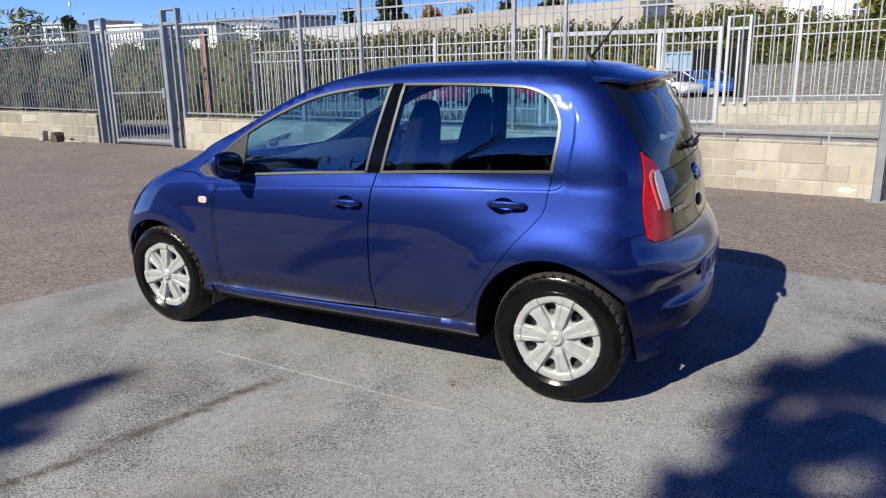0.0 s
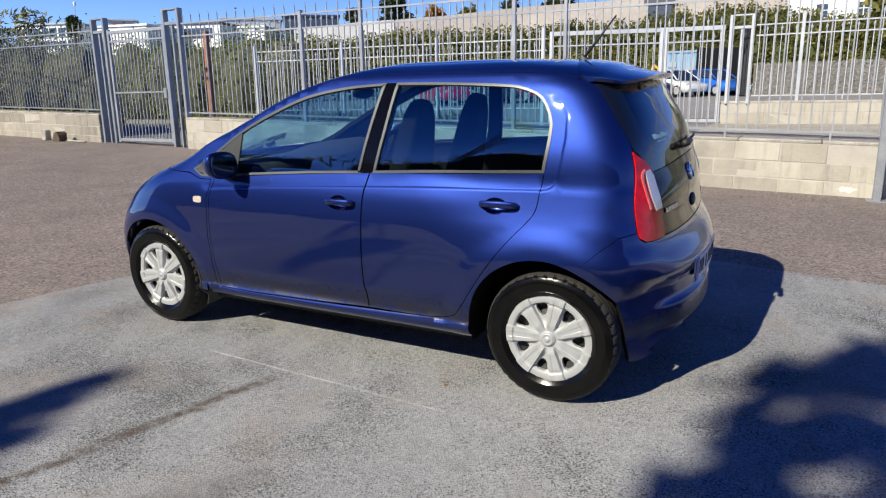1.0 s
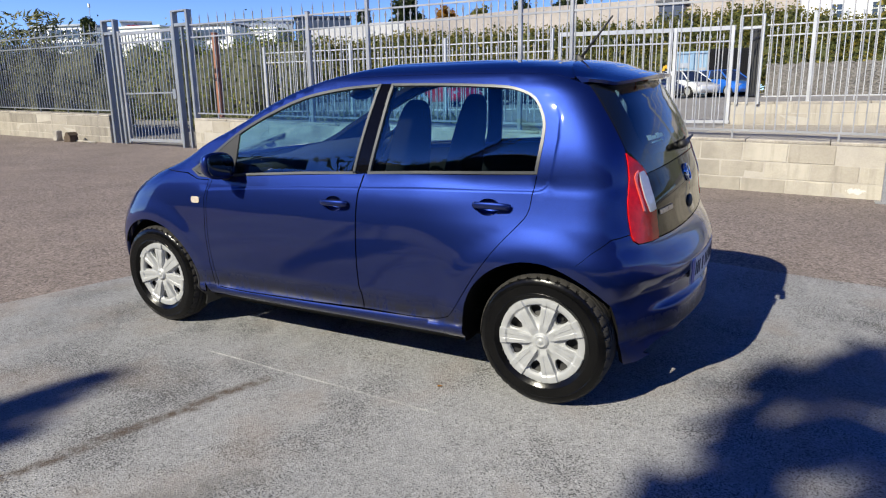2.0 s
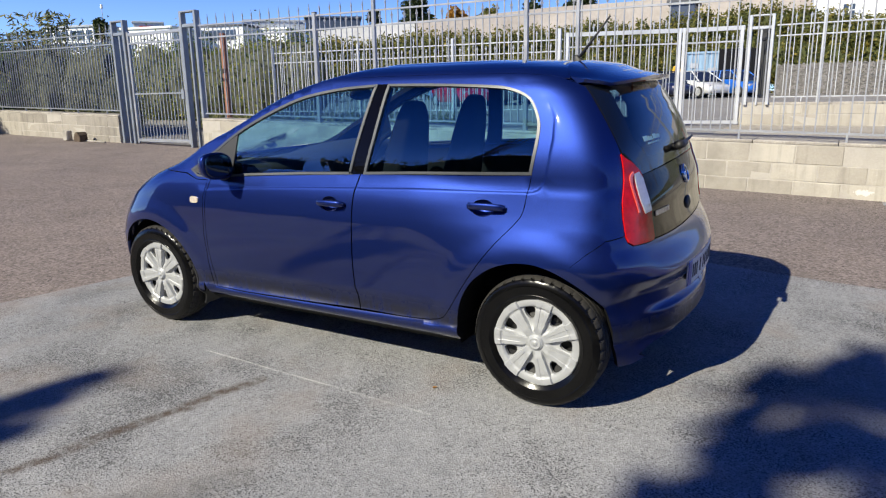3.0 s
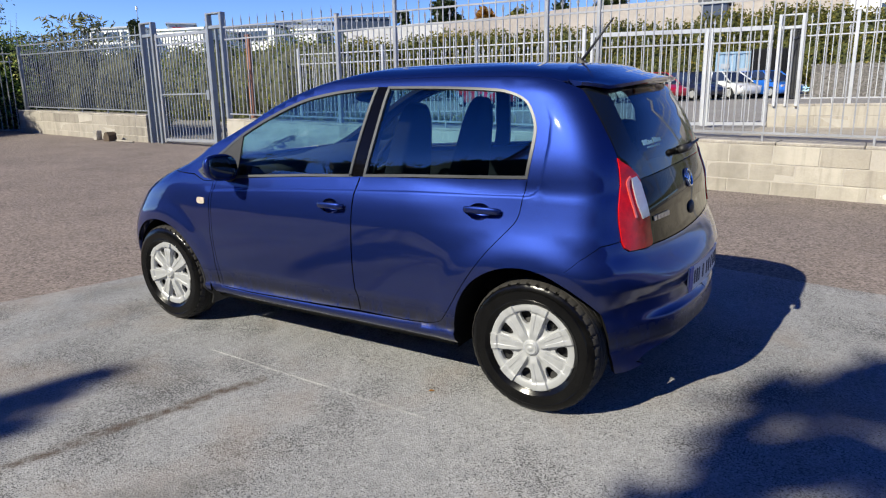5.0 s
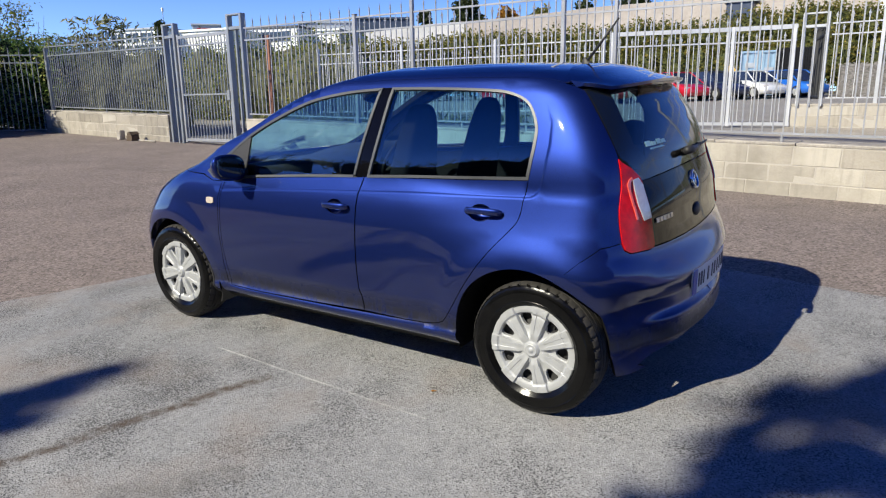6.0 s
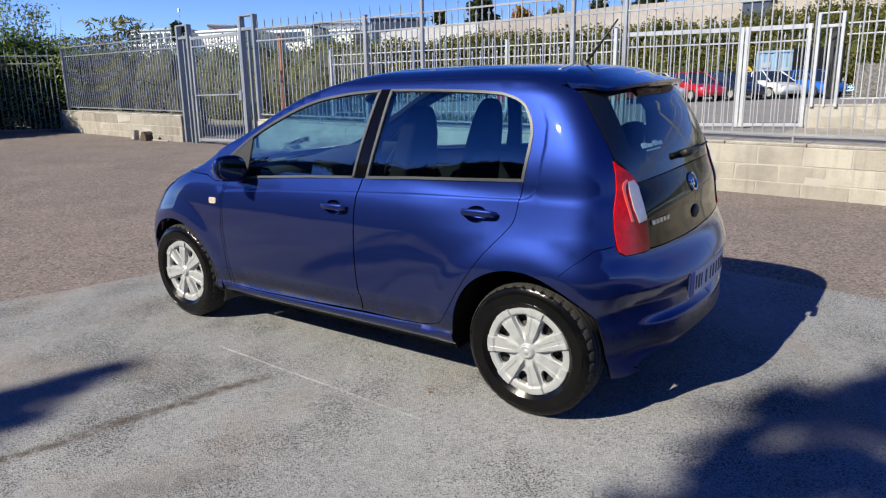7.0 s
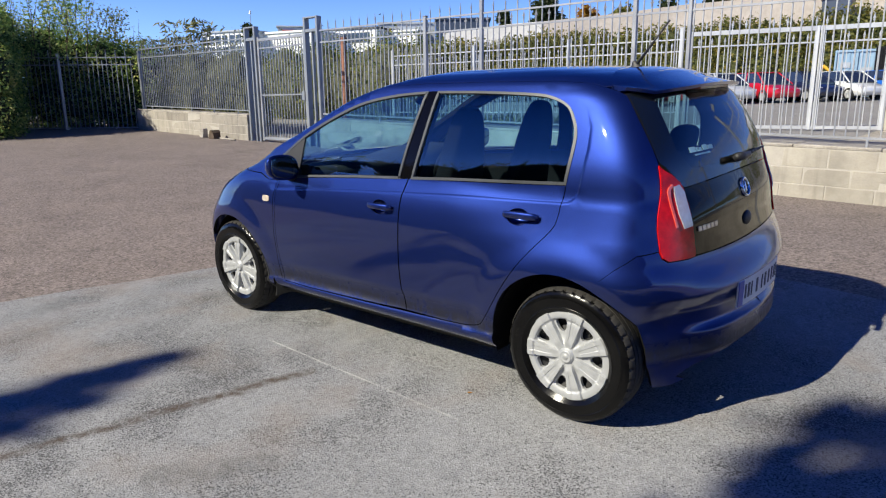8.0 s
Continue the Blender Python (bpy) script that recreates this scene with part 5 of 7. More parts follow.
def railing(label, a, b, low, mid, high, pitch, posts=(), bars=(BAR_SPEAR, BAR_LEAF), mat=None, short=True, feet=0.7, group="steel fence runs"):
    """A fence from a to b. low, mid, high give the rail heights at a place along x."""
    f = empty("fence", pose(a[0], a[1], low(a[0]) - 0.05))
    inv = f.matrix_world.inverted()
    tagged(f, label, "fence", group)
    T = lambda x, y, z: tuple(inv @ Vector((x, y, z)))
    L = math.hypot(b[0] - a[0], b[1] - a[1])
    at = lambda s: (a[0] + (b[0] - a[0]) * s / L, a[1] + (b[1] - a[1]) * s / L)
    turn = math.degrees(math.atan2(b[1] - a[1], b[0] - a[0]))
    for h in (low, mid, high):
        rail(f, T(a[0], a[1], h(a[0])), T(b[0], b[1], h(b[0])), mat=mat, h=0.026)
    n = int(L / pitch)
    for i in range(n):
        x, y = at((i + 0.5) * L / n)
        long = i % 2 == 0 or not short
        top = high(x) + 0.14 if long else mid(x) + 0.115
        bar(f, bars[0] if long else bars[1], *T(x, y, low(x) - 0.01), T(0, 0, top)[2], turn, rb.uniform(-0.35, 0.35))
    for x, top, w in posts:
        s = (x - a[0]) / (b[0] - a[0]) * L if abs(b[0] - a[0]) > 0.3 else 0
        px, py = at(s)
        post(f, *T(px, py, 0)[:2], T(0, 0, low(px) - feet)[2], T(0, 0, top)[2], w, mat)
    n = max(1, int(L / 1.1))
    for i in range(n):
        x, y = at((i + 0.5) * L / n)
        p = T(x, y, low(x))
        part("foot", box((p[0] - 0.012, p[1] - 0.012, p[2] - 0.10), (p[0] + 0.012, p[1] + 0.012, p[2]), 0.002), mat or M_GALV, f)
    return f


F_OFF = 0.13
fy = lambda x: wall_y(x) + F_OFF
low_f = lambda x: 0.845 - 0.0235 * x
mid_f = lambda x: 2.385 - 0.0115 * x
high_f = lambda x: 2.615 - 0.0115 * x
railing("galvanised steel railings with spear and leaf heads", (-9.70, fy(-9.70)), (7.5, fy(7.5)), low_f, mid_f, high_f, 0.115,
        posts=[(-6.75, 2.74, 0.07), (-5.5, 3.7, 0.06), (-2.83, 3.6, 0.06), (-2.07, 3.2, 0.05), (4.4, 2.7, 0.06)], feet=0.12)
railing("dull galvanised railings along the low wall", (-18.0, fy(-18.0)), (-12.40, fy(-12.40)), low_f, mid_f, high_f, 0.105,
        posts=[(-17.95, 2.78, 0.09)], mat=M_GALV_DK, bars=(BAR_DK_SPEAR, BAR_DK), feet=0.12)
flat = lambda z, k=0.0: (lambda x: z - k * x)
railing("weathered railings half hidden by the hedge", (-21.0, 3.3), (-18.08, 6.02), flat(0.66), flat(2.42), flat(2.62), 0.13,
        posts=[(-20.9, 2.8, 0.08), (-19.6, 2.72, 0.08)], mat=M_GALV_DK, bars=(BAR_DK_SPEAR, BAR_DK), feet=0.2)


def pillar_pair(parent, x0, x1, y, z0, z1, T, mat=None):
    """A gate post made of two box sections joined at the head."""
    mat = mat or M_GALV
    w = 0.062
    p0, p1 = T(x0, y, z0), T(x1, y, z1)
    q = empty("gate_post")
    q.parent = parent
    for xa in (p0[0] + w / 2, p1[0] - w / 2):
        part("upright", box((xa - w / 2, p0[1] - w, p0[2]), (xa + w / 2, p0[1] + w, p1[2]), 0.006), mat, q)
    part("head", box((p0[0] + w + 0.001, p0[1] - w, p1[2] - 0.03), (p1[0] - w - 0.001, p0[1] + w, p1[2]), 0.003), mat, q)
    part("cross_bar", box((p0[0] + w + 0.001, p0[1] - w * 0.8, p1[2] - 0.30), (p1[0] - w - 0.001, p0[1] + w * 0.8, p1[2] - 0.24), 0.003), mat, q)
    mid = (p0[0] + p1[0]) / 2
    part("inner_bar", box((mid - 0.02, p0[1] - 0.03, p0[2]), (mid + 0.02, p0[1] + 0.03, p1[2] - 0.305), 0.003), mat, q)
    return q


def walk_gate():
    y = fy(-11)
    g = empty("gate", pose(-11.0, y, float(ground_z(-11.0, y))))
    tagged(g, "closed grey steel bar gate between paired posts", "gate")
    inv = g.matrix_world.inverted()
    T = lambda x, yy, z: tuple(inv @ Vector((x, yy, z)))
    pillar_pair(g, -12.36, -11.93, y, 0.40, 2.98, T, M_GALV_DK)
    pillar_pair(g, -10.20, -9.74, y, 0.34, 3.02, T, M_GALV_DK)
    leaf = empty("gate_leaf")
    leaf.parent = g
    x0, x1 = -11.88, -10.25
    for z, h in ((0.52, 0.06), (1.48, 0.03), (2.50, 0.03), (2.68, 0.06)):
        rail(leaf, T(x0, y, z), T(x1, y, z), h, 0.02, M_GALV)
    for x in (x0, x1):
        p, q = T(x - 0.03, y - 0.025, 0.46), T(x + 0.03, y + 0.025, 2.74)
        part("stile", box(p, q, 0.004), M_GALV, leaf)
    for i in range(15):
        x = x0 + (x1 - x0) * (i + 1) / 16
        bar(leaf, BAR_DK, *T(x, y, 0.54), T(0, 0, 2.66)[2])
    p = T(-10.36, y - 0.05, 1.35)
    part("lock_box", box(p, (p[0] + 0.09, p[1] + 0.05, p[2] + 0.2), 0.006), M_GALV_DK, leaf)


walk_gate()


def lone_post():
    x, y = 1.70, wall_y(1.7) - 0.16
    z = float(ground_z(x, y))
    g = empty("steel_post", pose(x, y, z))
    tagged(g, "galvanised box post standing against the wall", "post")
    post(g, 0, 0, -0.05, 2.95, 0.085)
    part("base_plate", box((-0.10, -0.10, -0.01), (0.10, 0.10, 0.012), 0.003), M_GALV, g)


lone_post()


def inner_gate():
    """The pale double gate across the lane."""
    g = empty("double_gate", pose(-2.7, 12.6, 0.62))
    tagged(g, "pale grey steel double gate across the lane", "gate")
    inv = g.matrix_world.inverted()
    T = lambda x, yy, z: tuple(inv @ Vector((x, yy, z)))
    a, b, c = (-4.56, 12.22), (-2.07, 12.90), (-0.80, 13.10)
    for (p, q) in ((a, b), (b, c)):
        leaf = empty("gate_leaf")
        leaf.parent = g
        for z, h in ((0.68, 0.07), (2.42, 0.03), (2.70, 0.09)):
            rail(leaf, T(p[0], p[1], z), T(q[0], q[1], z), h, 0.025, M_WHITEBAR)
        L = math.hypot(q[0] - p[0], q[1] - p[1])
        tr = math.degrees(math.atan2(q[1] - p[1], q[0] - p[0]))
        for s in (0.045, L - 0.045):
            x, y = p[0] + (q[0] - p[0]) * s / L, p[1] + (q[1] - p[1]) * s / L
            o = T(x, y, 0.63)
            part("stile", box((o[0] - 0.035, o[1] - 0.03, o[2]), (o[0] + 0.035, o[1] + 0.03, o[2] + 2.12), 0.004), M_WHITEBAR, leaf)
        n = int(L / 0.135)
        for i in range(n):
            s = (i + 0.7) * L / (n + 0.4)
            x, y = p[0] + (q[0] - p[0]) * s / L, p[1] + (q[1] - p[1]) * s / L
            bar(leaf, BAR_PALE, *T(x, y, 0.7), T(0, 0, 2.50 if i % 2 else 2.82)[2], tr)
    pillar_pair(g, -0.72, -0.22, 13.13, 1.05, 2.95, T, M_WHITEBAR)
    # the open wicket leaf edge-on behind the post
    leaf = empty("gate_leaf")
    leaf.parent = g
    for z in (1.25, 2.5, 2.7):
        rail(leaf, T(-0.30, 13.22, z), T(-0.62, 14.6, z), 0.05, 0.02, M_OLDSTEEL)
    for i in range(12):
        u = i / 11
        bar(leaf, BAR_OLD, *T(-0.30 - 0.32 * u, 13.22 + 1.38 * u, 1.2), T(0, 0, 2.66)[2])


inner_gate()
railing("pale steel fence with leaf heads along the lane", (-12.9, 11.2), (-4.62, 12.2), flat(1.0), flat(2.34), flat(2.60), 0.115,
        posts=[(-12.85, 2.75, 0.07), (-10.1, 2.75, 0.07), (-7.4, 2.75, 0.07), (-4.7, 2.85, 0.08)], bars=(BAR_PALE, BAR_PALE), mat=M_WHITEBAR, feet=0.6)
railing("pale steel fence on the inner block wall", (-0.18, 13.2), (8.0, 13.45), flat(1.22), flat(2.50), flat(2.72), 0.14,
        posts=[(0.72, 2.95, 0.07), (3.4, 2.8, 0.06), (6.2, 2.8, 0.06)], bars=(BAR_PALE, BAR_PALE), mat=M_WHITEBAR, feet=0.13)


def rusty_post():
    x, y = -10.15, 6.95
    g = empty("rusty_post", pose(x, y, float(ground_z(x, y))))
    tagged(g, "rust-brown old steel post among the grass", "post")
    bm = box((-0.055, -0.045, 0), (0.055, 0.045, 2.28), 0.01)
    part("upright", bm, M_RUST, g)
    part("cap", box((-0.062, -0.052, 2.281), (0.062, 0.052, 2.30), 0.004), M_RUST, g)


rusty_post()


def loose_blocks():
    for x, label, mat, kind in ((-13.95, "grey square concrete block by the wall", M_COPING, 0), (-13.42, "dark round-topped stone by the wall", M_RUST, 1)):
        y = wall_y(x) - 0.28
        z = float(ground_z(x, y))
        bm = bmesh.new()
        if kind == 0:
            add_box(bm, (-0.07, -0.07, 0), (0.07, 0.07, 0.22), 0.015, pose(0, 0, 0, 0, 0, 12))
        else:
            prof = [(0.09 * math.cos(radians(a)), 0.11 + 0.10 * math.sin(radians(a))) for a in range(0, 181, 15)]
            prof = [(0.09, 0.0)] + prof + [(-0.09, 0.0)]
            f = [bm.verts.new((px, -0.10, pz)) for px, pz in prof]
            b = [bm.verts.new((px, 0.10, pz)) for px, pz in prof]
            bm.faces.new(f)
            bm.faces.new(b[::-1])
            for i in range(len(prof)):
                j = (i + 1) % len(prof)
                bm.faces.new((f[i], b[i], b[j], f[j]))
            bmesh.ops.recalc_face_normals(bm, faces=bm.faces)
        for v in bm.verts:
            v.co += Vector((rb.uniform(-1, 1), rb.uniform(-1, 1), 0)) * 0.012
        ob = part("loose_stone", bm, M_COPING if kind == 0 else M_BARK)
        ob.matrix_world = pose(x, y, z)
        tagged(ob, label, "stone", "stones by the wall")
    bm = bmesh.new()
    add_tube(bm, (-13.7, wall_y(-13.7) - 0.2, 0.50), (-12.6, wall_y(-12.6) - 0.24, 0.475), 0.022, seg=8)
    tagged(part("pipe", bm, M_COPING, None, "", True), "thin grey pipe lying along the wall foot", "pipe")


loose_blocks()


def fallen_leaf(x, y, turn):
    z = float(ground_z(x, y)) + 0.008
    V = [(-0.03, 0, 0.004), (-0.012, 0.014, 0.010), (0.012, 0.013, 0.006), (0.03, 0, 0.010), (0.012, -0.012, 0.008), (-0.012, -0.014, 0.005), (0, 0, 0.0)]
    F = [(6, i, i + 1 if i < 5 else 0) for i in range(6)]
    ob = new("fallen_leaf", mesh_of("fallen_leaf", V, F, M_AUTUMN))
    ob.matrix_world = pose(x, y, z, 0, 0, turn) @ Matrix.Diagonal((0.5, 0.5, 0.5, 1))
    tagged(ob, "curled orange fallen leaf on the tarmac", "leaf")


fallen_leaf(-0.469, -0.851, 30)

# ---------------------------------------------------------------- plants and distance
nr = np.random.RandomState(5)


def leaves(name, P, size, mat, label, category, aspect=0.5, droop=0.3, parent=None, kind="stuff", up=0.35):
    """Many small bent leaves, one quad pair each, at the places P."""
    P = np.asarray(P, float)
    n = len(P)
    s = size * nr.uniform(0.6, 1.35, n)[:, None]
    d = nr.normal(size=(n, 3))
    d[:, 2] = d[:, 2] * 0.6 + up
    d /= np.linalg.norm(d, axis=1, keepdims=True)
    e = np.cross(d, nr.normal(size=(n, 3)))
    e /= np.linalg.norm(e, axis=1, keepdims=True)
    nn = np.cross(d, e)
    a = P - d * s * 0.5
    c = P + d * s * 0.5 - nn * s * droop * 0.4
    m = P + nn * s * droop * 0.25
    V = np.stack([a, m + e * s * aspect * 0.5, c, m - e * s * aspect * 0.5], 1).reshape(-1, 3)
    i = np.arange(n) * 4
    F = np.concatenate([np.stack([i, i + 1, i + 2], 1), np.stack([i, i + 2, i + 3], 1)])
    me = bpy.data.meshes.new(name)
    me.vertices.add(len(V))
    me.vertices.foreach_set("co", V.ravel())
    me.loops.add(len(F) * 3)
    me.loops.foreach_set("vertex_index", F.ravel().astype(np.int32))
    me.polygons.add(len(F))
    me.polygons.foreach_set("loop_start", (np.arange(len(F)) * 3).astype(np.int32))
    me.update(calc_edges=True)
    me.materials.append(mat)
    ob = new(name, me)
    ob.parent = parent
    return tagged(ob, label, category, kind=kind)


def lump_points(n, lumps, shell=0.55):
    """Points in a heap of ragged lumps: (x, y, z, rx, ry, rz) each."""
    out = []
    w = np.array([l[3] * l[4] + l[3] * l[5] for l in lumps])
    for l, k in zip(lumps, (n * w / w.sum()).astype(int)):
        d = nr.normal(size=(k, 3))
        d /= np.linalg.norm(d, axis=1, keepdims=True)
        r = shell + (1 - shell) * nr.uniform(0, 1, k) ** 0.7
        wob = 1 + 0.22 * np.sin(d[:, 0] * 7 + l[0] * 3) * np.sin(d[:, 2] * 6 + l[1]) + 0.12 * nr.normal(size=k)
        out.append(np.array(l[:3]) + d * (r * wob)[:, None] * np.array(l[3:6]))
    return np.concatenate(out)


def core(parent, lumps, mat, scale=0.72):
    """Lumps that fill a thicket, their dark colour standing in for the shade among its leaves."""
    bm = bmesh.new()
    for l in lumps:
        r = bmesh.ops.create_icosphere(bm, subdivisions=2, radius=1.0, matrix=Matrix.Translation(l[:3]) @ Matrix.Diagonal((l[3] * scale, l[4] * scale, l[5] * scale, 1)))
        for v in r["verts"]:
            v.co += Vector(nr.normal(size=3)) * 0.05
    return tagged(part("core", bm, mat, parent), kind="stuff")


# core colours: the shade deep between the leaves, put into plain tones
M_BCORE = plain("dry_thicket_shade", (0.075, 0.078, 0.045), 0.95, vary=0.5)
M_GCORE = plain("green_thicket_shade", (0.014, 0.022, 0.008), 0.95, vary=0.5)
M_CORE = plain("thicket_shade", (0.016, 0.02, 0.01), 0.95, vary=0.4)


def thicket(name, lumps, n, size, mat, label, category, coremat=M_CORE, aspect=0.5, scale=0.72, shell=0.55):
    o = Vector((lumps[0][0], lumps[0][1], float(ground_z(lumps[0][0], lumps[0][1]))))
    t = empty(name, Matrix.Translation(o))
    tagged(t, label, category)
    L = [(l[0] - o.x, l[1] - o.y, l[2] - o.z, *l[3:]) for l in lumps]
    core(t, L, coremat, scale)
    P = lump_points(n, L, shell)
    P = P[P[:, 2] > -0.1]
    ob = leaves("foliage", P, size, mat, "", "", aspect, parent=t, kind="")
    return t


def stems(parent, roots, height, r, mat=M_BARK, n=1):
    bm = bmesh.new()
    for (x, y, z) in roots:
        p = Vector((x, y, z))
        d = Vector((nr.uniform(-0.2, 0.2), nr.uniform(-0.2, 0.2), 1)).normalized()
        for k in range(4):
            q = p + d * height / 4
            add_tube(bm, p, q, r * (1 - k * 0.22), r * (1 - (k + 1) * 0.22), 6)
            p = q
            d = (d + Vector(nr.normal(size=3)) * 0.13).normalized()
    return tagged(part("stem", bm, mat, parent), kind="stuff")


def left_hedge():
    """The tall mixed hedge that closes the yard."""
    lumps = []
    line = [(-18.0, 2.35), (-18.6, 2.7), (-19.2, 2.9), (-19.8, 3.1), (-20.5, 3.2), (-21.2, 3.3)]
    for i, (x, y) in enumerate(line):
        z = float(ground_z(x, y))
        h = [3.2, 3.35, 3.5, 3.65, 3.8, 3.9][i]
        lumps.append((x, y, z + h * 0.20, 0.70, 0.62, h * 0.30))
        lumps.append((x - 0.25, y + 0.1, z + h * 0.50, 0.72, 0.66, h * 0.28))
        lumps.append((x - 0.7, y + 0.25, z + h * 0.76, 0.62, 0.6, h * 0.22))
    # behind the slanting fence
    for x, y, h in ((-21.3, 3.9, 3.0), (-20.9, 4.7, 2.8), (-20.4, 5.3, 2.6), (-20.0, 6.1, 2.6), (-19.5, 6.9, 2.5), (-22.2, 5.2, 3.0), (-21.6, 6.6, 2.8), (-20.9, 7.8, 2.7), (-23.0, 4.0, 3.3)):
        z = float(ground_z(x, y))
        lumps.append((x, y, z + h * 0.28, 0.85, 0.8, h * 0.34))
        lumps.append((x, y, z + h * 0.70, 0.85, 0.8, h * 0.36))
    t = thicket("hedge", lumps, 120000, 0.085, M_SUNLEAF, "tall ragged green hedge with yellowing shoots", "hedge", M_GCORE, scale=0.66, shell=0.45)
    o = t.matrix_world.translation
    sp, roots = [], []
    for i in range(40):
        u = nr.uniform(0, 5)
        k = int(u)
        a, b = line[k], line[min(5, k + 1)]
        x = a[0] + (b[0] - a[0]) * (u - k) - nr.uniform(0.2, 2.4) - o.x
        y = a[1] + (b[1] - a[1]) * (u - k) + nr.uniform(0.1, 2.2) - o.y
        roots.append((x, y, 2.0))
        h = nr.uniform(0.8, 2.4)
        m = 130
        v = nr.uniform(0, 1, m)
        w = 0.16 - 0.11 * v
        sp.append(np.stack([x + nr.normal(0, 1, m) * w, y + nr.normal(0, 1, m) * w, 2.0 + h * v], 1))
    stems(t, roots, 2.1, 0.012)
    leaves("shoot", np.concatenate(sp), 0.095, M_SUNLEAF, "", "", 0.42, parent=t, kind="stuff")


left_hedge()


def tall_shrub(x, y, h, label, n=75, size=0.24, mat=None):
    z = float(ground_z(x, y))
    t = empty("shrub", pose(x, y, z))
    tagged(t, label, "shrub", "tall shrubs behind the fence")
    roots = [(nr.uniform(-0.5, 0.5), nr.uniform(-0.3, 0.3), 0) for _ in range(8)]
    stems(t, roots, h * 0.95, 0.025)
    P = []
    for rx, ry, _ in roots:
        v = nr.uniform(0.35, 1.0, n)
        P.append(np.stack([rx * (1 + v * 0.8) + nr.normal(0, 0.16, n), ry + nr.normal(0, 0.16, n), h * v], 1))
    leaves("foliage", np.concatenate(P), size, mat or M_LEAF_GREY, "", "", 0.22 if size > 0.2 else 0.4, parent=t, kind="")


tall_shrub(-17.6, 7.6, 3.2, "tall wispy shrub with long narrow leaves")
tall_shrub(-18.9, 7.6, 2.8, "tall wispy shrub with long narrow leaves")
tall_shrub(-20.8, 7.8, 2.9, "tall wispy shrub with long narrow leaves")
tall_shrub(-20.3, 5.2, 4.0, "tall thin shrub with small yellowing leaves", 170, 0.10, M_SUNLEAF)
tall_shrub(-20.6, 5.6, 4.1, "tall thin shrub with small yellowing leaves", 170, 0.10, M_SUNLEAF)
tall_shrub(-20.3, 6.6, 3.6, "tall thin shrub with small green leaves", 170, 0.10, M_LEAF)


def fence_thickets():
    lumps = []
    for i in range(14):
        x = -22.4 + i * 0.57
        y = wall_y(x) + 1.6 + nr.uniform(-0.2, 0.5)
        z = float(ground_z(x, y))
        h = 2.15 + 0.2 * math.sin(i * 1.7) - (0.6 if i > 12 else 0.0)
        lumps.append((x, y, z + h * 0.5, 0.75, 0.6, h * 0.62))
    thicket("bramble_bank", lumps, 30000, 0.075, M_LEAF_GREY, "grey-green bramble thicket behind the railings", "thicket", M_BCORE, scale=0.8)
    lumps = []
    for i in range(16):
        x = -27.0 + i * 0.87
        y = 13.5 + nr.uniform(-0.6, 1.0)
        z = float(ground_z(x, y))
        h = 2.7 + 0.25 * math.sin(i * 2.1)
        lumps.append((x, y, z + h * 0.45, 1.1, 1.0, h * 0.6))
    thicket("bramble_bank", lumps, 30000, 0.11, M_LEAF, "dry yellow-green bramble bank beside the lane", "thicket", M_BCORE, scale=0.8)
    # long dry grass at the foot
    n = 9000
    x = nr.uniform(-22, -6, n)
    y = 6.3 + nr.uniform(0.2, 5.2, n)
    keep = np.abs(x + 11.1 + (y - 5.9) * 1.25) > 1.6
    x, y = x[keep], y[keep]
    z = ground_z(x, y)
    P = np.stack([x, y, z + nr.uniform(0.02, 0.35, len(x))], 1)
    leaves("grass", P, 0.32, M_LEAF_GREY, "long dry grass behind the fence", "grass", 0.08, up=1.6)


fence_thickets()


# olive core tone that paints the shade inside the far hedge
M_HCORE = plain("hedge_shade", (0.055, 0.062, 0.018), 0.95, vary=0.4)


def far_hedge():
    """The long unclipped hedge above the car park."""
    line = [(-36, 28), (-33, 30), (-29.8, 34.5), (-27.6, 37.5), (-24.2, 40.5), (-20, 43), (-16.5, 44.5), (-11.2, 46), (-7.8, 46.6), (-3, 47.2), (2, 47.4), (8, 47.6), (14, 47.8)]
    tops = [4.9, 5.0, 5.4, 5.7, 6.1, 6.3, 6.4, 6.6, 7.0, 7.0, 6.0, 5.6, 5.5]
    lumps = []
    for i in range(len(line) - 1):
        (x0, y0), (x1, y1) = line[i], line[i + 1]
        k = max(1, round(math.hypot(x1 - x0, y1 - y0) / 1.7))
        for j in range(k):
            u = j / k
            x, y, t = x0 + (x1 - x0) * u, y0 + (y1 - y0) * u, tops[i] + (tops[i + 1] - tops[i]) * u + nr.uniform(-0.3, 0.2)
            g = float(ground_z(x, y))
            h = t - g
            lumps.append((x, y + 0.6, g + h * 0.72, 1.5, 1.3, h * 0.30))
            lumps.append((x + 0.6, y, g + h * 0.36, 1.5, 1.4, h * 0.36))
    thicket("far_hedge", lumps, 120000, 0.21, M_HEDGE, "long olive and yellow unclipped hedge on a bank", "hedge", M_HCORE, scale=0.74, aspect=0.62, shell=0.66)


far_hedge()


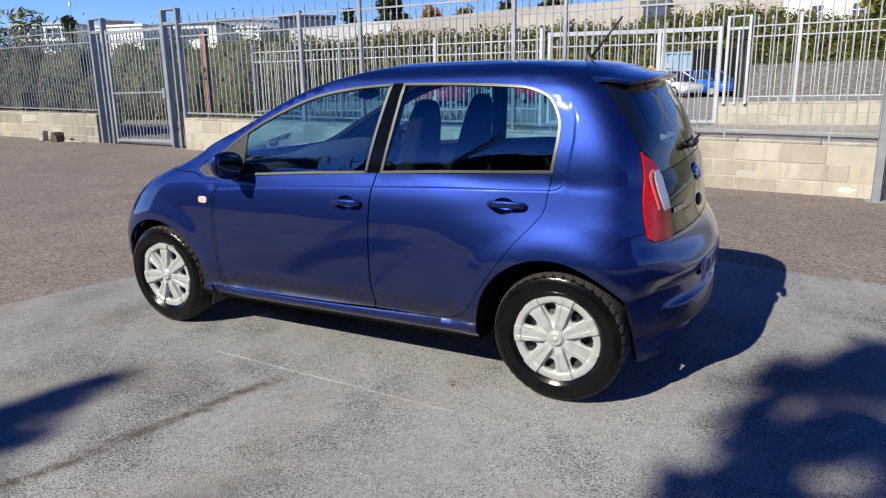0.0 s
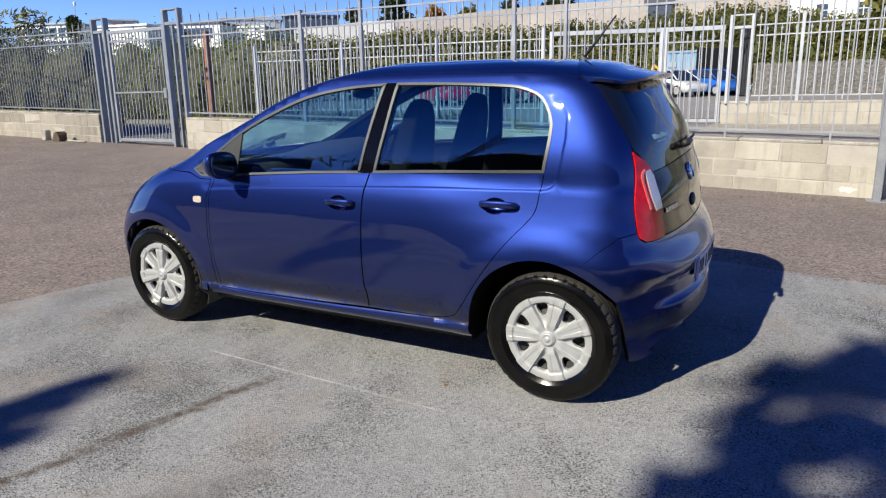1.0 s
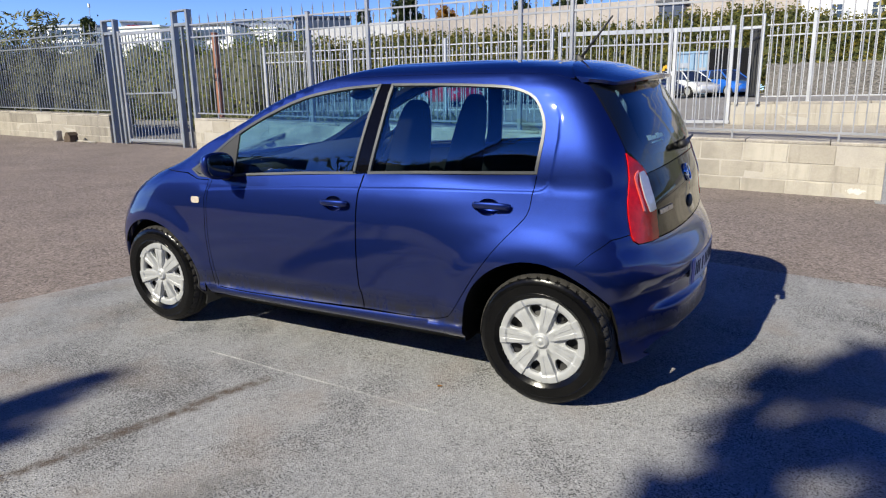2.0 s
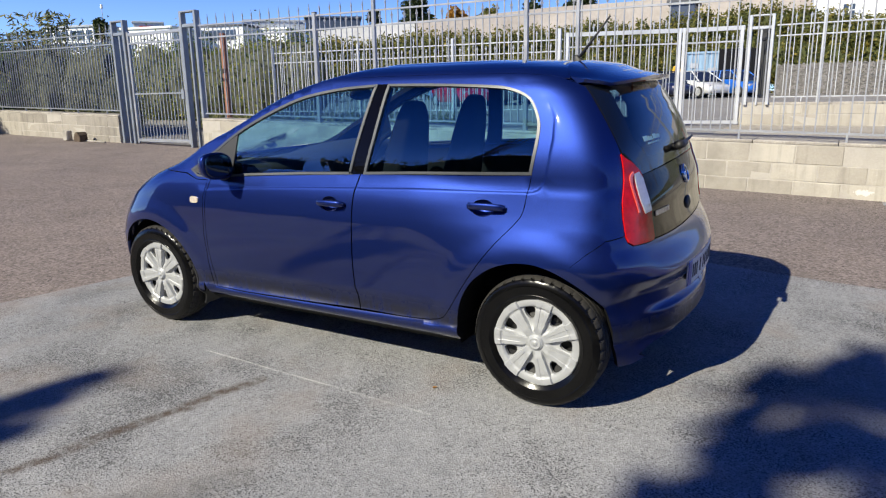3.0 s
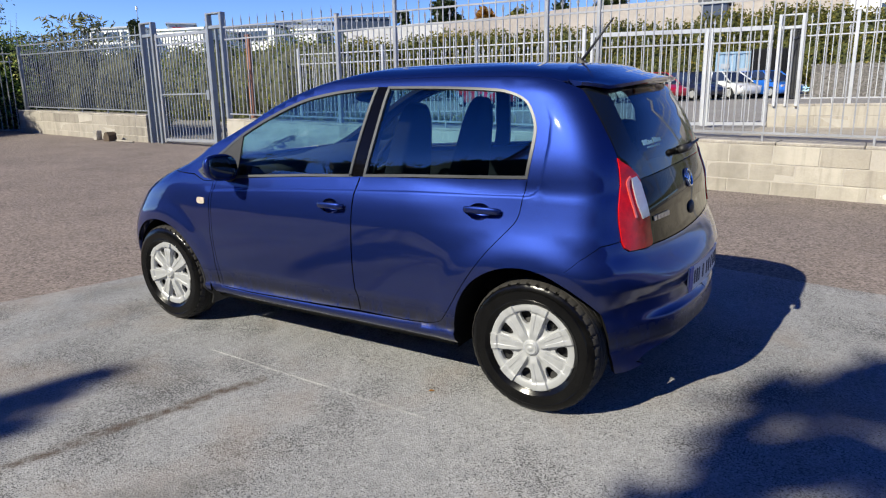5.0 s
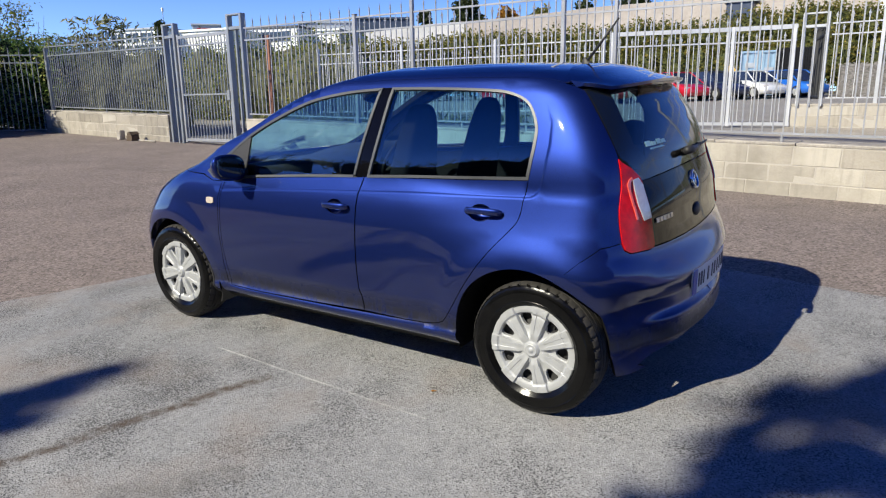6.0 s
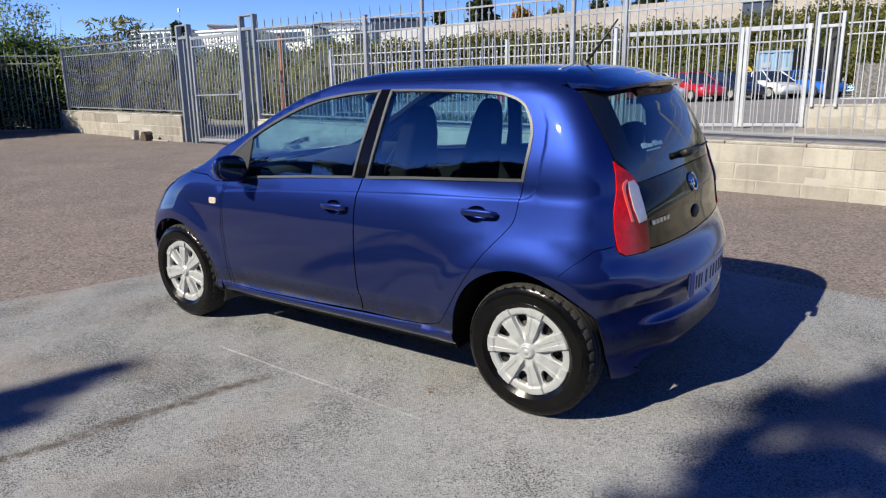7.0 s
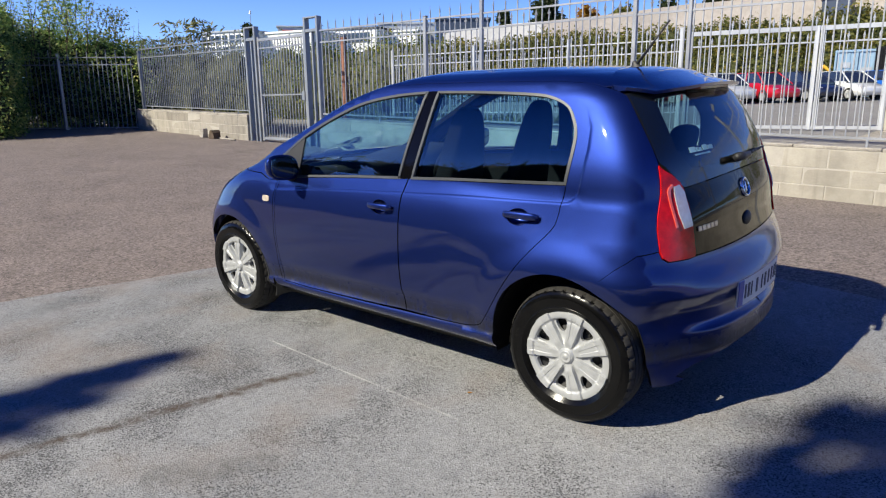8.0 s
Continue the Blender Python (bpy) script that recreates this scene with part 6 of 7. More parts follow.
def slab(name, pts, z0, z1, thick, mat, label, category, kind="structure"):
    """An upright wall along a line of places; z0 and z1 list the foot and the head."""
    V, F = [], []
    for i, (x, y) in enumerate(pts):
        a = Vector(pts[max(0, i - 1)])
        b = Vector(pts[min(len(pts) - 1, i + 1)])
        u = (b - a).normalized()
        nx, ny = -u.y * thick, u.x * thick
        V += [(x, y, z0[i]), (x, y, z1[i]), (x + nx, y + ny, z1[i]), (x + nx, y + ny, z0[i])]
    for i in range(len(pts) - 1):
        k = i * 4
        for a in range(4):
            b = (a + 1) % 4
            F.append((k + a, k + 4 + a, k + 4 + b, k + b))
    F += [(0, 1, 2, 3), tuple((len(pts) - 1) * 4 + q for q in (3, 2, 1, 0))]
    me = mesh_of(name, V, F, mat)
    bm = bmesh.new()
    bm.from_mesh(me)
    bmesh.ops.recalc_face_normals(bm, faces=bm.faces)
    bm.to_mesh(me)
    bm.free()
    return tagged(new(name, me), label, category, kind=kind)


M_CONC_W = plain("whitewashed_concrete", (0.62, 0.60, 0.56), 0.9, vary=0.15, scale=0.4, bump=0.2)
M_CONC_P = plain("pinkish_concrete", (0.42, 0.37, 0.32), 0.9, vary=0.2, scale=0.35, bump=0.2)
slab("retaining_wall_1", [(-47.4, 54), (-45.8, 55.3), (-41.9, 58.2), (-38.8, 60.2)], [4, 4, 4, 4], [8.5, 8.7, 9.3, 9.5], 0.5, M_CONC_W, "white rendered retaining wall above the hedge", "wall")
slab("retaining_wall_2", [(-38.7, 60.25), (-33.6, 63.2), (-26, 66.7), (-18.9, 69), (-12.6, 70.4), (-1.4, 71.7), (14, 72.5)], [4] * 7, [9.5, 9.9, 10.6, 10.8, 11, 11, 11], 0.5, M_CONC_P,
     "long pinkish grey concrete retaining wall on the hill", "wall")
# grassy hill that carries them
V = [(-320, 60, 2), (-200, 30, 2), (-60, 46, 3), (-40, 58, 4), (-20, 68, 4.5), (20, 72, 4.5), (160, 60, 2), (-320, 150, 12), (-200, 120, 12), (-95, 105, 13), (-70, 95, 12), (-36, 85, 11.2), (20, 90, 11.2), (160, 110, 10), (-320, 330, 14), (300, 330, 14)]
F = [(0, 1, 8, 7), (1, 2, 9, 8), (2, 3, 10, 9), (3, 4, 11, 10), (4, 5, 12, 11), (5, 6, 13, 12), (7, 8, 9, 10, 11, 12, 13, 15, 14)]
tagged(new("hillside", mesh_of("hillside", V, F, plain("hill_grass", (0.12, 0.13, 0.05), 0.95, vary=0.3, scale=0.2))), "grassy hillside beyond the hedge", "hill", kind="structure")


def stone_wall():
    """Rough stone wall at the back of the car park."""
    M_STONE = blockwork("field_stone", (0.09, 0.083, 0.073), (0.22, 0.205, 0.185))
    w = slab("stone_wall", [(-1.75, 37.6), (4, 37.9), (16, 38.4)], [1.0, 1.0, 1.0], [2.78, 2.82, 2.9], 0.6, M_STONE, "rough grey stone wall behind the car park", "wall")
    V, F = [], []
    for _ in range(3200):
        x, z = nr.uniform(-1.7, 11), nr.uniform(1.2, 2.85)
        y = 37.6 + (x + 1.75) * 0.05
        n = nr.randint(5, 8)
        k = len(V)
        r = nr.uniform(0.04, 0.10)
        ang = np.sort(nr.uniform(0, 2 * math.pi, n))
        rim = [(x + r * 1.35 * math.cos(a) * nr.uniform(0.8, 1.1), z + r * 0.8 * math.sin(a) * nr.uniform(0.8, 1.1)) for a in ang]
        d = nr.uniform(0.01, 0.035)
        V += [(p, y + 0.02, q) for p, q in rim] + [(x + (p - x) * 0.7, y - d, z + (q - z) * 0.7) for p, q in rim]
        F.append(tuple(k + n + i for i in range(n)))
        F += [(k + i, k + (i + 1) % n, k + n + (i + 1) % n, k + n + i) for i in range(n)]
    ob = new("stones", mesh_of("stones", V, F, M_STONE))
    ob.parent = w
    tagged(ob, kind="stuff")


stone_wall()


# ---------------------------------------------------------------- buildings on the skyline
M_WHITE = plain("white_cladding", (0.74, 0.74, 0.72), 0.6, vary=0.06, scale=0.3)
M_GREYCLAD = plain("grey_cladding", (0.33, 0.36, 0.40), 0.6, vary=0.1, scale=0.3)
M_NAVY = plain("navy_cladding", (0.035, 0.05, 0.085), 0.5, vary=0.15, scale=0.3)
M_DARKWIN = plain("dark_window", (0.05, 0.07, 0.10), 0.2, vary=0.2)
M_ROOFDK = plain("dark_roof", (0.07, 0.075, 0.085), 0.7, vary=0.2)
M_SIGNRED = plain("red_sign", (0.4, 0.03, 0.025), 0.5)


def building(name, p, q, base, top, depth, wall, roof, label, rows=(), cols=0, parapet=0.4):
    """A block whose long face runs from p to q; rows of windows set back into the face."""
    p, q = Vector(p), Vector(q)
    L = (q - p).length
    ang = math.degrees(math.atan2(q.y - p.y, q.x - p.x))
    b = empty(name, pose(p.x, p.y, base, 0, 0, ang))
    tagged(b, label, "building", "buildings on the hill")
    H = top - base
    part("wall", box((0, 0, 0), (L, depth, H), 0.05), wall, b)
    part("roof", box((-0.3, -0.3, H + 0.005), (L + 0.3, depth + 0.3, H + parapet), 0.05), roof, b)
    for (z0, z1) in rows:
        for c in range(cols):
            x0 = L * (c + 0.12) / cols
            x1 = L * (c + 0.88) / cols
            w = empty("window")
            w.parent = b
            part("pane", box((x0, -0.05, z0 * H), (x1, 0.03, z1 * H)), M_DARKWIN, w)
            part("sill", box((x0 - 0.05, -0.18, z0 * H - 0.15), (x1 + 0.05, -0.02, z0 * H - 0.01)), roof, w)
    return b


building("office_block", (-128.3, 72.7), (-116.7, 76.2), 8, 15.2, 10, M_WHITE, M_GREYCLAD, "white office block with dark window bands", ((0.72, 0.93), (0.45, 0.62)), 7)
building("long_white_hall", (-124.5, 78.9), (-106.4, 83.4), 8, 14.9, 20, M_WHITE, M_WHITE, "long low white hall on the hill")
sb = building("sign_building", (-136, 97.2), (-132.2, 101.9), 10, 18.9, 8, M_GREYCLAD, M_GREYCLAD, "grey hall with a red sign band")
for k in range(3):
    part("sign_bar", box((1.1 + k * 1.0, -0.2, 7.3), (1.9 + k * 1.0, -0.05, 8.3), 0.02), M_SIGNRED, sb)
building("white_hall", (-114.4, 92.4), (-101.2, 96.1), 8, 16.0, 14, M_WHITE, M_ROOFDK, "white hall with dark overhanging roof", ((0.70, 0.92),), 1)
building("grey_hall", (-106.3, 101.6), (-97.5, 109.8), 8, 17.6, 14, M_GREYCLAD, M_GREYCLAD, "pale grey hall on the hill")
building("low_white_hall", (-104.6, 100.6), (-96.7, 103.5), 8, 15.6, 6, M_WHITE, M_WHITE, "low white hall with loading front")
building("navy_hall", (-90.7, 102.5), (-82.3, 109.2), 8, 17.2, 14, M_NAVY, M_NAVY, "dark navy industrial hall", ((0.55, 0.7),), 6)
building("dark_block", (-13.5, 66.0), (-11.2, 66.2), 4, 9.8, 3, M_NAVY, M_ROOFDK, "small dark block on the hill")
wh = building("white_house", (-0.95, 56.0), (5.6, 56.4), 2.2, 9.6, 6, M_WHITE, M_ROOFDK, "white rendered house above the car park")
for x0 in (1.93, 4.6):
    win = empty("window")
    win.parent = wh
    part("pane", box((x0, -0.02, 4.5), (x0 + 0.75, 0.03, 5.45)), M_DARKWIN, win)
    part("sill", box((x0 - 0.06, -0.12, 4.38), (x0 + 0.81, -0.021, 4.46), 0.01), M_WHITE, win)
    part("mullion", box((x0 + 0.34, -0.045, 4.5), (x0 + 0.41, -0.021, 5.45), 0.005), M_WHITE, win)
    part("transom", box((x0, -0.045, 4.98), (x0 + 0.338, -0.021, 5.04), 0.005), M_WHITE, win)
    part("transom", box((x0 + 0.412, -0.045, 4.98), (x0 + 0.75, -0.021, 5.04), 0.005), M_WHITE, win)


def mast():
    m = empty("light_mast", pose(-98.1, 64.2, 9))
    tagged(m, "slim lamp mast on the hill", "mast")
    bm = bmesh.new()
    add_tube(bm, (0, 0, 0), (0, 0, 6.8), 0.07, 0.04, 8)
    part("pole", bm, M_GALV, m)
    part("lamp_head", box((-0.14, -0.14, 6.7), (0.14, 0.14, 7.3), 0.04), M_WHITE, m)


mast()


def tree(name, x, y, z, h, r, mat, label, n=2600, size=0.7, trunk=0.3, lumps=7, group="trees", crowns=None, seed=0):
    """A tapered trunk with forking limbs and a ragged crown of leaves."""
    global nr
    kept, nr = nr, np.random.RandomState(int(abs(x) * 31 + abs(y) * 17 + seed))
    t = empty(name, pose(x, y, z))
    tagged(t, label, "tree", group)
    bm = bmesh.new()
    add_tube(bm, (0, 0, -0.2), (0, 0, h * 0.55), trunk, trunk * 0.45, 10)
    L = []
    for i in range(len(crowns) if crowns else lumps):
        if crowns:
            cx, cy, cz, cr = crowns[i]
            c = Vector((cx - x, cy - y, cz - z))
            size3 = (cr, cr, cr * 0.8)
        else:
            a = i * 2.4 + nr.uniform(-0.3, 0.3)
            u = nr.uniform(0.45, 0.95)
            rr = r * nr.uniform(0.25, 0.75) * (1.15 - 0.6 * (u - 0.45))
            c = Vector((rr * math.cos(a), rr * math.sin(a), h * u))
            size3 = (r * nr.uniform(0.38, 0.6), r * nr.uniform(0.38, 0.6), h * nr.uniform(0.12, 0.2))
        s = Vector((0, 0, h * nr.uniform(0.22, 0.5)))
        m = s.lerp(c, 0.55) + Vector((0, 0, 0.08 * h))
        add_tube(bm, s, m, trunk * 0.35, trunk * 0.2, 6)
        add_tube(bm, m, c, trunk * 0.2, trunk * 0.06, 6)
        L.append((c.x, c.y, c.z, *size3))
    part("trunk", bm, M_BARK, t)
    leaves("crown", lump_points(n, L, 0.1 if crowns else 0.25), size, mat, "", "", 0.6, parent=t, kind="")
    nr = kept
    return t


tree("tree", -83.8, 132, 12, 11, 4.2, M_DARKLEAF, "dark rounded evergreen on the skyline", 3000, 0.9, 0.4, 9)
tree("tree", -75.5, 137.5, 12, 10, 3.0, M_AUTUMN, "orange autumn tree on the skyline", 1600, 0.9)
tree("tree", -86.5, 119.5, 12, 7.5, 2.2, M_DARKLEAF, "dark green tree on the skyline", 1300, 0.8)
tree("tree", -79.0, 123, 12, 7.8, 1.8, M_DARKLEAF, "dark green tree on the skyline", 1200, 0.8)
tree("tree", -69, 140, 12, 9, 2.5, M_HEDGE, "olive green tree on the skyline", 1300, 0.8)
tree("tree", -60, 142, 12, 10, 4.0, M_DARKLEAF, "dark green tree on the skyline", 1600, 0.9)
tree("tree", -50, 146, 12, 11, 4.2, M_DARKLEAF, "dark green tree on the skyline", 1600, 0.9)
tree("tree", -98.4, 63.8, 8.5, 5.4, 1.3, M_DARKLEAF, "small dark tree by the lamp mast", 900, 0.5, 0.2)
tree("tree", 5.6, 54, 2.2, 6.2, 1.9, M_HEDGE, "olive green tree by the white house", 1500, 0.7)


# ---------------------------------------------------------------- car park
M_TYREFAR = plain("far_tyre", (0.015, 0.015, 0.015), 0.8)
M_CARGLASS = plain("dark_car_glass", (0.02, 0.025, 0.03), 0.08, Coat_Weight=1.0)


def parked_car(label, colour, x, y, turn, length=4.1, tall=1.47, metal=0.2):
    """A plain hatchback: lofted body, glasshouse with panes, lamps and wheels."""
    z = float(ground_z(x, y)) + 0.012
    c = empty("parked_car", pose(x, y, z, 0, 0, turn))
    tagged(c, label, "car", "cars in the car park")
    paint = plain("paint_" + label.split()[0], colour, 0.3, metal, vary=0.05, Coat_Weight=1.0, Coat_Roughness=0.03)
    Lh = length / 2
    st = [(-Lh, 0.45, 0.70, 0.62), (-Lh + 0.12, 0.28, 0.86, 0.76), (-Lh + 0.7, 0.2, 0.94, 0.86), (-0.2, 0.2, 0.97, 0.88), (0.7, 0.2, 0.96, 0.88), (Lh - 0.75, 0.2, 0.84, 0.86), (Lh - 0.15, 0.25, 0.68, 0.78), (Lh, 0.38, 0.6, 0.62)]
    bm = bmesh.new()
    rings = []
    for X, z0, z1, w in st:
        zz = z1 * tall / 1.47
        rings.append([bm.verts.new((X, s * a * w, b)) for s, a, b in ((-1, 0.9, z0), (-1, 1.0, (z0 + zz) * 0.45), (-1, 0.97, zz * 0.9), (-1, 0.86, zz), (1, 0.86, zz), (1, 0.97, zz * 0.9), (1, 1.0, (z0 + zz) * 0.45), (1, 0.9, z0))])
    for A, B in zip(rings, rings[1:]):
        for k in range(8):
            bm.faces.new((A[k], A[(k + 1) % 8], B[(k + 1) % 8], B[k]))
    bm.faces.new(rings[0])
    bm.faces.new(rings[-1])
    bmesh.ops.recalc_face_normals(bm, faces=bm.faces)
    bmesh.ops.bevel(bm, geom=bm.edges[:], offset=0.02, segments=1, affect="EDGES")
    part("body", bm, paint, c, "", True)
    bm = bmesh.new()
    rings = []
    for X, z0, z1, w in ((-Lh + 0.25, 0.90, 0.96, 0.72), (-Lh + 0.65, 0.92, tall - 0.04, 0.60), (-0.3, 0.94, tall, 0.62), (0.45, 0.94, tall - 0.05, 0.60), (Lh - 0.78, 0.84, 0.90, 0.72)):
        rings.append([bm.verts.new((X, -w * 1.15, z0)), bm.verts.new((X, -w, z1)), bm.verts.new((X, w, z1)), bm.verts.new((X, w * 1.15, z0))])
    for A, B in zip(rings, rings[1:]):
        for k in range(4):
            bm.faces.new((A[k], A[(k + 1) % 4], B[(k + 1) % 4], B[k]))
    bm.faces.new(rings[0])
    bm.faces.new(rings[-1])
    bmesh.ops.recalc_face_normals(bm, faces=bm.faces)
    part("glasshouse", bm, M_CARGLASS, c, "dark side windows")
    bm = bmesh.new()
    add_box(bm, (-Lh + 0.62, -0.60, tall - 0.035), (0.46, 0.60, tall + 0.012), 0.02)
    for s in (-1, 1):
        for X0, X1, za in ((-0.32, -0.24, 0.94),):
            add_tube(bm, (X0, s * 0.72, za), (X0, s * 0.615, tall - 0.02), 0.035, seg=6)
        add_tube(bm, (Lh - 0.80, s * 0.80, 0.88), (0.44, s * 0.60, tall - 0.03), 0.035, seg=6)
        add_tube(bm, (-Lh + 0.30, s * 0.79, 0.93), (-Lh + 0.64, s * 0.60, tall - 0.03), 0.06, seg=6)
    part("roof", bm, paint, c)
    for X in (-Lh + 0.72, Lh - 0.78):
        for s in (-1, 1):
            w = empty("wheel")
            w.parent = c
            w.matrix_local = pose(X, s * 0.77, 0.31, -90 * s)
            bm = bmesh.new()
            add_lathe(bm, [(0.20, 0.09), (0.29, 0.10), (0.31, 0.05), (0.31, -0.1), (0.2, -0.1)], 24)
            part("tyre", bm, M_TYREFAR, w, "", True)
            bm = bmesh.new()
            add_lathe(bm, [(0.0, 0.07), (0.06, 0.085), (0.19, 0.085), (0.205, 0.09)], 20)
            for k in range(5):
                a = k * 2 * math.pi / 5
                add_tube(bm, (0.05 * math.cos(a), 0.05 * math.sin(a), 0.09), (0.19 * math.cos(a), 0.19 * math.sin(a), 0.09), 0.022, seg=6)
            part("rim", bm, M_CAP, w)
    for s in (-1, 1):
        part("tail_lamp", box((-Lh + 0.02, s * 0.66 - 0.1, 0.66), (-Lh + 0.14, s * 0.66 + 0.1, 0.86), 0.02), M_RED, c, "red tail lamp")
        part("headlamp", box((Lh - 0.22, s * 0.62 - 0.13, 0.55), (Lh - 0.08, s * 0.62 + 0.13, 0.68), 0.02), M_CLEAR, c, "clear headlamp")


PARK = [("white hatchback parked in the car park row", (0.75, 0.75, 0.74), -5.97, 37.6, -38), ("bright blue hatchback parked beyond a white one", (0.02, 0.14, 0.55), -4.1, 38.9, -38), ("dark navy hatchback parked in the car park row", (0.015, 0.02, 0.05), -7.46, 35.7, -38),
        ("crimson hatchback parked in the car park row", (0.5, 0.012, 0.025), -8.95, 33.8, -38), ("silver white hatchback parked in the car park row", (0.6, 0.61, 0.62), -10.44, 31.9, -38), ("bright red hatchback parked in the car park row", (0.55, 0.015, 0.02), -11.93, 30.0, -38), ("dark grey hatchback parked in the car park row", (0.03, 0.03, 0.033), -13.42, 28.1, -38), ("red hatchback parked at the end of the row", (0.5, 0.012, 0.02), -14.91, 26.2, -38),
        ("dark blue hatchback parked beside the hedge", (0.02, 0.05, 0.16), -14.0, 35.6, 10), ("pale blue hatchback parked beside the hedge", (0.15, 0.28, 0.5), -19.2, 34.4, 10)]
for lab, colr, px, py, tn in PARK:
    parked_car(lab, colr, px, py, tn)


def container():
    x, y = -7.2, 41.4
    c = empty("shipping_container", pose(x, y, float(ground_z(x, y)) + 0.1, 0, 0, 6))
    tagged(c, "pale blue corrugated storage container", "container")
    M_CONT = plain("pale_blue_steel", (0.22, 0.33, 0.44), 0.55, vary=0.12, scale=1.5)
    V, F = [], []
    n = 28
    for i in range(n + 1):
        X = 2.1 * i / n
        d = 0.035 if (i // 2) % 2 else 0.0
        V += [(X, d, 0.1), (X, d, 2.5)]
    for i in range(n):
        F.append((2 * i, 2 * i + 2, 2 * i + 3, 2 * i + 1))
    k = len(V)
    V += [(0, 2.4, 0.1), (0, 2.4, 2.5), (2.1, 2.4, 0.1), (2.1, 2.4, 2.5)]
    F += [(0, 1, k + 1, k), (2 * n, k + 2, k + 3, 2 * n + 1), (k, k + 1, k + 3, k + 2), (1, 2 * n + 1, k + 3, k + 1)]
    part("body", mesh_of("body", V, F, M_CONT), None, c)
    for z in (0.0, 2.45):
        part("frame_rail", box((-0.05, -0.06, z), (2.15, 0.06, z + 0.13), 0.01), M_CONT, c)
    for X in (-0.05, 1.0, 2.05):
        part("frame_post", box((X, -0.07, 0.131), (X + 0.1, 0.03, 2.449), 0.01), M_CONT, c)
    for (x0, z0, x1, z1) in ((0.25, 1.6, 0.75, 1.9), (0.3, 1.2, 0.7, 1.35), (1.3, 1.2, 1.8, 1.6)):
        part("label_panel", box((x0, -0.03, z0), (x1, -0.012, z1)), M_GREYCLAD, c)


container()


def black_store():
    x, y = -5.15, 40.5
    c = empty("black_store", pose(x, y, float(ground_z(x, y)), 0, 0, 4))
    tagged(c, "black slatted screen beside the container", "screen")
    M_BLK = plain("black_paint", (0.008, 0.008, 0.009), 0.7, Specular_IOR_Level=0.15)
    n = 22
    for i in range(n):
        part("slat", box((i * 0.115, 0, 0.05), (i * 0.115 + 0.10, 0.03, 2.75), 0.004), M_BLK, c)
    for z in (0.4, 2.3):
        part("rail", box((0, 0.032, z), (2.53, 0.08, z + 0.1), 0.005), M_BLK, c)
    part("back_board", box((0, 0.09, 0), (2.53, 0.12, 2.7), 0.004), M_BLK, c)


black_store()


def digger():
    x, y = -8.1, 40.6
    c = empty("yellow_machine", pose(x, y, float(ground_z(x, y))))
    tagged(c, "small yellow site machine beside the container", "machine")
    M_YEL = plain("yellow_paint", (0.65, 0.36, 0.02), 0.5)
    bm = bmesh.new()
    add_box(bm, (-0.4, -0.4, 0.5), (0.5, 0.4, 1.3), 0.08)
    part("body", bm, M_YEL, c)
    bm = bmesh.new()
    add_tube(bm, (0.2, 0, 1.0), (0.45, 0, 1.85), 0.11, 0.09, 8)
    add_tube(bm, (0.45, 0, 1.85), (0.8, 0, 1.55), 0.09, 0.07, 8)
    part("arm", bm, M_YEL, c)
    part("track", box((-0.5, -0.45, 0), (0.6, 0.45, 0.45), 0.12), M_TYREFAR, c)


digger()

# ---------------------------------------------------------------- behind the camera: what shades the yard and shows in the windows
slab("retaining_wall_3", [(-24, -10.5), (16, -10.1)], [-1.2, -1.2], [1.5, 1.5], 0.4, M_CONC_P, "plain grey retaining wall closing the yard", "wall")
railing("galvanised railings on top of the yard's retaining wall", (-18, -10.65), (15, -10.25), flat(1.62), flat(4.22), flat(4.42), 0.36,
        posts=[(-14, 4.6, 0.07), (-8, 4.6, 0.07), (-2, 4.6, 0.07), (4, 4.6, 0.07), (10, 4.6, 0.07)], feet=0.13, mat=M_OLDSTEEL, bars=(BAR_OLD, BAR_OLD))


def near_hedge():
    lumps = []
    for i in range(24):
        x = -20 + i * 1.6
        y = -9.6 + nr.uniform(-0.3, 0.3)
        lumps.append((x, y, 2.75, 1.3, 0.8, 1.5 + 0.2 * math.sin(i * 1.3)))
        lumps.append((x + 0.8, y, 1.2, 1.3, 0.9, 1.6))
    thicket("hedge", lumps, 9000, 0.25, M_DARKLEAF, "dark clipped hedge behind the near railings", "hedge", scale=0.9)


near_hedge()
# crowns stand on the sun's line over the places that they shade
SHIFT = (0.15, 0.0)


def over(x, y, h, r):
    h *= 1.5
    return (x + SHIFT[0] - h * 0.435, y + SHIFT[1] - h * 1.226, h, r)


tree("shade_tree", -3.4, -13.2, float(ground_z(-3.4, -13.2)), 10.5, 2.6, M_DARKLEAF, "dark leafy tree that shades the yard", 2900, 0.20, 0.2, 10, "shade trees",
     [over(0.80, -0.22, 6.2, 0.26), over(1.18, 0.12, 6.4, 0.30), over(1.62, 0.18, 6.6, 0.42), over(0.72, -0.78, 6.0, 0.24), over(0.95, -0.60, 6.3, 0.22), over(1.55, -0.62, 6.4, 0.42), over(0.62, -1.30, 5.9, 0.26),
      over(1.15, -1.42, 6.1, 0.36), over(0.50, -1.75, 5.8, 0.30), over(2.05, 0.15, 6.8, 0.50), over(2.3, -0.7, 6.6, 0.6), over(1.9, -1.5, 6.2, 0.55), over(1.28, -0.25, 6.9, 0.24), over(0.9, -2.0, 5.8, 0.4)])
SHIFT = (-0.03, -0.09)
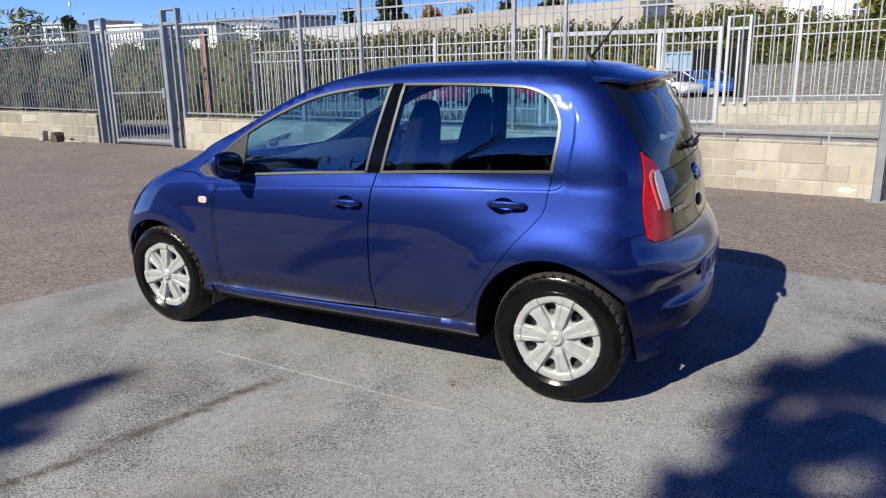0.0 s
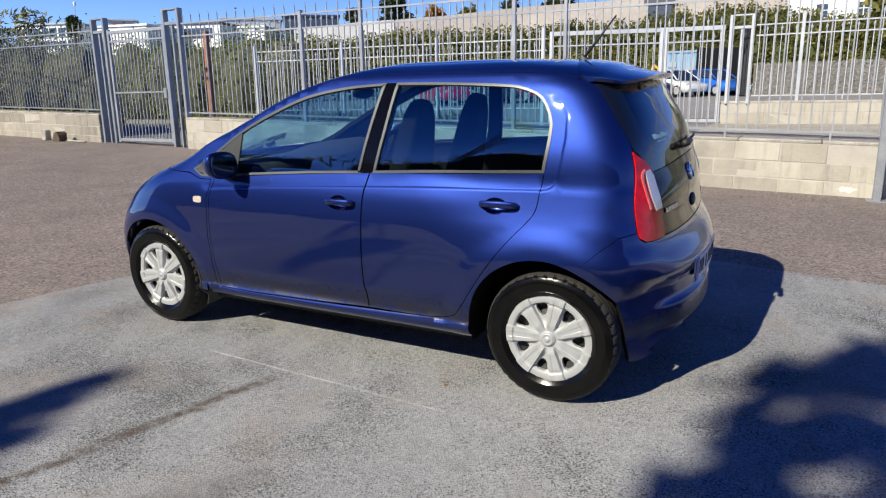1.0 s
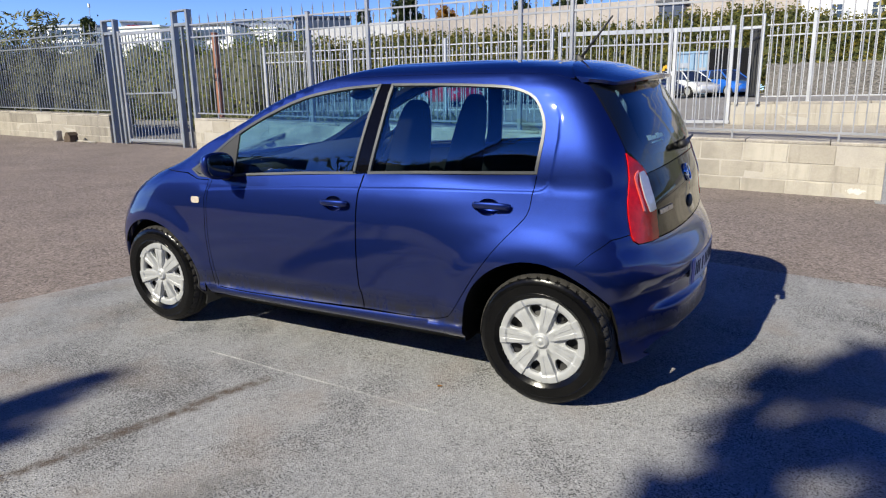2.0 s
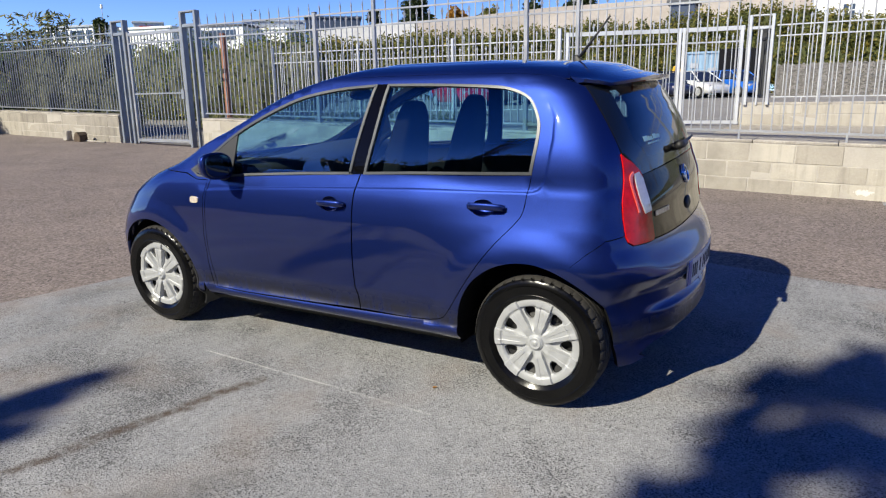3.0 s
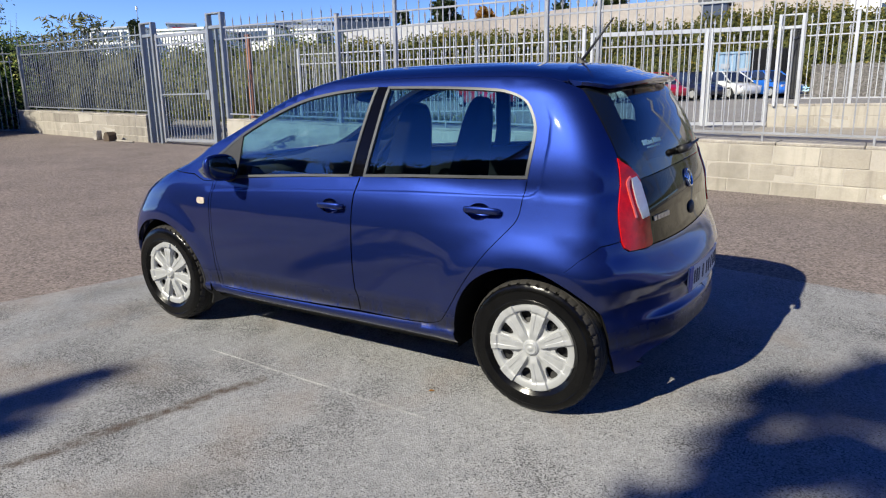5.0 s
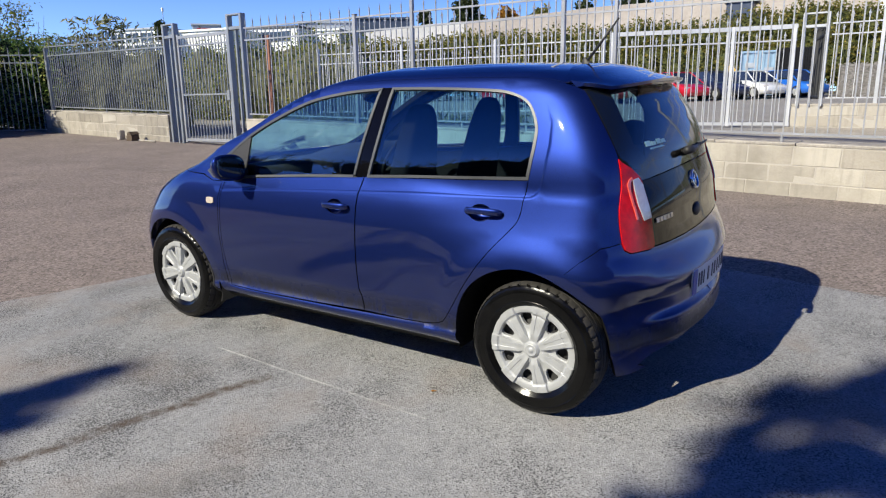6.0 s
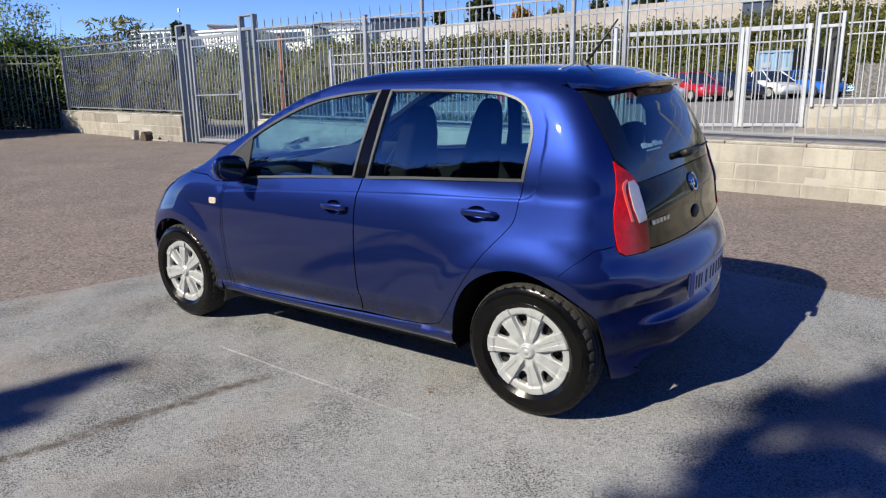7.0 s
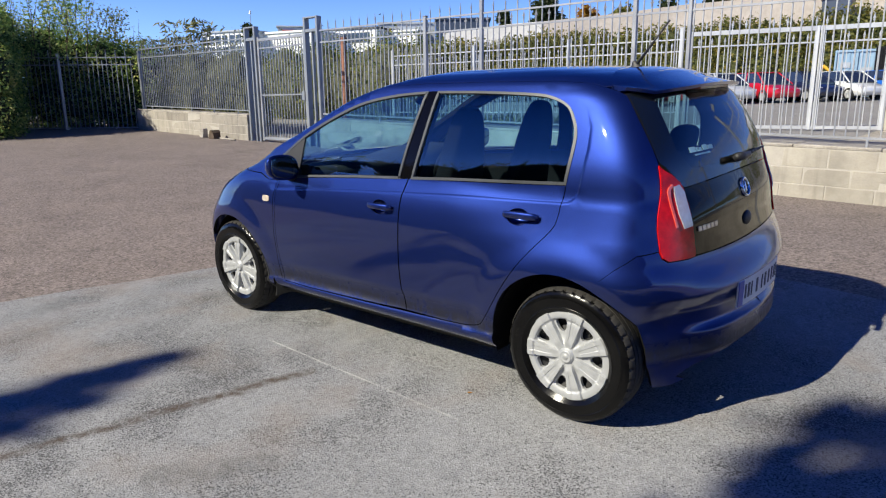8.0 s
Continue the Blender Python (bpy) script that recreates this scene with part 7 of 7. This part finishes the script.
tree("shade_tree", -7.4, -14.2, float(ground_z(-7.4, -14.2)), 10.0, 1.5, M_DARKLEAF, "slim leafy tree that shades the yard", 400, 0.18, 0.12, 6, "shade trees",
     [over(-2.08, -1.46, 6.0, 0.08), over(-2.12, -1.60, 5.9, 0.11), over(-2.06, -1.76, 6.0, 0.14), over(-2.16, -1.92, 6.1, 0.18), over(-2.02, -2.08, 6.2, 0.20), over(-2.20, -2.28, 6.3, 0.20), over(-1.92, -2.45, 5.9, 0.16), over(-2.2, -2.75, 6.4, 0.30)])

# ---------------------------------------------------------------- block walls, piece by piece
def block_mesh(name, L, h, d, mat, seed, r=0.008):
    rnd = random.Random(seed)
    bm = box((0, 0, 0), (L, d, h), r)
    for v in bm.verts:
        v.co += Vector((rnd.uniform(-1, 1), rnd.uniform(-1, 1), rnd.uniform(-1, 1))) * 0.003
    me = bpy.data.meshes.new(name)
    bm.to_mesh(me)
    bm.free()
    me.materials.append(mat)
    return me


def block_wall(name, label, x0, x1, yf, foot, top, courses, length, mat, thick=0.30, gap=0.004, coping=0.06, deep=0.33):
    """A wall of laid blocks: a mortar core with the blocks standing proud of it and a coping on top."""
    y0, y1 = yf(x0), yf(x1)
    V = [(x0, y0 + 0.003, foot(x0) - 0.3), (x1, y1 + 0.003, foot(x1) - 0.3), (x1, y1 + thick, foot(x1) - 0.3), (x0, y0 + thick, foot(x0) - 0.3),
         (x0, y0 + 0.003, top(x0) - coping), (x1, y1 + 0.003, top(x1) - coping), (x1, y1 + thick, top(x1) - coping), (x0, y0 + thick, top(x0) - coping)]
    F = [(0, 1, 5, 4), (1, 2, 6, 5), (2, 3, 7, 6), (3, 0, 4, 7), (4, 5, 6, 7), (3, 2, 1, 0)]
    w = tagged(new(name, mesh_of(name, V, F, M_MORTAR)), label, "wall", kind="structure")
    rnd = random.Random(7)
    ang = math.degrees(math.atan2(y1 - y0, x1 - x0))
    pitch = -math.degrees(math.atan2(top(x1) - top(x0), x1 - x0))
    meshes = {}
    z = -coping
    n = len(courses)
    for k, h in enumerate(courses):
        z -= h
        x = x0 - (length * 0.5 if k % 2 else 0.0)
        while x < x1:
            a, b = max(x, x0), min(x + length, x1)
            if b - a > 0.05:
                key = (k, round(b - a, 2), rnd.randrange(3))
                if key not in meshes:
                    meshes[key] = block_mesh("block", key[1] - gap, h - gap, 0.16, mat, len(meshes))
                o = new("block", meshes[key])
                o.parent = w
                o.matrix_local = pose(a, yf(a) + rnd.uniform(-0.004, 0.004), top(a) + z + gap / 2, rnd.uniform(-0.6, 0.6), pitch, ang)
            x += length
    # coping slabs
    L = 0.9
    x = x0
    cm = block_mesh("coping_slab", L - 0.006, coping, deep, M_COPING, 99)
    while x < x1 - 0.1:
        o = new("coping_slab", cm if x + L <= x1 else block_mesh("coping_slab", x1 - x, coping, deep, M_COPING, 98))
        o.parent = w
        o.matrix_local = pose(x, yf(x) + 0.002, top(x) - coping + 0.002, 0, pitch, ang)
        x += L
    return w


w_top = lambda x: 0.745 - 0.024 * x
w_foot = lambda x: float(ground_z(x, wall_y(x) - 0.05))
block_wall("wall_front_1", "low cream concrete block wall under the railings", -9.68, 7.5, wall_y, w_foot, w_top, [0.225, 0.2, 0.24, 0.22], 0.494, M_BLOCK, thick=0.55, deep=0.6, coping=0.035)
block_wall("wall_front_2", "low weathered block wall beside the gate", -18.2, -12.40, wall_y, w_foot, w_top, [0.225, 0.2, 0.24, 0.22], 0.60, M_BLOCK3, thick=0.55, deep=0.6, coping=0.035)
block_wall("wall_inner", "cream block wall under the inner fence", -0.80, 8.0, lambda x: 13.12 + 0.03 * (x + 0.8), lambda x: 0.55, flat(1.10), [0.2, 0.23, 0.23], 0.62, M_BLOCK2, coping=0.05)
